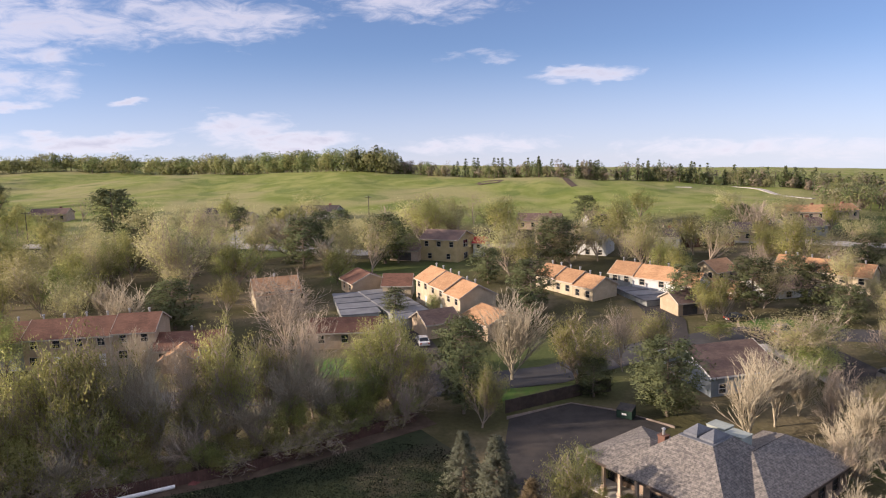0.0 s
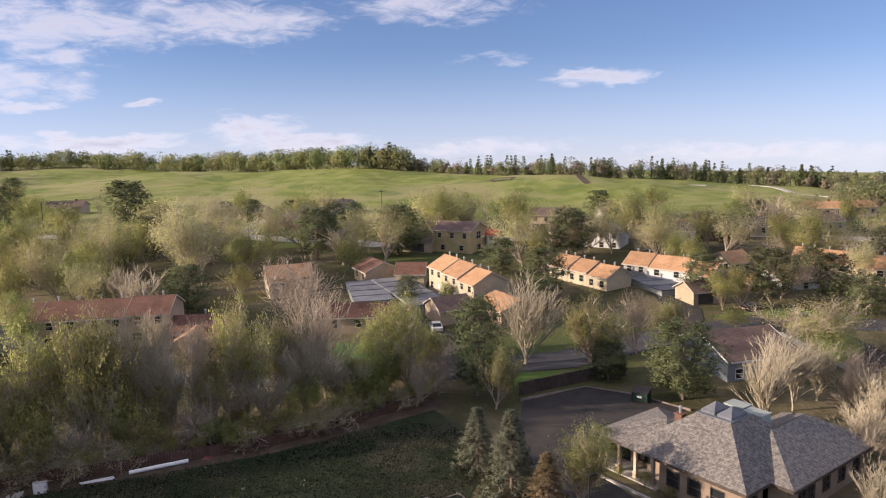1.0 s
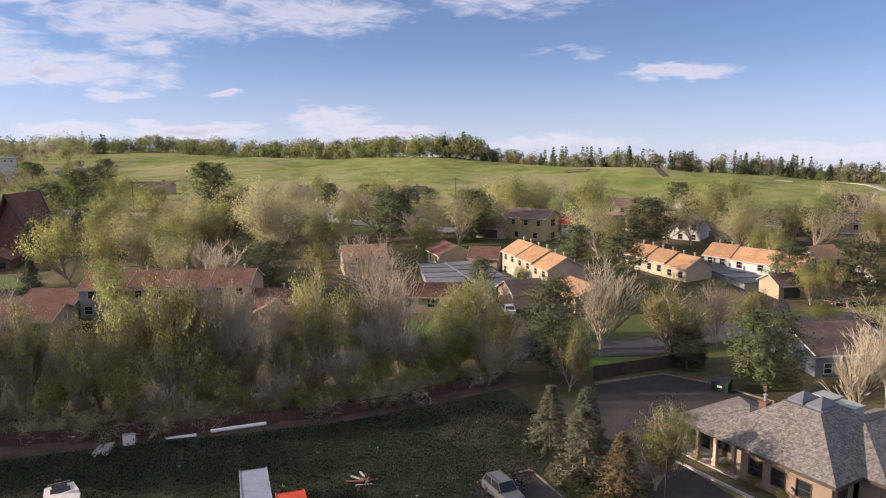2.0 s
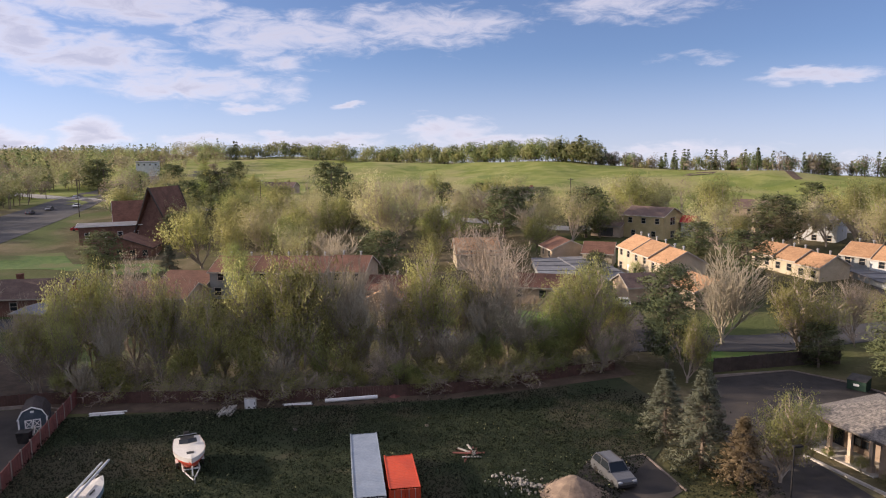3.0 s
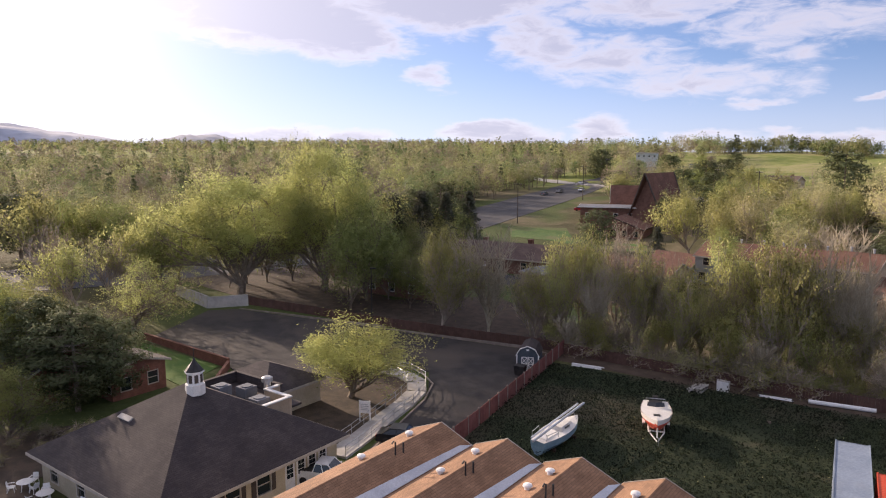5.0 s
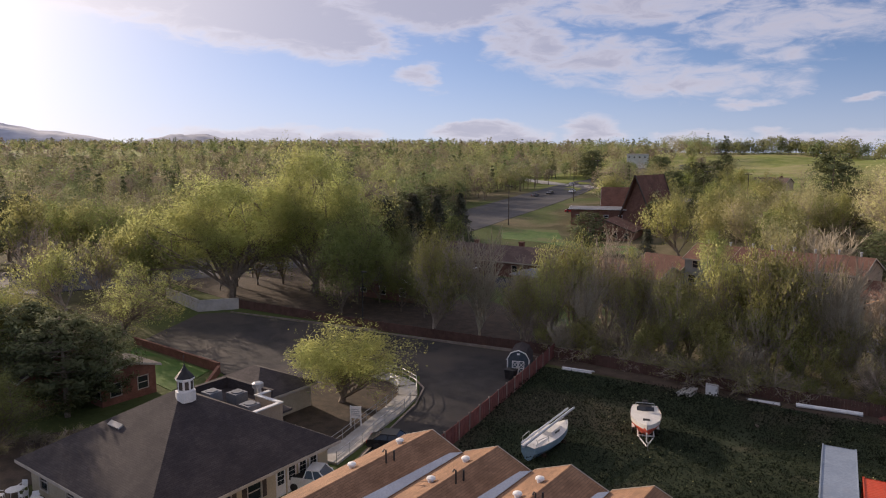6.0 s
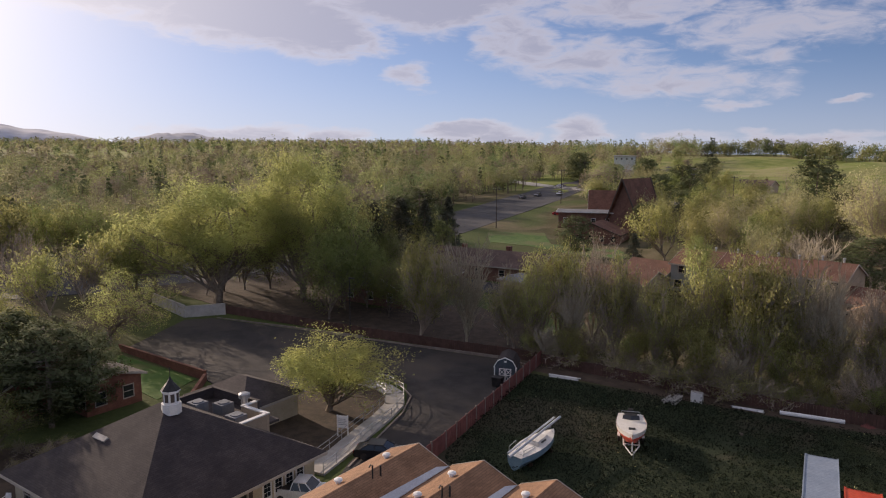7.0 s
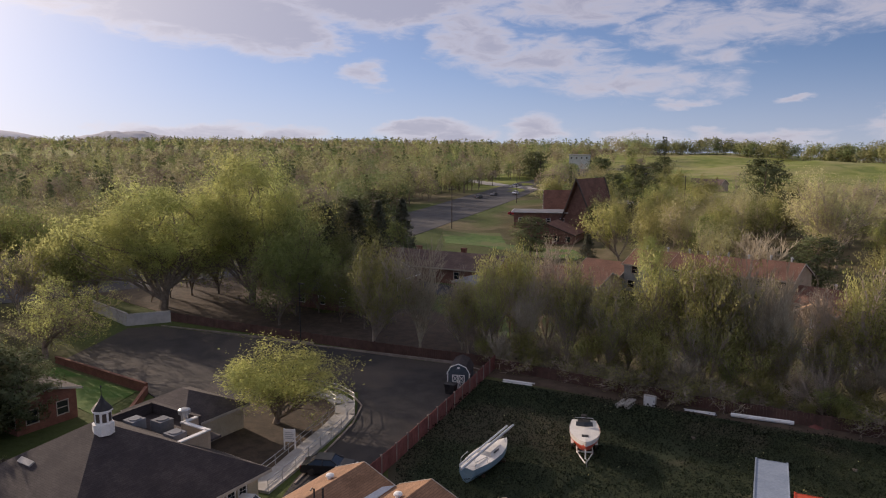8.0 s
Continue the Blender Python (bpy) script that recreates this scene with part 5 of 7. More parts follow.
WALLS = ((pose(9.4, -0.7, 0, 0, 0, 180), 8.7, [(0.9, 0.9, 1.3, 1.5), (3.2, 0.9, 1.3, 1.5), (5.6, 0.9, 1.3, 1.5)]), (pose(0.7, -0.9, 0, 0, 0, 270), 3.0, [(0.8, 0.2, 1.2, 2.1)]),
         (pose(-1.4, -4.6, 0, 0, 0, 270), 15.2, [(1.5, 0.9, 1.3, 1.4), (3.1, 0.9, 1.3, 1.4), (6.0, 0.9, 1.3, 1.4), (9.0, 0.9, 1.3, 1.4), (12.0, 0.9, 1.3, 1.4)]),
         (pose(16.9, -10.4, 0, 0, 0, 90), 7.2, [(1.5, 0.9, 1.3, 1.4), (4.2, 0.9, 1.3, 1.4)]), (pose(16.9, -3.2, 0, 0, 0, 180), 7.3, [(1.0, 0.1, 1.0, 2.2), (3.0, 0.8, 1.6, 1.5)]))
for wmx, ln, hl in WALLS:
    sh = Shape()
    holed_wall(sh, wmx, ln, 3.2, hl)
    part("wall", sh, M["brown_stucco"], office)
    for x_, z_, w_, h_ in hl:
        window(office, wmx, x_, z_, w_, h_, M["trim_dark"])
part("wall", Shape().box(-1.2, -4.6, 0, 0.5, -4.4, 3.2), M["brown_stucco"], office)
part("wall", Shape().box(7.2, -19.6, 0, 7.4, -12, 3.2).box(-1.2, -19.8, 0, 7.2, -19.6, 3.2), M["brown_stucco"], office)
part("floor_slab", Shape().box(9.4, -3.2, -0.3, 17.4, -0.2, 0.14), M["concrete"], office)
for px in (10.2, 12.3, 14.4, 16.9):
    part("porch_post", Shape().box(px - 0.16, -0.95, 0.14, px + 0.16, -0.63, 3.25).box(px - 0.24, -1.03, 0.14, px + 0.24, -0.55, 0.75), M["stucco"], office)
single("kerb", "pale concrete kerb along the office planting", "kerb", Shape().box(-1, 1.6, -0.3, 17.5, 1.85, 0.22), M["concrete"], BIG, kind="structure")

# ---- community hall with the cupola ----
SR = 24.6
HALL_WINDOWS = (2.2, 5.0, 7.7)
hall = house("community_hall", "low hall with a broad dark shingle roof and cream walls", -55.8, 6.6, SR, 16.0, 15.7, 3.2, 4.5, M["cream"], M["shingle_dark"], kind="hip", over=0.75, z=0.0, category="hall",
      holes={1: [("w", u_, 0.9, 1.2, 1.4) for u_ in HALL_WINDOWS] + [("p", 10.3 + 1.12 * i, 0.1, 1.0, 2.3) for i in range(4)], 0: ww(4, 16.0)})
for u in HALL_WINDOWS:
    for s in (-0.52, 1.27):
        sh_ = part("shutter", Shape().box(u + s, -0.04, 0.85, u + s + 0.42, 0.0, 2.35), M["trim_dark"], hall)
        sh_.matrix_local = pose(8.0, -7.85, 0, 0, 0, 90)
for i in range(4):
    f = Shape()
    for a in range(2):
        for b in range(3):
            f.box(0.2 + a * 0.32, -0.01, 1.0 + b * 0.38, 0.2 + a * 0.32 + 0.27, 0.055, 1.0 + b * 0.38 + 0.32)
    ob = part("glazing", f, M["glass"], hall)
    ob.matrix_local = pose(8.0, -7.85, 0, 0, 0, 90) @ Matrix.Translation((10.3 + 1.12 * i, 0, 0.1))
cup = thing("cupola", "white louvred cupola with a dark bell-shaped roof", "cupola", pose(-54.9, 6.9, 7.15, 0, 0, SR) @ Matrix.Diagonal((0.72, 0.72, 0.80, 1)))
part("base", Shape().lathe([(1.05, 0), (1.05, 1.0)], 8), M["trim_white"], cup)
part("drum", Shape().lathe([(0.86, 1.0), (0.86, 2.15)], 8), M["trim_white"], cup)
part("cornice", Shape().lathe([(1.02, 2.15), (1.02, 2.3)], 8), M["trim_white"], cup)
for k in range(8):
    part("louvre", Shape().box(-0.2, -0.83, 1.2, 0.2, -0.79, 2.0, pose(0, 0, 0, 0, 0, 45 * k + 22.5)), M["trim_dark"], cup)
part("dome", Shape().lathe([(1.02, 2.3), (0.72, 2.65), (0.42, 2.95), (0.16, 3.3), (0.04, 3.6)], 8), M["metal_dark"], cup)
part("finial", Shape().lathe([(0.03, 3.6), (0.03, 4.3), (0.10, 4.35), (0.02, 4.5)], 6), M["metal_dark"], cup)
part("skylight", Shape().box(-0.8, -0.22, 0, 0.8, 0.22, 0.14), M["concrete"], hall, "long pale skylight").matrix_local = pose(-2.5, -3.9, 5.55, 29.8, 0, 0)

annex = thing("plant_annex", "cream flat-roofed annex with a white-edged parapet and roof machinery", "annex", pose(-60.3, 12.1, 0, 0, 0, SR))
for x0, y0, x1, y1 in ((-4.7, -2.4, 4.7, -2.15), (-4.7, 2.15, 1.7, 2.4), (-4.7, -2.15, -4.45, 2.15), (4.45, -2.15, 4.7, 0.6), (1.7, 0.6, 4.7, 0.85), (1.45, 0.6, 1.7, 2.15)):
    part("wall", Shape().box(x0, y0, -0.3, x1, y1, 5.0), M["shingle_dark"] if x0 < -4 and y1 > 0 else M["tan_siding"], annex)
    part("parapet_cap", Shape().box(x0 - 0.06, y0 - 0.06, 5.0, x1 + 0.06, y1 + 0.06, 5.1), M["trim_white"] if x1 > 1.75 and y0 > -2.2 or x0 > 1.4 else M["shingle_dark"], annex)
part("roof_deck", Shape().box(-4.45, -2.15, 3.9, 4.45, 2.15, 4.1), M["shingle_dark"], annex)
for cx, cy in ((-2.6, -0.9), (-0.6, 0.3), (2.6, -0.9)):
    part("air_conditioner", Shape().box(cx - 0.65, cy - 0.65, 4.1, cx + 0.65, cy + 0.65, 5.0).lathe([(0.5, 5.0), (0.5, 5.08), (0.40, 5.08)], 12, Matrix.Translation((cx, cy, 0))), M["flat_roof"], annex, "grey roof air conditioner with a fan ring")
part("exhaust_stack", Shape().lathe([(0.3, 4.1), (0.3, 5.4), (0.5, 5.45), (0.5, 5.8), (0.3, 5.9)], 12, Matrix.Translation((0.9, 1.4, 0))), M["metal_grey"], annex, "round galvanised exhaust stack")
part("downpipe", Shape().tube(((4.78, -1.2, 0.1), (4.78, -1.2, 3.0), (4.78, 0.2, 3.4)), 0.06, 6), M["trim_white"], annex)
house("hall_wing", "low back wing with a dark hipped roof", -69.0, 16.0, SR, 8, 7, 2.8, 1.6, M["cream"], M["shingle_dark"], kind="hip", z=0.0, category="hall", holes={0: ww(2, 8)})

# ---- row of tan-roofed units just below ----
for i in range(10):
    px, py = -37.9 + 4.2 * i, 19.2 + 2.25 * i
    cx, cy = px + 0.41 * 7, py - 0.91 * 7
    un = house("terrace_unit", "terraced unit with a tan shingle gable roof", cx, cy, 114.3, 14.0, 4.72, 7.35, 0.95, M["tan_siding"], M["shingle_tan"], over=0.02, z=0.0, base=0.4, group="tan-roofed terrace", category="terrace",
          holes={1: [("w", 0.7, 4.4, 1.2, 1.3), ("w", 2.8, 4.4, 1.2, 1.3), ("w", 1.7, 1.0, 1.4, 1.3)], 3: [("w", 0.7, 4.4, 1.2, 1.3), ("w", 2.8, 4.4, 1.2, 1.3)]})
    v = Shape()
    for s in (-1, 1):
        pl = [(-7.0, s * 2.36, 7.50), (7.0, s * 2.36, 7.50), (7.0, s * 1.75, 7.76), (-7.0, s * 1.75, 7.76)]
        v.slab(pl if s < 0 else pl[::-1], 0.03)
    for k, s in enumerate((-1, 1)):
        vv = Shape()
        pl = [(-7.0, s * 2.36, 7.505), (7.0, s * 2.36, 7.505), (4.5, s * 1.55, 7.85), (-7.0, s * 1.05, 8.06)]
        vv.slab(pl if s > 0 else pl[::-1], 0.025)
        if s < 0:
            part("valley_flashing", Shape().slab([(-7.0, -2.36, 7.525), (7.0, -2.36, 7.525), (6.2, -2.0, 7.68), (-7.0, -1.45, 7.905)], 0.03), M["metal_pale"], un, "pale metal valley flashing")
    for vx, vy in ((4.6, 0.7), (0.5 + (i % 3), 0.9)):
        part("roof_vent", Shape().lathe([(0.17, 0), (0.17, 0.16), (0.27, 0.19), (0.24, 0.28), (0.06, 0.33)], 12, Matrix.Translation((vx, vy, 8.02 - 0.4 * vy + 0.4))), M["trim_white"], un, "round white roof vent")
    part("vent_pipe", Shape().tube(((2.5, -0.6, 7.9), (2.5, -0.6, 8.8)), 0.06, 6), M["metal_dark"], un)
    part("vent_pipe", Shape().tube(((1.9, -0.5, 7.9), (1.9, -0.5, 9.0), (1.75, -0.5, 9.1), (1.6, -0.5, 9.0)), 0.05, 6), M["metal_dark"], un)

# ---- fences and walls ----


def fence(name, label, pts, h, mat, spacing=2.4, post=0.12, post_mat=None, board=0.3):
    """A boarded fence along a line: posts, rails and panels that follow the land."""
    fe = thing(name, label, "fence", Matrix.Identity(4), kind="structure")
    for a, b in zip(pts, pts[1:]):
        a, b = Vector(a), Vector(b)
        n = max(1, round((b - a).length / spacing))
        for k in range(n):
            p, q = a.lerp(b, k / n), a.lerp(b, (k + 1) / n)
            d = (q - p).normalized()
            nrm = Vector((-d.y, d.x))
            zp, zq = ground(p.x, p.y), ground(q.x, q.y)
            part("post", Shape().box(-post / 2, -post / 2, -0.3, post / 2, post / 2, h + 0.12, pose(p.x, p.y, zp)), post_mat or mat, fe)
            m = max(1, round((q - p).length / board))
            sh = Shape()
            for j in range(m):
                u, w = p.lerp(q, (j + 0.04) / m), p.lerp(q, (j + 0.96) / m)
                z = zp + (zq - zp) * (j + 0.5) / m
                o = nrm * (0.03 if j % 2 else 0.045)
                top = h + rng.uniform(-0.03, 0.03)
                sh.add([(u.x + o.x, u.y + o.y, z + 0.03), (w.x + o.x, w.y + o.y, z + 0.03), (w.x + o.x, w.y + o.y, z + top), (u.x + o.x, u.y + o.y, z + top),
                        (u.x - o.x, u.y - o.y, z + 0.03), (w.x - o.x, w.y - o.y, z + 0.03), (w.x - o.x, w.y - o.y, z + top), (u.x - o.x, u.y - o.y, z + top)],
                       [(0, 1, 2, 3), (7, 6, 5, 4), (3, 2, 6, 7), (0, 3, 7, 4), (1, 5, 6, 2)])
            part("panel", sh, mat, fe)
    return fe


fence("fence", "faded red board fence with pale posts", ((-49.5, 25.2), (-52.4, 29.8), (-68.2, 53.2)), 1.7, M["fence_red"], 2.4, 0.14, M["kerb"])
fence("fence", "weathered brown board fence along the tree row", FENCE_LINE[:6], 1.35, M["fence_brown"], 2.6)
fence("fence", "dark board fence behind the car park", ((-2.5, 89.0), (7.5, 95.2), (12, 97)), 1.8, M["trim_dark"], 2.4)
for pts in (((-2.3, 87.2), (6.2, 92.6), (12.5, 90.2), (18.5, 85.6)), ((-12.1, 59.7), (-7.5, 63.3), (-3.3, 57.4)), ((-110, 22.6), (-89, 37.9), (-71, 50.6), (-67, 51.2)), ((-53.2, 20.6), (-61.9, 30.2), (-66.0, 33.4), (-70.5, 34.2), (-75, 32))):
    for a, b in zip(pts, pts[1:]):
        sh = Shape()
        a, b = Vector((*a, 0)), Vector((*b, 0))
        L_ = (b - a).length
        single("kerb", "weathered concrete kerb", "kerb", sh.box(0, -0.08, -0.3, L_, 0.08, 0.14), M["kerb"], pose(a.x, a.y, max(ground(a.x, a.y), ground(b.x, b.y)), 0, 0, math.degrees(math.atan2(b.y - a.y, b.x - a.x))), kind="structure")
for pts, mat, h, lab in ((((-125, 15.5), (-112.7, 18.3), (-111.6, 24.3)), "concrete", 1.7, "pale concrete garden wall"), (((-99, 7.6), (-82, 14.9), (-74.5, 11.5)), "brick", 0.8, "low red brick wall")):
    for a, b in zip(pts, pts[1:]):
        L_ = math.hypot(b[0] - a[0], b[1] - a[1])
        single("garden_wall", lab, "wall", Shape().box(0, -0.14, -0.4, L_, 0.14, h).box(0, -0.18, h, L_, 0.18, h + 0.08), M[mat], pose(a[0], a[1], ground(*a), 0, 0, math.degrees(math.atan2(b[1] - a[1], b[0] - a[0]))), kind="structure")

# ---- curved concrete ramp with steel rails ----
RAMP = [(-53.6, 17.6), (-56.2, 21.0), (-59.2, 24.6), (-61.9, 28.0), (-64.4, 30.6), (-67.2, 32.0), (-70.0, 31.9), (-72.4, 30.6)]
ramp_thing = thing("access_ramp", "curved pale concrete access ramp with steel handrails", "ramp", Matrix.Identity(4))
for k in range(len(RAMP) - 1):
    out = strip(RAMP[k:k + 2], 2.1)
    part("slab", Shape().slab([(x, y, 0.32) for x, y in out], 0.5), M["concrete"], ramp_thing)
for side in (-1, 1):
    line = strip(RAMP, 2.0)
    n = len(RAMP)
    edge = line[:n] if side < 0 else line[:n - 1:-1]
    for z in (0.85, 1.3):
        part("rail", Shape().tube([(x, y, z) for x, y in edge], 0.035, 6), M["metal_grey"], ramp_thing)
    for x, y in edge:
        part("rail_post", Shape().tube(((x, y, 0.2), (x, y, 1.3)), 0.03, 6), M["metal_grey"], ramp_thing)
    for (x, y), (x2, y2) in zip(edge, edge[1:]):
        part("rail_post", Shape().tube((((x + x2) / 2, (y + y2) / 2, 0.2), ((x + x2) / 2, (y + y2) / 2, 1.3)), 0.03, 6), M["metal_grey"], ramp_thing)

# ---- shed ----
shed = thing("garden_shed", "small blue-grey gambrel shed with white trim and crossed white doors", "shed", pose(-66.1, 46.4, 0, 0, 0, 47))
W2, D2_, HW = 1.25, 3.6, 1.9
G = [(-W2, 0), (W2, 0), (W2, HW), (W2 * 0.68, HW + 0.75), (0, HW + 1.1), (-W2 * 0.68, HW + 0.75), (-W2, HW)]
blue = surf("dark_blue_grey_boards", (0.060, 0.080, 0.100), (0.085, 0.108, 0.130), 1.0)
for y0, y1 in ((-D2_ / 2, -D2_ / 2 + 0.1), (D2_ / 2 - 0.1, D2_ / 2)):
    g = Shape()
    g.add([(x, y, z) for y in (y0, y1) for x, z in G], [tuple(range(6, -1, -1)), tuple(range(7, 14))] + [(i, (i + 1) % 7, (i + 1) % 7 + 7, i + 7) for i in range(7)])
    part("end_wall", g, blue, shed)
for s in (-1, 1):
    part("side_wall", Shape().box(s * W2 - 0.05, -D2_ / 2 + 0.1, 0, s * W2 + 0.05, D2_ / 2 - 0.1, HW), blue, shed)
    for (xa, za), (xb, zb) in (((W2 + 0.1, HW - 0.05), (W2 * 0.68, HW + 0.8)), ((W2 * 0.68, HW + 0.8), (0, HW + 1.16))):
        pl = [(s * xa, -D2_ / 2 - 0.12, za), (s * xa, D2_ / 2 + 0.12, za), (s * xb, D2_ / 2 + 0.12, zb), (s * xb, -D2_ / 2 - 0.12, zb)]
        part("roof", Shape().slab(pl if s > 0 else pl[::-1], 0.06), M["shingle_dark"], shed)
    for z0, z1 in ((0.1, 1.75),):
        part("door", Shape().box(min(0.02 * s, 0.72 * s), -D2_ / 2 - 0.06, 0.1, max(0.02 * s, 0.72 * s), -D2_ / 2 - 0.01, 1.75), blue, shed)
        tr = Shape()
        x0, x1 = (0.02, 0.72) if s > 0 else (-0.72, -0.02)
        yy0, yy1 = -D2_ / 2 - 0.10, -D2_ / 2 - 0.06
        tr.box(x0, yy0, 0.1, x0 + 0.09, yy1, 1.75).box(x1 - 0.09, yy0, 0.1, x1, yy1, 1.75).box(x0, yy0, 0.1, x1, yy1, 0.2).box(x0, yy0, 1.65, x1, yy1, 1.75).box(x0, yy0, 0.88, x1, yy1, 0.97)
        for za, zb in ((0.2, 0.88), (0.97, 1.65), ):
            tr.add([(x0, yy0, za), (x0 + 0.1, yy0, za), (x1, yy0, zb), (x1 - 0.1, yy0, zb)], [(0, 1, 2, 3)])
            tr.add([(x1, yy0 - 0.004, za), (x1 - 0.1, yy0 - 0.004, za), (x0, yy0 - 0.004, zb), (x0 + 0.1, yy0 - 0.004, zb)], [(3, 2, 1, 0)])
        part("door_trim", tr, M["trim_white"], shed)
    part("corner_trim", Shape().box(s * W2 - 0.07, -D2_ / 2 - 0.05, 0, s * W2 + 0.07, -D2_ / 2 - 0.005, HW), M["trim_white"], shed)
edge = [(x, -D2_ / 2 - 0.14, z + 0.02) for x, z in ((W2 + 0.1, HW - 0.08), (W2 * 0.70, HW + 0.76), (0, HW + 1.12), (-W2 * 0.70, HW + 0.76), (-W2 - 0.1, HW - 0.08))]
part("eave_trim", Shape().tube(edge, 0.07, 4), M["trim_white"], shed)
part("vent", Shape().box(-0.16, -D2_ / 2 - 0.05, HW + 0.55, 0.16, -D2_ / 2 - 0.005, HW + 0.75), M["trim_white"], shed)

# ---- containers ----


def container(label, m, L_, paint, frame_paint):
    """A corrugated steel container with corner posts, doors and locking bars; local +y is the far end."""
    c = thing("shipping_container", label, "container", m, "containers in the yard")
    w, h = 2.44, 2.6
    def corr(n, length):
        pts = []
        for i in range(n):
            a, s = length * i / n, length / n
            pts += [(a, 0), (a + s * 0.35, 0), (a + s * 0.5, 0.05), (a + s * 0.85, 0.05)]
        return pts + [(length, 0)]
    prof = corr(int(L_ / 0.28), L_ - 0.3)
    for s in (-1, 1):
        sh = Shape()
        vs = [(s * (w / 2 - 0.02 - d), -L_ / 2 + 0.15 + a, z) for z in (0.18, h - 0.12) for a, d in prof]
        k = len(prof)
        sh.add(vs, [(i, i + 1, i + 1 + k, i + k) if s > 0 else (i + k, i + 1 + k, i + 1, i) for i in range(k - 1)])
        part("side_panel", sh, paint, c)
        part("bottom_rail", Shape().box(s * w / 2 - 0.12 * (s > 0), -L_ / 2, 0.02, s * w / 2 + 0.12 * (s < 0), L_ / 2, 0.18), frame_paint, c)
        part("top_rail", Shape().box(s * w / 2 - 0.08 * (s > 0), -L_ / 2, h - 0.12, s * w / 2 + 0.08 * (s < 0), L_ / 2, h), frame_paint, c)
        for e in (-1, 1):
            part("corner_post", Shape().box(s * w / 2 - 0.14 * (s > 0), e * L_ / 2 - 0.15 * (e > 0), 0.02, s * w / 2 + 0.14 * (s < 0), e * L_ / 2 + 0.15 * (e < 0), h + 0.01), frame_paint, c)
    sh = Shape()
    vs = [(x, -L_ / 2 + 0.15 + a, h - 0.05 + d * 0.2) for x in (-w / 2 + 0.08, w / 2 - 0.08) for a, d in prof]
    k = len(prof)
    sh.add(vs, [(i, i + k, i + 1 + k, i + 1) for i in range(k - 1)])
    part("roof_panel", sh, paint, c)
    part("floor", Shape().box(-w / 2 + 0.1, -L_ / 2 + 0.1, 0.05, w / 2 - 0.1, L_ / 2 - 0.1, 0.15), frame_paint, c)
    part("end_panel", Shape().box(-w / 2 + 0.14, L_ / 2 - 0.06, 0.15, w / 2 - 0.14, L_ / 2 - 0.02, h - 0.05), paint, c)
    for s in (-1, 1):
        part("door", Shape().box(min(0.02 * s, s * (w / 2 - 0.15)), -L_ / 2 + 0.01, 0.18, max(0.02 * s, s * (w / 2 - 0.15)), -L_ / 2 + 0.07, h - 0.12), paint, c)
        for x in (0.3, 0.8):
            part("locking_bar", Shape().tube(((s * x, -L_ / 2 - 0.03, 0.15), (s * x, -L_ / 2 - 0.03, h - 0.1)), 0.025, 6), M["metal_grey"], c)
    return c


AX = math.degrees(math.atan2(11.5, -7.1)) - 90
grey_paint = surf("pale_blue_grey_paint", (0.20, 0.25, 0.32), (0.25, 0.30, 0.375), 0.5, 0.55, 0.1, 10, c=(0.22, 0.25, 0.29))
red_paint = surf("orange_red_paint", (0.52, 0.060, 0.025), (0.60, 0.085, 0.035), 0.5, 0.5, 0.1, 10, c=(0.42, 0.06, 0.03))
container("long pale blue-grey container standing in weeds", pose(-27.95, 47.55, 0, 0, 0, AX), 12.19, grey_paint, grey_paint)
container("short orange-red container beside a longer one", pose(-24.55, 47.2, 0, 0, 0, AX), 6.06, red_paint, red_paint)

# ---- boats ----


def hull(L_, B_, H_, deck_z, sheer=0.25, n=14, transom=0.8):
    """Stations of a boat's hull from stern (-x) to bow (+x)."""
    sh = Shape()
    rings = []
    for i in range(n + 1):
        u = i / n
        b = B_ / 2 * (transom + (1 - transom) * math.sin(min(u, 0.45) / 0.45 * math.pi / 2)) * (1 - max(0, (u - 0.45) / 0.55) ** 2.2) + 0.015
        top = deck_z + sheer * u ** 2
        keel = deck_z - H_ * (1 - max(0, (u - 0.7) / 0.3) ** 2 * 0.75)
        x = -L_ / 2 + L_ * u + (0.0)
        rings.append([(x, -b, top), (x, -b * 0.92, top - H_ * 0.45), (x, -b * 0.45, keel + H_ * 0.12), (x, 0, keel), (x, b * 0.45, keel + H_ * 0.12), (x, b * 0.92, top - H_ * 0.45), (x, b, top)])
    for r_ in rings:
        sh.v += r_
    m = 7
    for i in range(n):
        sh.f += [(i * m + j, (i + 1) * m + j, (i + 1) * m + j + 1, i * m + j + 1) for j in range(m - 1)]
    sh.f.append(tuple(range(m)))
    deck = Shape()
    for r_ in rings:
        deck.v += [(r_[0][0], r_[0][1] * 0.98, r_[0][2] + 0.01), (r_[0][0], 0, r_[0][2] + 0.07), (r_[6][0], r_[6][1] * 0.98, r_[6][2] + 0.01)]
    for i in range(n):
        deck.f += [(i * 3, i * 3 + 3, i * 3 + 4, i * 3 + 1), (i * 3 + 1, i * 3 + 4, i * 3 + 5, i * 3 + 2)]
    return sh, deck, rings


white_gel = surf("white_gelcoat", (0.70, 0.68, 0.64), (0.78, 0.76, 0.72), 1.0, 0.35, 0.03, 10)
red_gel = surf("red_hull_paint", (0.50, 0.07, 0.04), (0.56, 0.09, 0.05), 1.0, 0.4, 0.03, 10)
teal_gel = surf("pale_teal_hull_paint", (0.17, 0.27, 0.34), (0.22, 0.33, 0.40), 1.0, 0.4, 0.03, 10)


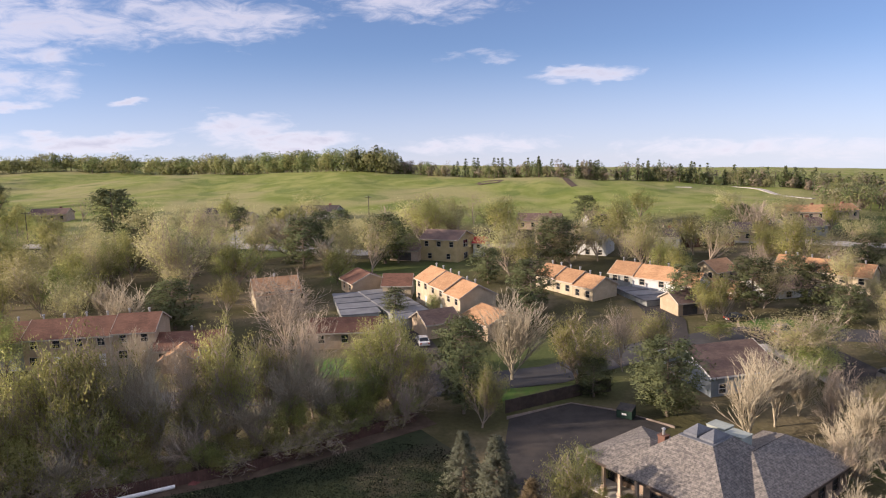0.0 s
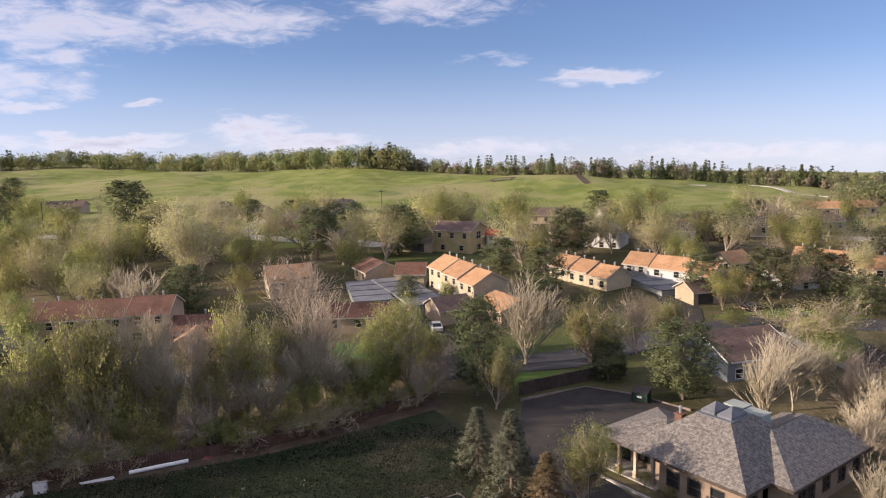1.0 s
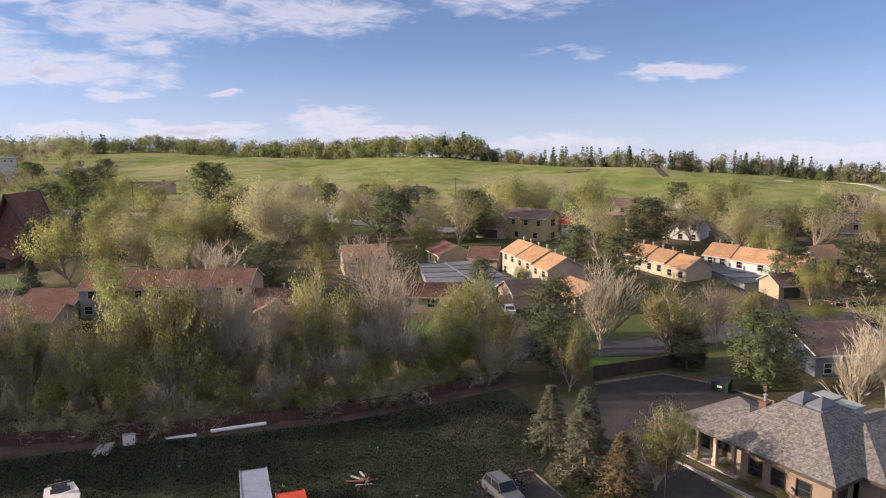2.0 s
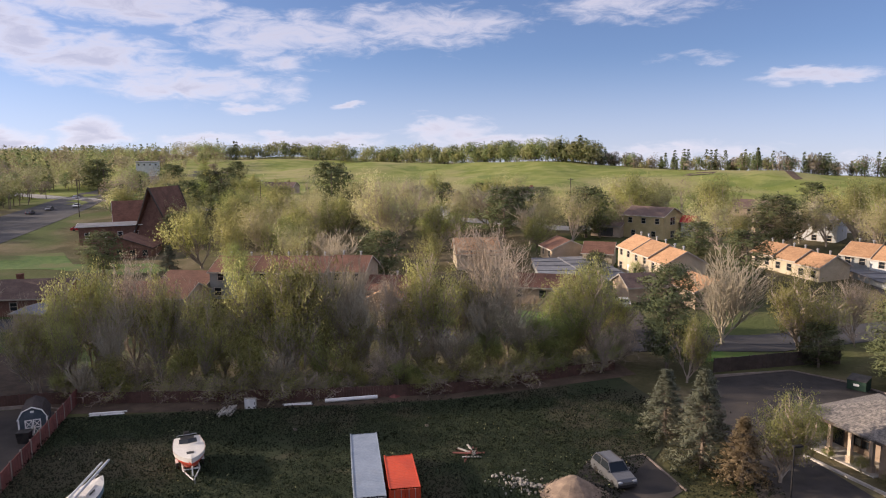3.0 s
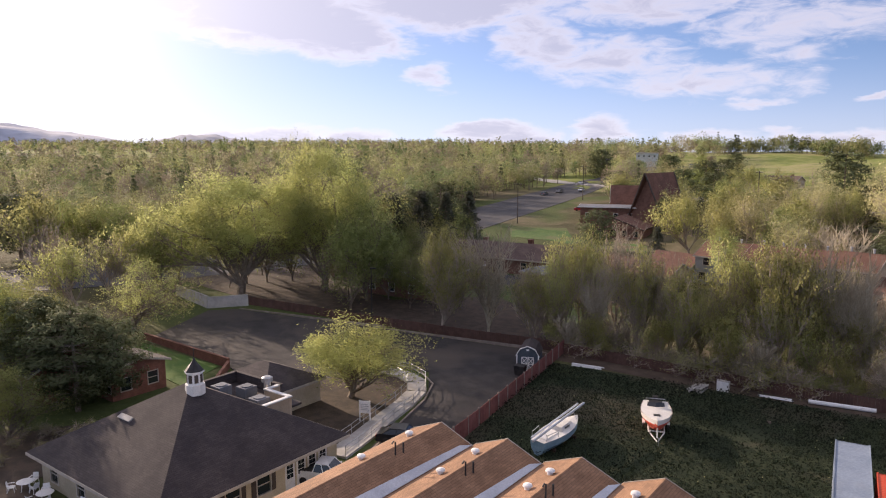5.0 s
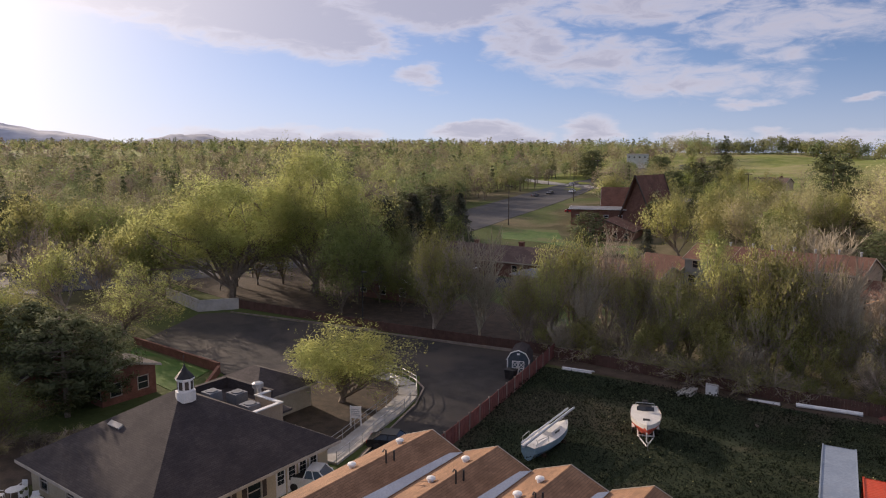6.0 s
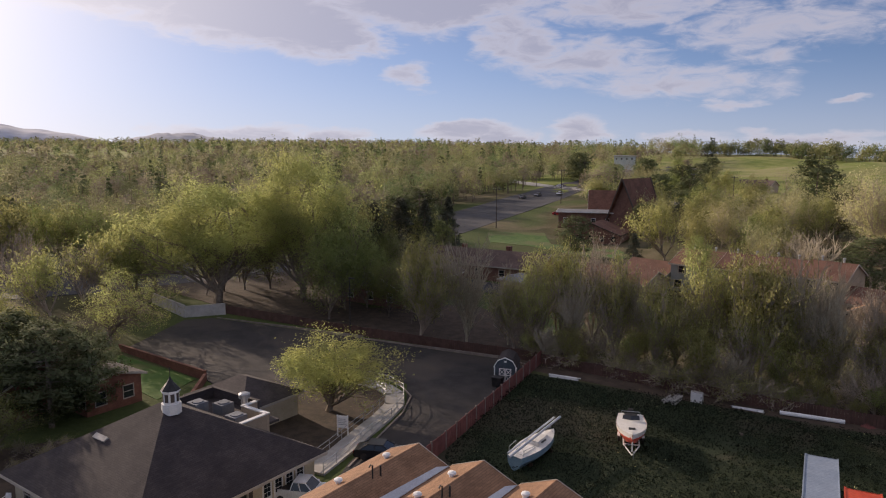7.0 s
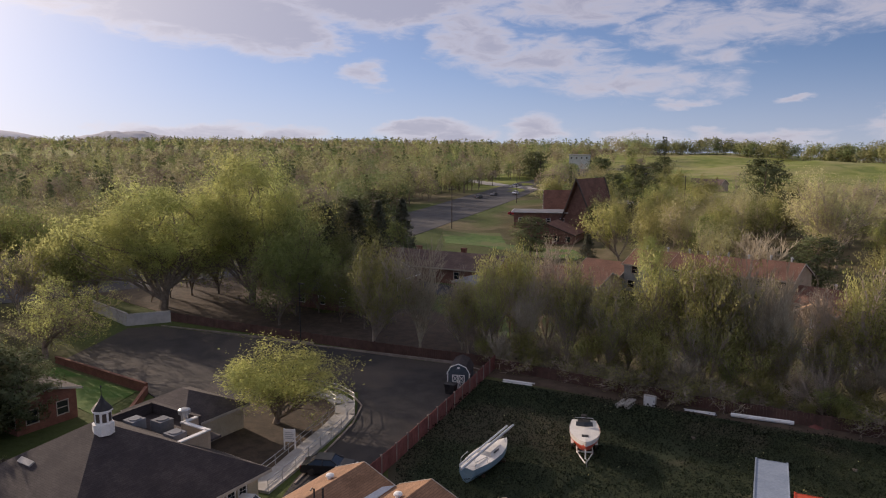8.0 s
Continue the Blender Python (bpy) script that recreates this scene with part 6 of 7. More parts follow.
def wheel(parent, x, y, r_, w, ang=0):
    wh = part("wheel", Shape().lathe([(r_ * 0.55, -w / 2), (r_ * 0.92, -w / 2), (r_, -w * 0.3), (r_, w * 0.3), (r_ * 0.92, w / 2), (r_ * 0.55, w / 2)], 14, pose(0, 0, 0, 90)), M["metal_dark"], parent)
    wh.matrix_local = pose(x, y, r_)
    part("rim", Shape().lathe([(r_ * 0.56, -w * 0.42), (r_ * 0.2, -w * 0.36), (r_ * 0.2, w * 0.36), (r_ * 0.56, w * 0.42)], 12, pose(0, 0, 0, 90)), M["metal_grey"], wh)


mb = thing("motorboat", "white and red motorboat on a road trailer, bow first", "boat", pose(-45.0, 45.5, 0, 0, 0, math.degrees(math.atan2(-3.2, 3.4))))
sh, dk, rings = hull(5.9, 2.75, 1.15, 1.75)
part("hull", sh, red_gel, mb)
part("deck", dk, white_gel, mb)
up = Shape()
for i, r_ in enumerate(rings):
    up.v += [(r_[0][0], r_[0][1] * 1.02, r_[0][2] + 0.03), (r_[1][0], r_[1][1] * 1.03, r_[1][2] + 0.12), (r_[5][0], r_[5][1] * 1.03, r_[5][2] + 0.12), (r_[6][0], r_[6][1] * 1.02, r_[6][2] + 0.03)]
for i in range(len(rings) - 1):
    up.f += [(i * 4, i * 4 + 4, i * 4 + 5, i * 4 + 1), (i * 4 + 3, i * 4 + 2, i * 4 + 6, i * 4 + 7)]
part("topside", up, white_gel, mb)
part("windscreen", Shape().add([(-1.2, -0.8, 1.85), (-0.9, 0, 1.9), (-1.2, 0.8, 1.85), (-1.4, -0.75, 2.2), (-1.15, 0, 2.25), (-1.4, 0.75, 2.2)], [(0, 1, 4, 3), (1, 2, 5, 4)]), M["glass"], mb)
part("cockpit", Shape().box(-2.6, -0.6, 1.82, -1.5, 0.6, 1.95), M["metal_dark"], mb, "dark open cockpit")
part("hatch", Shape().box(1.1, -0.3, 1.9, 1.6, 0.3, 1.98), M["metal_dark"], mb)
part("rail", Shape().tube([(-2.6, -0.9, 1.85), (-2.5, -0.85, 2.15), (-2.5, 0.85, 2.15), (-2.6, 0.9, 1.85)], 0.03, 6), M["metal_grey"], mb)
part("engine", Shape().box(-3.3, -0.25, 1.2, -2.95, 0.25, 2.2), M["metal_dark"], mb, "dark outboard engine")
trl = thing("boat_trailer", "white boat trailer with a long drawbar", "trailer", pose(-45.0, 45.5, 0, 0, 0, math.degrees(math.atan2(-3.2, 3.4))))
for s in (-1, 1):
    part("beam", Shape().box(-2.6, s * 0.7 - 0.05, 0.45, 1.6, s * 0.7 + 0.05, 0.57), M["trim_white"], trl)
    part("arm", Shape().tube([(1.6, s * 0.7, 0.5), (3.9, 0, 0.5)], 0.06, 6), M["trim_white"], trl)
    part("bunk", Shape().box(-2.4, s * 0.55 - 0.08, 0.57, 1.4, s * 0.55 + 0.08, 0.75), M["fence_brown"], trl)
    part("mudguard", Shape().box(-0.75, s * 1.1 - 0.13, 0.7, 0.25, s * 1.1 + 0.13, 0.75), M["trim_white"], trl)
    wheel(trl, -0.25, s * 1.1, 0.31, 0.2)
part("axle", Shape().tube([(-0.25, -1.1, 0.32), (-0.25, 1.1, 0.32)], 0.05, 6), M["metal_dark"], trl)
part("crossbeam", Shape().box(1.4, -0.75, 0.45, 1.55, 0.75, 0.56), M["trim_white"], trl)
part("winch_post", Shape().box(2.9, -0.06, 0.5, 3.02, 0.06, 1.35), M["trim_white"], trl)
part("jockey_wheel", Shape().tube([(3.7, 0.1, 0.05), (3.7, 0.1, 0.8)], 0.05, 6), M["metal_grey"], trl)

sb = thing("sailboat", "white and pale teal sailboat with its mast lowered along the deck", "boat", pose(-47.0, 35.8, 0, 0, 0, math.degrees(math.atan2(6.5, -2.7))))
sh, dk, rings = hull(7.0, 2.4, 1.25, 1.35, 0.2, transom=0.55)
part("hull", sh, teal_gel, sb)
part("deck", dk, white_gel, sb)
cab = Shape()
cab.add([(-0.6, -0.7, 1.35), (1.9, -0.5, 1.42), (1.9, 0.5, 1.42), (-0.6, 0.7, 1.35), (-0.5, -0.6, 1.8), (1.5, -0.38, 1.72), (1.5, 0.38, 1.72), (-0.5, 0.6, 1.8)], [(4, 5, 6, 7), (0, 1, 5, 4), (1, 2, 6, 5), (2, 3, 7, 6), (3, 0, 4, 7)])
part("cabin", cab, white_gel, sb)
part("cockpit", Shape().box(-2.9, -0.5, 1.37, -0.8, 0.5, 1.46), M["trim_white"], sb)
part("mast", Shape().tube([(-5.0, -0.45, 2.0), (4.7, 0.0, 2.35)], 0.11, 8), M["metal_pale"], sb, "long pale aluminium mast lying fore and aft")
part("boom", Shape().tube([(-4.4, 0.05, 2.0), (4.3, 0.42, 2.3)], 0.09, 8), M["metal_pale"], sb)
for x in (2.6, -2.6):
    part("crutch", Shape().tube([(x, -0.5, 1.4), (x, -0.1, 2.1), (x, 0.5, 1.4)], 0.03, 6), M["metal_grey"], sb)
for s in (-1, 1):
    part("rail", Shape().tube([(-3.2, s * 0.7, 1.4), (-3.1, s * 0.75, 1.95), (-1.7, s * 0.95, 1.95), (-1.6, s * 0.95, 1.4)], 0.03, 6), M["metal_grey"], sb)
    part("porthole", Shape().box(0.1, s * 0.62 - 0.03, 1.5, 0.9, s * 0.62 + 0.03, 1.64), M["glass"], sb)
part("keel", Shape().box(-0.9, -0.06, 0.0, 0.6, 0.06, 0.3), M["metal_dark"], sb)
for x in (-1.8, 1.8):
    part("cradle", Shape().box(x - 0.1, -0.8, 0.0, x + 0.1, 0.8, 0.35), M["fence_brown"], sb)

# ---- vehicles ----


def paint(name, c):
    return surf(name, c, tuple(min(1, v * 1.1) for v in c), 1.0, 0.3, 0.0, 8, metal=0.3, spec=0.5, vary=0.02)


PAINT = {k: paint(k + "_car_paint", c) for k, c in (("silver", (0.13, 0.135, 0.145)), ("white", (0.72, 0.72, 0.72)), ("black", (0.02, 0.02, 0.023)), ("red", (0.35, 0.02, 0.02)), ("blue", (0.05, 0.08, 0.16)), ("grey", (0.14, 0.14, 0.15)))}


def car(x, y, rot, color, label, kind="sedan", z=None):
    """A car with body, glasshouse, wheels and lamps; +x is forward."""
    c = thing("car" if kind != "pickup" else "pickup_truck", label, "car", pose(x, y, (ground(x, y) if z is None else z) + 0.07, 0, 0, rot))
    L_, W_, H_, hood = {"sedan": (4.6, 1.8, 1.45, 0.95), "suv": (4.6, 1.85, 1.72, 1.08), "pickup": (5.2, 1.9, 1.75, 1.1)}[kind]
    prof = [(-L_ / 2, 0.35), (-L_ / 2 + 0.04, hood - 0.1), (-L_ / 2 + 0.3, hood), (L_ / 2 - 1.1, hood), (L_ / 2 - 0.25, hood - 0.16), (L_ / 2, hood - 0.35), (L_ / 2, 0.35), (L_ / 2 - 0.2, 0.25), (-L_ / 2 + 0.2, 0.25)]
    n = len(prof)
    b = Shape()
    b.add([(px, s * W_ / 2 * (0.96 if pz > 0.8 else 1), pz) for s in (-1, 1) for px, pz in prof], [tuple(range(n)), tuple(range(2 * n - 1, n - 1, -1))] + [(i, i + n, (i + 1) % n + n, (i + 1) % n) for i in range(n)])
    part("body", b, PAINT[color], c)
    f0, f1, r1, r0 = {"sedan": (1.05, 0.35, -1.05, -1.75), "suv": (1.0, 0.35, -1.75, -2.15), "pickup": (1.05, 0.45, -0.55, -0.75)}[kind]
    g = Shape()
    w0, w1 = W_ / 2 * 0.93, W_ / 2 * 0.76
    g.add([(f0, -w0, hood), (r0, -w0, hood), (r0, w0, hood), (f0, w0, hood), (f1, -w1, H_ - 0.06), (r1, -w1, H_ - 0.06), (r1, w1, H_ - 0.06), (f1, w1, H_ - 0.06)],
          [(0, 4, 5, 1), (1, 5, 6, 2), (2, 6, 7, 3), (3, 7, 4, 0)])
    part("glasshouse", g, M["glass"], c)
    part("roof", Shape().box(r1 - 0.03, -w1 - 0.02, H_ - 0.07, f1 + 0.03, w1 + 0.02, H_), PAINT[color], c)
    for s in (-1, 1):
        for xa, xb in ((f0, f1), (r0, r1), ((f0 + r0) / 2 - 0.05, (f1 + r1) / 2 - 0.05)):
            part("pillar", Shape().tube(((xa, s * w0, hood), (xb, s * (w1 + 0.01), H_ - 0.05)), 0.045, 4), PAINT[color], c)
        part("headlight", Shape().box(L_ / 2 - 0.08, s * W_ * 0.36 - 0.18, hood - 0.42, L_ / 2 + 0.02, s * W_ * 0.36 + 0.18, hood - 0.26), M["metal_pale"], c)
        part("tail_light", Shape().box(-L_ / 2 - 0.02, s * W_ * 0.38 - 0.15, hood - 0.35, -L_ / 2 + 0.05, s * W_ * 0.38 + 0.15, hood - 0.15), red_gel, c)
        part("mirror", Shape().box(f0 - 0.25, s * (W_ / 2 + 0.08) - 0.08, hood, f0 - 0.1, s * (W_ / 2 + 0.08) + 0.08, hood + 0.14), PAINT[color], c)
        for wx in (L_ * 0.30, -L_ * 0.29):
            wheel(c, wx, s * (W_ / 2 - 0.1), 0.33, 0.22)
    part("bumper", Shape().box(L_ / 2 - 0.05, -W_ * 0.46, 0.3, L_ / 2 + 0.05, W_ * 0.46, 0.52), M["metal_dark"], c)
    part("number_plate", Shape().box(-L_ / 2 - 0.03, -0.2, 0.5, -L_ / 2, 0.2, 0.62), M["trim_white"], c)
    if kind == "suv":
        for s in (-1, 1):
            part("roof_rail", Shape().tube(((-1.6, s * w1 * 0.92, H_ + 0.05), (0.2, s * w1 * 0.92, H_ + 0.05)), 0.03, 6), M["metal_dark"], c)
    if kind == "pickup":
        part("bed", Shape().box(-L_ / 2 + 0.1, -W_ * 0.42, hood - 0.02, -0.8, W_ * 0.42, hood + 0.02), M["metal_dark"], c)
    return c


car(-9.3, 57.4, -50, "silver", "silver estate car with a dark roof rack in a parking bay", "suv")
car(-17.6, 115.8, 108, "white", "white saloon parked along the garage drive")
car(-53.6, 23.9, 50, "black", "black car parked beside the ramp")
car(-49.7, 15.4, 50, "white", "old white pickup with a dark load bed", "pickup")
for x, y, rot, col in ((-232, 172, 123, "silver"), (-235, 182, 303, "grey"), (-261, 215, 123, "white"), (-233, 192, 303, "white"), (-268, 240, 303, "grey"), (-188, 110, 123, "grey")):
    car(x, y, rot, col, f"{col} car driving along the wide road")
car(-181, 149, 46, "red", "red car parked outside the church hall")
car(-150, 236, 60, "blue", "blue car parked by hillside houses", "suv")
car(-178, 212, 10, "white", "white car parked by the hillside street")
car(38, 130, 20, "black", "dark car parked near the pines")
car(44, 122.5, 5, "silver", "silver car parked on the street", "suv")
car(60, 108, 20, "blue", "dark blue car on the street")
car(51.3, 101.5, -74, "silver", "silver estate car parked by the kerb", "suv")

# ---- poles, sign, bins, loose things in the yard ----


def street_pole(x, y, h, label, arms=True):
    p = thing("utility_pole" if arms else "lamp_post", label, "pole", pose(x, y, ground(x, y), 0, 0, 35))
    part("pole", Shape().tube(((0, 0, -0.3), (0, 0, h)), (0.16 if arms else 0.09, 0.11 if arms else 0.06), 8), M["trim_dark"] if arms else M["metal_dark"], p)
    if arms:
        part("crossarm", Shape().box(-1.2, -0.06, h - 0.7, 1.2, 0.06, h - 0.55), M["trim_dark"], p)
        for k in (-1.0, -0.4, 0.4, 1.0):
            part("insulator", Shape().tube(((k, 0, h - 0.55), (k, 0, h - 0.32)), 0.05, 6), M["metal_grey"], p)
    else:
        part("lamp_head", Shape().box(-0.1, -0.15, h - 0.05, 0.75, 0.15, h + 0.1), M["metal_dark"], p)


street_pole(-90.0, 36.4, 8.6, "tall dark parking lot lamp post", False)
street_pole(4.6, 59.4, 4.4, "grey lamp post beside shrubs", False)
for x, y, h in ((-208, 172, 13), (-171, 117, 12), (-171.5, 200.7, 10), (-189, 222, 10), (-160, 208, 11), (-255, 225, 12), (-88, 203, 9), (-60, 262, 9)):
    street_pole(x, y, h, "wooden utility pole with a crossarm")
sg = thing("notice_board", "white notice board on posts by the ramp", "sign", pose(-59.5, 22.7, 0.1, 0, 0, 50))
part("panel", Shape().box(-0.55, -0.03, 0.9, 0.55, 0.03, 2.1), M["trim_white"], sg)
for s in (-0.5, 0.5):
    part("post", Shape().box(s - 0.05, -0.05, -0.2, s + 0.05, 0.05, 2.15), M["trim_white"], sg)
for k in range(4):
    part("text_bar", Shape().box(-0.4, -0.045, 1.2 + 0.18 * k, 0.4 - 0.1 * (k % 2), -0.03, 1.27 + 0.18 * k), M["metal_grey"], sg)
bx = thing("utility_box", "white utility cabinet beside the lane", "cabinet", pose(-26.7, 89.4, ground(-26.7, 89.4), 0, 0, 20))
part("body", Shape().box(-0.7, -0.5, 0, 0.7, 0.5, 1.6), M["trim_white"], bx)
part("lid", Shape().box(-0.75, -0.55, 1.6, 0.75, 0.55, 1.68), M["metal_grey"], bx)
part("door", Shape().box(-0.6, -0.53, 0.15, 0.6, -0.5, 1.5), M["trim_white"], bx)
dm = thing("dumpster", "dark green dumpster with a sloping lid", "dumpster", pose(13.0, 88.6, ground(13, 88.6), 0, 0, -25))
part("body", Shape().add([(-1, -0.8, 0.1), (1, -0.8, 0.1), (1, 0.8, 0.1), (-1, 0.8, 0.1), (-1, -0.95, 1.2), (1, -0.95, 1.2), (1, 0.8, 1.5), (-1, 0.8, 1.5)], [(3, 2, 1, 0), (4, 5, 6, 7), (0, 1, 5, 4), (1, 2, 6, 5), (2, 3, 7, 6), (3, 0, 4, 7)]), surf("dark_green_steel", (0.015, 0.04, 0.03), (0.025, 0.055, 0.04), 1.0), dm)
part("lid", Shape().slab([(-1.03, -1.0, 1.26), (1.03, -1.0, 1.26), (1.03, 0.84, 1.57), (-1.03, 0.84, 1.57)], 0.05), M["metal_dark"], dm)
part("label", Shape().box(-0.3, -0.93, 0.6, 0.3, -0.88, 0.85), M["trim_white"], dm)
bin_ = thing("rubbish_bin", "dark wheeled rubbish bin by the fence", "bin", pose(-64.0, 43.6, 0.06, 0, 0, 30))
part("body", Shape().add([(-0.5, -0.4, 0), (0.5, -0.4, 0), (0.5, 0.4, 0), (-0.5, 0.4, 0), (-0.6, -0.5, 1.1), (0.6, -0.5, 1.1), (0.6, 0.5, 1.1), (-0.6, 0.5, 1.1)], [(3, 2, 1, 0), (4, 5, 6, 7), (0, 1, 5, 4), (1, 2, 6, 5), (2, 3, 7, 6), (3, 0, 4, 7)]), M["metal_dark"], bin_)
part("lid", Shape().box(-0.63, -0.53, 1.1, 0.63, 0.53, 1.17), M["metal_dark"], bin_)


def pipe_pile(x, y, rot, n, L_, r_, label, mat, name="pipe"):
    for i in range(n):
        a = rng.uniform(-4, 4)
        lay = 0 if i < (n + 1) // 2 + 1 else 1
        k = i if lay == 0 else i - (n + 1) // 2 - 0.5
        single(name, label, "pipe", Shape().tube([(-L_ / 2, 0, 0), (L_ / 2, 0, 0)], r_, 8), mat, pose(x, y, ground(x, y) + 0.06 + r_ + lay * 1.75 * r_, 0, 0, rot + a) @ Matrix.Translation((rng.uniform(-0.3, 0.3), (k - n / 4) * 2.3 * r_, 0)), label[:24])


RP = math.degrees(math.atan2(3.5, 4.5))
pipe_pile(-40.0, 65.6, RP, 1, 5.9, 0.22, "long white plastic pipe lying on bare soil", M["trim_white"])
pipe_pile(-45.0, 62.0, RP - 8, 3, 3.2, 0.08, "thin white pipe lying by the fence", M["trim_white"])
pipe_pile(-50.6, 57.3, 110, 9, 2.2, 0.12, "pale cut pipe in a stack", M["concrete"])
pipe_pile(-62.2, 52.0, 30, 7, 3.4, 0.08, "white plastic pipe in a loose heap", M["trim_white"])
# flat white panel built as a thin box, its dark mark a small block
cb = thing("white_panel", "flat white panel with a dark mark among weeds", "cabinet", pose(-49.2, 59.6, 0.05, 0, 0, 25))
part("body", Shape().box(-0.65, -0.5, 0, 0.65, -0.1, 1.2), M["concrete"], cb)
part("door", Shape().box(-0.6, -0.54, 0.06, 0.6, -0.5, 1.14), M["trim_white"], cb)
part("latch", Shape().box(0.45, -0.58, 0.55, 0.52, -0.54, 0.8), M["metal_dark"], cb)
for i in range(10):
    single("timber", "weathered timber offcut in a rubble heap", "timber", Shape().box(-0.9, -0.08, 0, 0.9, 0.08, 0.1), M["fence_red"] if i % 3 else M["concrete"], pose(-22.2 + rng.uniform(-1.1, 1.1), 57.2 + rng.uniform(-1, 1), 0.06 + 0.1 * (i % 4), rng.uniform(-8, 8), rng.uniform(-8, 8), rng.uniform(0, 180)), "timber heap")
single("tarpaulin", "crumpled dull red tarpaulin by the fence", "tarpaulin", Shape().add([(math.cos(a) * r_ * (1 + 0.3 * math.sin(5 * a)), math.sin(a) * r_ * 0.7, 0.45 - 0.4 * r_ + 0.12 * math.sin(7 * a + r_ * 5)) for r_ in (0.05, 0.45, 0.8, 1.1) for a in [k * 0.5236 for k in range(12)]],
       [(i * 12 + j, i * 12 + (j + 1) % 12, (i + 1) * 12 + (j + 1) % 12, (i + 1) * 12 + j) for i in range(3) for j in range(12)]), M["fence_red"], pose(-36.0, 68.4, 0.1) @ Matrix.Scale(0.7, 4))


def heap(name, label, x, y, r_, h, mat, seed):
    sh = Shape()
    n, m = 10, 24
    vs = [(0, 0, h)]
    for i in range(1, n + 1):
        for j in range(m):
            a = 2 * math.pi * j / m
            k = i / n
            rr = r_ * k * (1 + 0.18 * noise.noise((math.cos(a) * 1.5, math.sin(a) * 1.5, seed)))
            vs.append((math.cos(a) * rr, math.sin(a) * rr, h * (0.5 + 0.5 * math.cos(math.pi * k)) + 0.10 * noise.noise((math.cos(a) * k * 4, math.sin(a) * k * 4, seed + 3)) * (1 - k) - 0.06 * (k > 0.95)))
    fs = [(0, 1 + j, 1 + (j + 1) % m) for j in range(m)] + [(1 + i * m + j, 1 + (i + 1) * m + j, 1 + (i + 1) * m + (j + 1) % m, 1 + i * m + (j + 1) % m) for i in range(n - 1) for j in range(m)]
    sh.add(vs, fs)
    return single(name, label, name.replace("_", " "), sh, mat, pose(x, y, 0.05))


heap("gravel_mound", "conical heap of tan gravel", -11.9, 53.4, 3.0, 1.5, surf("tan_gravel", (0.20, 0.15, 0.115), (0.29, 0.22, 0.165), 2.0, 0.95, 0.6, 8), 2)
stones = Shape()
for _ in range(120):
    a, d = rng.uniform(0, 6.283), abs(rng.gauss(0, 0.9))
    s = rng.uniform(0.06, 0.2)
    stones.lathe([(s * 0.7, -s * 0.5), (s, 0), (s * 0.6, s * 0.6)], 5, pose(math.cos(a) * d * 1.7, math.sin(a) * d, 0.05 + max(0, 0.35 - d * 0.2) * rng.random(), rng.uniform(0, 180), rng.uniform(0, 180), 0))
single("rubble", "spread of pale broken rubble in the weeds", "rubble", stones, M["concrete"], pose(-16.2, 53.4, 0.08), kind="stuff")
for x, y in ((-29, 62), (-41, 56)):
    single("block", "small grey stone block lying in the weeds", "block", Shape().box(-0.16, -0.12, 0, 0.16, 0.12, 0.2), M["kerb"], pose(x, y, 0.05, 5, 8, rng.uniform(0, 180)))

# ---- patio beside the hall ----


def patio_table(x, y):
    tb = thing("patio_table", "round white plastic patio table", "table", pose(x, y, ground(x, y)), "patio furniture")
    part("tabletop", Shape().lathe([(0.60, 0.70), (0.62, 0.72), (0.60, 0.74)], 16), M["trim_white"], tb)
    for k in range(4):
        a = radians(45 + 90 * k)
        part("leg", Shape().tube(((0.42 * math.cos(a), 0.42 * math.sin(a), 0), (0.30 * math.cos(a), 0.30 * math.sin(a), 0.70)), 0.03, 6), M["trim_white"], tb)


def patio_chair(x, y, rot):
    c = thing("patio_chair", "white moulded plastic patio chair", "chair", pose(x, y, ground(x, y), 0, 0, rot), "patio furniture")
    part("seat", Shape().box(-0.24, -0.24, 0.41, 0.24, 0.24, 0.45), M["trim_white"], c)
    part("backrest", Shape().slab([(-0.24, 0.22, 0.45), (0.24, 0.22, 0.45), (0.22, 0.32, 0.88), (-0.22, 0.32, 0.88)], 0.03), M["trim_white"], c)
    for sx in (-1, 1):
        part("armrest", Shape().box(sx * 0.27 - 0.03, -0.2, 0.62, sx * 0.27 + 0.03, 0.26, 0.65), M["trim_white"], c)
        for sy in (-1, 1):
            part("leg", Shape().tube(((sx * 0.26, sy * 0.25, 0), (sx * 0.22, sy * 0.21, 0.42)), 0.025, 6), M["trim_white"], c)


for tx, ty in ((-53.2, -2.3), (-56.3, -3.7), (-58.9, -5.0)):
    patio_table(tx, ty)
    for k in range(3):
        a = radians(rng.uniform(0, 60) + 120 * k)
        patio_chair(tx + 0.95 * math.cos(a), ty + 0.95 * math.sin(a), math.degrees(a) - 90)

# ---- weeds over the yard ----
YARD = [(-66.0, 48.8), (-51.3, 29.2), (-44, 24.6), (-24, 34.6), (-10.5, 46.4), (-8.4, 52), (-6.6, 66), (-8.6, 78), (-13.4, 82.8), (-30, 69.0), (-47, 59.6)]


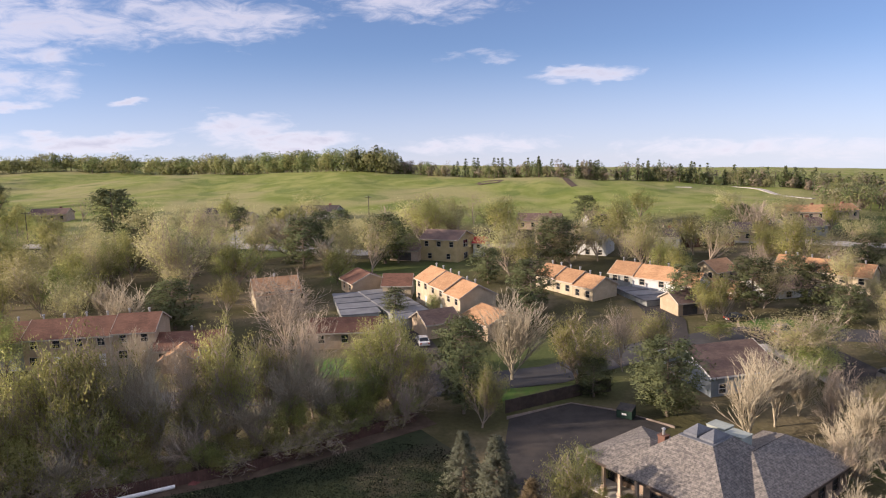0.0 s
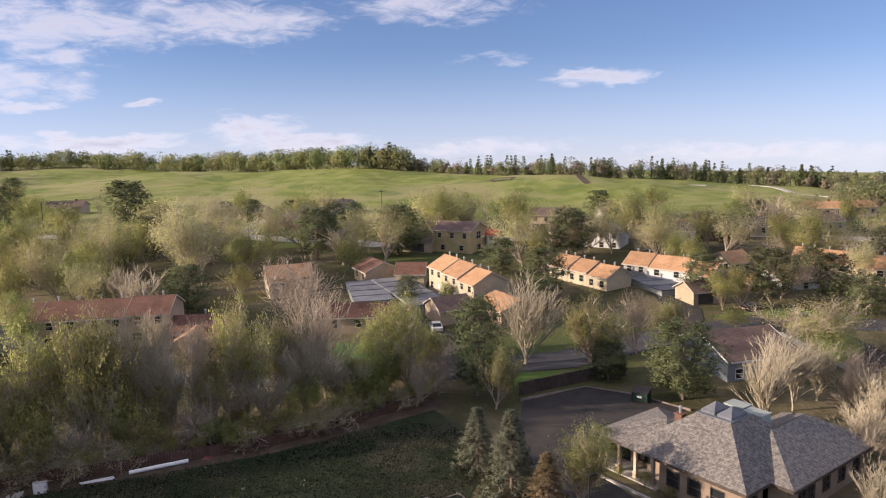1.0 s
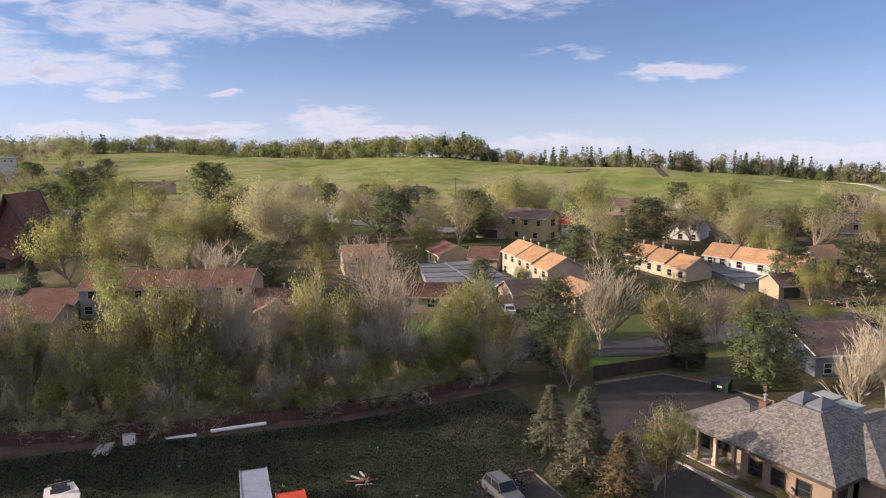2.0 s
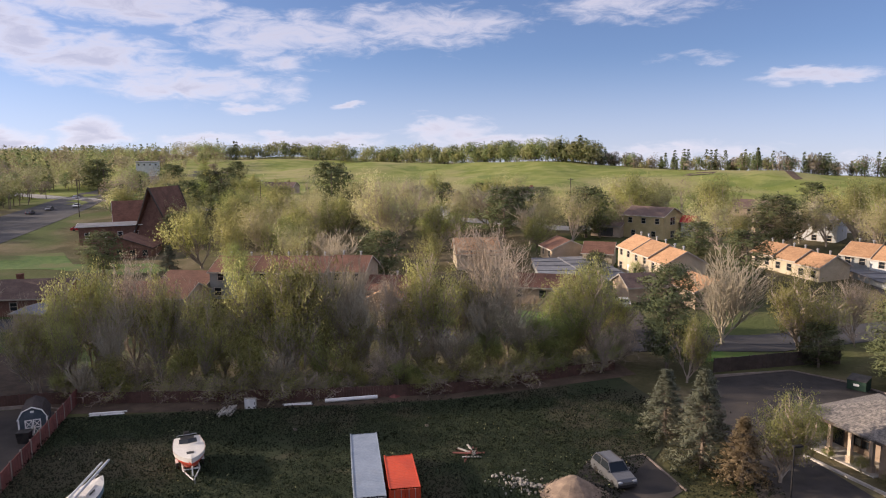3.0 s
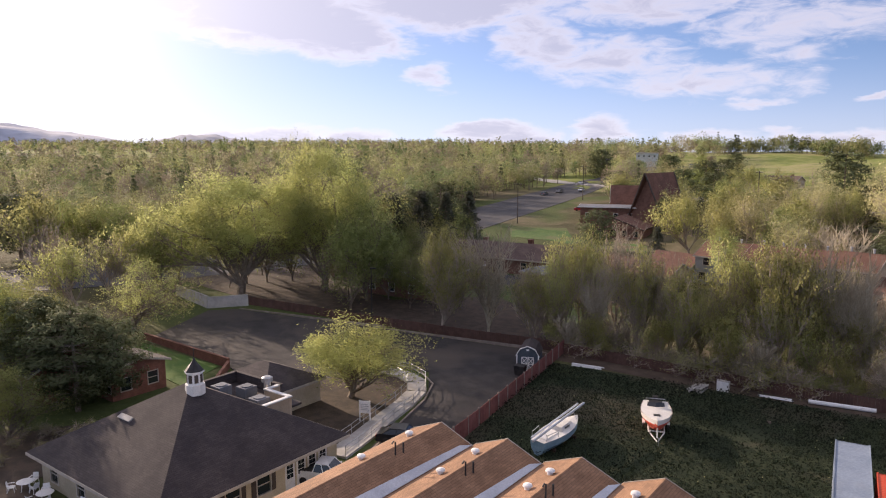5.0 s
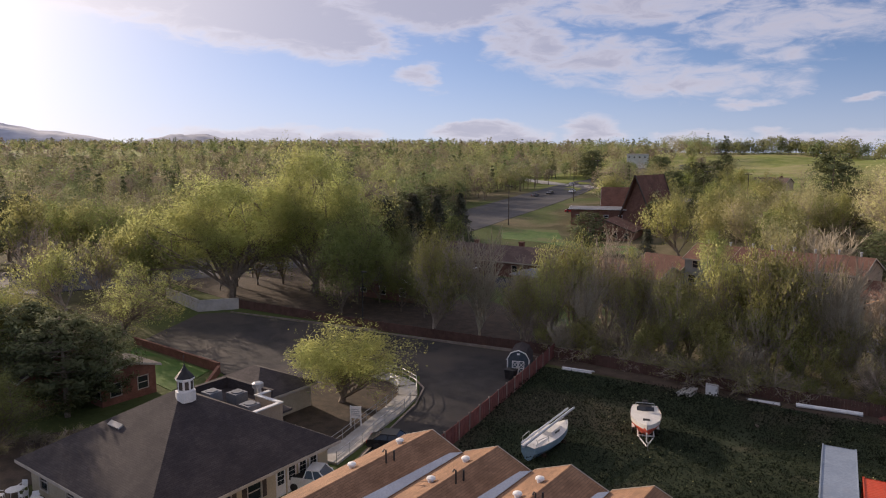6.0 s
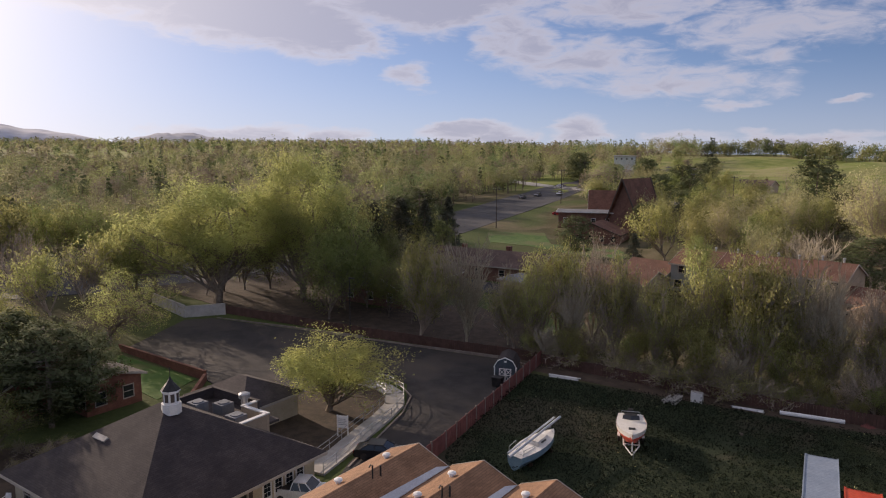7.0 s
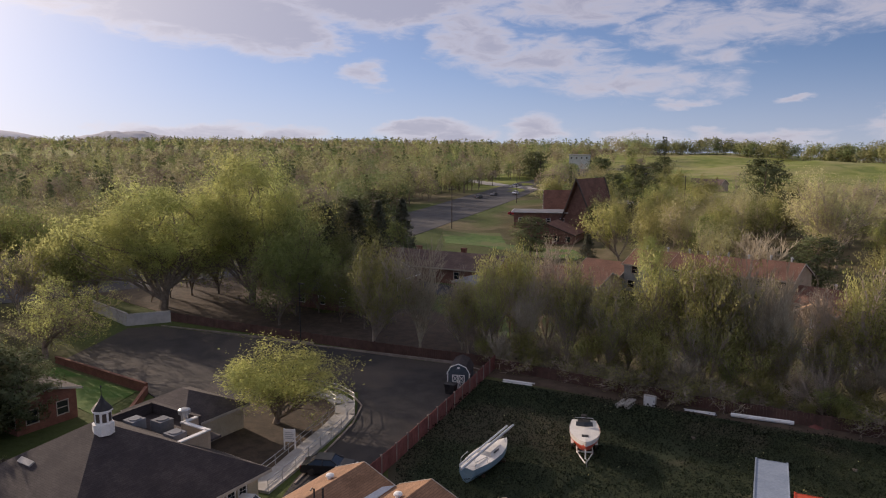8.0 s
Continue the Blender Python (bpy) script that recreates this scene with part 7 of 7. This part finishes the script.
def weeds(name, label, poly, n, size, mat, seed, thresh=-0.05):
    nr = np.random.RandomState(seed)
    xs, ys = [p[0] for p in poly], [p[1] for p in poly]
    pts = []
    while len(pts) < n:
        x, y = nr.uniform(min(xs), max(xs)), nr.uniform(min(ys), max(ys))
        d = noise.noise((x * 0.11, y * 0.11, 2)) + 0.5 * noise.noise((x * 0.5, y * 0.5, 7))
        if inside(x, y, poly) and d > thresh - 0.25 * nr.rand():
            pts.append((x, y, 0.07 + max(0.0, 0.35 + 0.5 * d) * nr.rand()))
    c = np.array(pts)
    k = len(c)
    a = nr.normal(0, 1, (k, 3)) * np.array((1, 1, 0.8))
    a /= np.linalg.norm(a, axis=1)[:, None]
    b = np.cross(a, nr.normal(0, 1, (k, 3)))
    b /= np.linalg.norm(b, axis=1)[:, None]
    s = size * nr.uniform(0.5, 1.5, (k, 1))
    c[:, 2] += s[:, 0] * 0.5
    v = np.stack([c - a * s, c - b * s * 0.5, c + a * s, c + b * s * 0.5], 1).reshape(-1, 3)
    me = bpy.data.meshes.new(name)
    me.from_pydata(v.tolist(), [], np.arange(k * 4).reshape(-1, 4).tolist())
    me.materials.append(mat)
    tagged(new(name, me), label, "weeds", "", "stuff")


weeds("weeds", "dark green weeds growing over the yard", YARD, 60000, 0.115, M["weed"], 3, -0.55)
weeds("weeds", "dry straw stalks between the weeds", YARD, 450, 0.07, M["leaf_pale"], 4, 0.15)
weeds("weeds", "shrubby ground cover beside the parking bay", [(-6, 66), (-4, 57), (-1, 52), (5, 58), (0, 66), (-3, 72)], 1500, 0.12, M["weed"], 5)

# undergrowth at the foot of the row
BUSHES = [unit_tree("leaf", 301, 1), unit_tree("scrub", 302), unit_tree("scrub", 303), unit_tree("bud", 304, 1), unit_tree("bud", 305, 1)]
for i in range(66):
    s = (i + rng.uniform(0.1, 0.9)) / 66
    if i % 3:
        j = min(2, int(s * 3))
        q = Vector(FENCE_LINE[2 + j]).lerp(Vector(FENCE_LINE[3 + j]), s * 3 - j) + perp * rng.uniform(0.5, 2.6)
    else:
        q = a0 + (a1 - a0) * s + perp * rng.uniform(0, 8)
    tm, cm, rad = rng.choice(BUSHES)
    k = rng.uniform(0.22, 0.42)
    bush = thing("bush", "scrubby half-leafed bush under bare trees", "bush", pose(q.x, q.y, ground(q.x, q.y) - 0.1, 0, 0, rng.uniform(0, 360)) @ Matrix.Diagonal((k * 1.5, k * 1.5, k, 1)), "scrub under the tree row")
    part("trunk", tm, None, bush)
    part("crown", cm, None, bush)

for i in range(16):
    x, y = -60.5 - 9.5 * rng.random(), -12.5 + 13 * rng.random()
    if x > -63.5 and y > -7.5:
        y -= 6.0
    tm, cm, rad = BUSHES[1 + i % 2]
    k = rng.uniform(0.10, 0.2)
    sb = thing("shrub", "leafless brown shrub in a mulched bed", "shrub", pose(x, y, ground(x, y) - 0.05, 0, 0, rng.uniform(0, 360)) @ Matrix.Diagonal((k * 1.2, k * 1.2, k, 1)), "shrubs beside the hall")
    part("trunk", tm, None, sb)
    part("crown", cm, None, sb)

# shrubs along the office front
for hx, hy, k in ((-0.6, 2.9, 0.13), (2.2, 3.0, 0.16), (4.8, 2.8, 0.12), (7.4, 3.0, 0.15), (10.6, 2.9, 0.17), (13.6, 2.8, 0.13)):
    p = BIG @ Vector((hx, -0.2 + 0.5 * (hx % 2 > 1), 0))
    tm, cm, rad = BUSHES[0]
    sb = thing("shrub", "low green shrub in the office planting strip", "shrub", pose(p.x, p.y, -0.05, 0, 0, rng.uniform(0, 360)) @ Matrix.Diagonal((k * 1.3, k * 1.3, k, 1)), "shrubs by the office")
    part("trunk", tm, None, sb)
    part("crown", cm, None, sb)

# trees between the houses
WIDE_ROAD = [((-277, 248), (-330, 380)), ((-195, 123), (-277, 248)), ((-162, 73), (-195, 123)), ((-152, 42), (-162, 73)), ((-150, 8), (-152, 42)), ((-156, -45), (-150, 8))]
PAVED = WIDE_ROAD + [((-140, 60), (-58, 88)), ((-58, 88), (-14, 97)), ((-14, 97), (40, 124)), ((40, 124), (120, 112)), ((40, 126), (49.5, 98)), ((49.5, 98), (60, 56)), ((-13, 97), (-37, 157)), ((24, 118), (20, 165)),
         ((-330, 232), (-180, 204)), ((-180, 204), (-46, 194)), ((-46, 194), (110, 210)), ((-92, 210), (-102, 250)), ((-170, 112), (-125, 112))]


OPEN_GROUND = ([(-118, 86), (-165, 85), (-228, 180), (-262, 228), (-236, 224), (-184, 158), (-160, 165), (-140, 128)], [(-116, 20), (-89, 39), (-68, 53), (-44, 22), (-40, -2), (-58, -8), (-74, -2), (-100, 2), (-116, 14)])


def clear_of(x, y, pad):
    """True where neither a house nor a road stands, outside the lawns and the parking lot."""
    if any(inside(x, y, o) for o in OPEN_GROUND):
        return False
    for hx, hy, hr in HOUSES:
        if math.hypot(x - hx, y - hy) < hr + pad:
            return False
    for (ax, ay), (bx, by) in PAVED:
        w = 14 if ((ax, ay), (bx, by)) in WIDE_ROAD else 5
        dx, dy = bx - ax, by - ay
        k = min(1, max(0, ((x - ax) * dx + (y - ay) * dy) / (dx * dx + dy * dy)))
        if math.hypot(x - ax - k * dx, y - ay - k * dy) < w + pad * 0.5:
            return False
    return True


def scatter(n, az0, az1, r0, r1, kinds, h0, h1, pad, group, tries=40):
    """Trees at random free places of a sector."""
    for _ in range(n):
        for _ in range(tries):
            az, r = radians(rng.uniform(az0, az1)), math.sqrt(rng.uniform(r0 * r0, r1 * r1))
            x, y = -math.sin(az) * r, math.cos(az) * r
            if clear_of(x, y, pad):
                h = rng.uniform(h0, h1)
                plant(rng.choice(kinds), x, y, h, h * (rng.uniform(0.85, 1.25) if r0 > 150 else rng.uniform(0.65, 1.0)), group=group)
                break


MIX = ("bud", "bud", "budpale", "budbrown", "bare", "leaf", "pine", "budpale")
PALE = ("budpale", "bud", "budpale", "budbrown", "bare", "bud", "budpale", "leaf", "pine")
scatter(42, -34, 8, 155, 265, PALE, 9, 14, 1.5, "trees among the hillside houses")
scatter(40, 8, 40, 160, 265, PALE, 9, 14, 1.5, "trees among the hillside houses")
scatter(18, 22, 40, 122, 185, MIX, 8, 13, 2.0, "trees behind the townhouses")
scatter(30, -37, -10, 122, 172, ("bud", "budpale", "budpale", "pine", "bare", "bud"), 6, 11, 1.8, "garden trees")
scatter(20, 56, 72, 128, 212, ("pine", "bud", "leaf", "budbrown", "pine", "budpale"), 9, 14, 1.5, "trees beside the church lawn")
scatter(14, -36, -17, 84, 130, ("budpale", "bare", "budbrown", "bud", "bare"), 6, 9.5, 2.5, "bare garden trees")
scatter(8, -32, -24, 66, 90, ("bare", "budbrown", "bare"), 6, 8.5, 2.0, "bare trees behind the office")
scatter(18, 34, 46, 175, 330, ("bud", "leaf", "pine", "budpale"), 8, 13, 3.0, "trees round the church")
scatter(34, 39, 50, 240, 400, ("pine", "budbrown", "bud", "leaf", "bare", "pine", "budpale"), 8, 13, 1.5, "trees behind the church")
scatter(23, 64, 92, 124, 178, ("leaf", "leaf", "bud", "leaf", "budpale", "budbrown"), 11, 16, 2.5, "trees past the parking lot")
# mostly out of view on the left; added to shade hall and yard
scatter(25, 90, 122, 110, 180, ("leaf", "leaf", "bud", "pine", "leaf"), 12, 17, 2.0, "trees past the brick house")


def woods(name, label, n, az0, az1, r0, r1, per_tree, size, mat, hmin, hmax, seed, pad=4.0, zoff=0.0, crest=False):
    """A far wood as one mesh: many uneven crowns of small leaf sprays on thin stems."""
    r = random.Random(seed)
    nr = np.random.RandomState(seed)
    bases, softs, sh = [], [], Shape()
    for _ in range(n):
        for _ in range(30):
            az, d = radians(r.uniform(az0, az1)), math.sqrt(r.uniform(r0 * r0, r1 * r1))
            if crest:
                d = float(np.interp(math.degrees(az), (-13, -2, 10, 15, 35, 42), (398, 382, 438, 452, 652, 690))) + r.uniform(r0, r1)
            x, y = -math.sin(az) * d, math.cos(az) * d
            if clear_of(x, y, pad):
                break
        else:
            continue
        h = r.uniform(hmin, hmax)
        w = h * r.uniform(0.34, 0.50)
        z = ground(x, y) + zoff
        cone = mat == M["needle"]
        lobes = []
        if cone:
            w *= 0.62
            for q in range(7):
                f = 0.14 + 0.13 * q
                lobes.append((x, y, z + h * f, w * (1.08 - f), 0.8))
        else:
            mid = z + h * (0.44 if crest else 0.58)
            for q in range(8 if per_tree > 60 else 4):
                u = Vector((r.gauss(0, 1), r.gauss(0, 1), r.gauss(0.35, 0.8))).normalized()
                lobes.append((x + u.x * w * 0.52, y + u.y * w * 0.52, mid + u.z * h * 0.24, w * r.uniform(0.42, 0.62), 1.0))
        per = max(4, 2 * per_tree // len(lobes))
        for lx, ly, lz, lr, lh in lobes:
            lean = np.array((lx - x, ly - y, lz - z - h * 0.45)) / w
            dirs = unit_rows(nr.normal(0, 1, (per, 3)) + 0.55 * lean)
            bases.append(np.array((lx, ly, lz)) + dirs * lr * nr.uniform(0.7, 1.05, (per, 1)) * np.array((1, 1, lh)))
            softs.append(0.8 * dirs + 0.7 * lean + np.array((0, 0, 0.2)))
        if d < 420 or crest:
            sh.tube(((x, y, z - 0.3), (x, y, z + h * 0.7)), (0.22, 0.08), 4, caps=False)
    base, soft = np.concatenate(bases), unit_rows(np.concatenate(softs))
    facing = unit_rows(soft + nr.normal(0, 0.5, base.shape))
    me = sprays(name, mat, base, facing, soft, 0.95 * size * nr.uniform(0.6, 1.4, (len(base), 1)), None, nr)
    ob = tagged(new(name, me), label, "woods", "", "stuff")
    if sh.v:
        stems = part("stems", sh, M["bark"], ob)
    return ob


for i, (mat, share, hm) in enumerate((("wood_lime", 0.8, 12), ("wood_olive", 1.2, 12), ("wood_green", 0.9, 12), ("wood_straw", 0.8, 11), ("needle", 0.8, 13), ("wood_brown", 1.0, 11))):
    woods("woods", "dense suburban woods in fresh spring leaf", int(62 * share), 64, 120, 178, 300, 580, 0.28, M[mat], hm - 4, hm + 3, 40 + i)
    woods("woods", "dense suburban woods in fresh spring leaf", int(46 * share), 46, 64, 215, 420, 330, 0.35, M[mat], hm - 4, hm + 4, 50 + i)
    woods("woods", "wooded suburb fading into the distance", int(240 * share), 62, 120, 300, 640, 100, 0.62, M[mat], hm - 6, hm + 4, 60 + i)
    woods("woods", "wooded suburb fading into the distance", int(60 * share), 40, 62, 420, 760, 130, 0.6, M[mat], hm - 5, hm + 7, 70 + i)
    woods("woods", "far woods along the horizon", int(560 * share), 44, 120, 640, 1900, 18, 1.9, M[mat], hm - 5, hm + 9, 80 + i)
    woods("woods", "woods on the low ground in the east", int((20 if mat == "needle" else 70) * share), -36, -21, 300, 470, 90, 0.6, M[mat], hm - 5, hm - 1, 90 + i)
for i, (mat, n_) in enumerate((("wood_olive", 26), ("wood_lime", 30), ("wood_green", 30), ("needle", 3))):
    woods("tree_line", "line of trees along the hill crest", int(n_ * 2.2), 11, 42, -10, -2, 150, 0.85, M[mat], 13, 19, 120 + i, zoff=-1.0, crest=True)
for i, (mat, n_) in enumerate((("needle", 46), ("wood_olive", 16), ("wood_brown", 22), ("wood_green", 14))):
    woods("tree_line", "dark line of pines and bare trees along the bluff", int(n_ * 3.2), -31, 11, -8, 2, 110, 0.6, M[mat], 5.5, 13, 130 + i, zoff=-1.0, crest=True)
# far hills; distance haze is put into their pale blue-grey base colour
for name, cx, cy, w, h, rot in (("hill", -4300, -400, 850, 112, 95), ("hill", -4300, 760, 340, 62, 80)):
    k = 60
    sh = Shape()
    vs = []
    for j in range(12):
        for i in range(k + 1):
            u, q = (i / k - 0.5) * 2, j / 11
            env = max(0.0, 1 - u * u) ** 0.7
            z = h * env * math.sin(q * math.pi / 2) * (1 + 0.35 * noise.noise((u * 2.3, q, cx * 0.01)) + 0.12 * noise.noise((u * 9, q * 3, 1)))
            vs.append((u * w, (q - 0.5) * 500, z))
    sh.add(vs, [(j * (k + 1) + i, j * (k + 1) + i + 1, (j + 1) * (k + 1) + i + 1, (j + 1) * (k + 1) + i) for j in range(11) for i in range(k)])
    single(name, "blue-grey foothill on the horizon, haze painted into its colour", "hill", sh, surf("hill_with_painted_haze", (0.36, 0.38, 0.44), (0.42, 0.44, 0.50), 0.004, 1.0, 0.0, 4), pose(cx, cy, 24, 0, 0, rot), kind="structure")
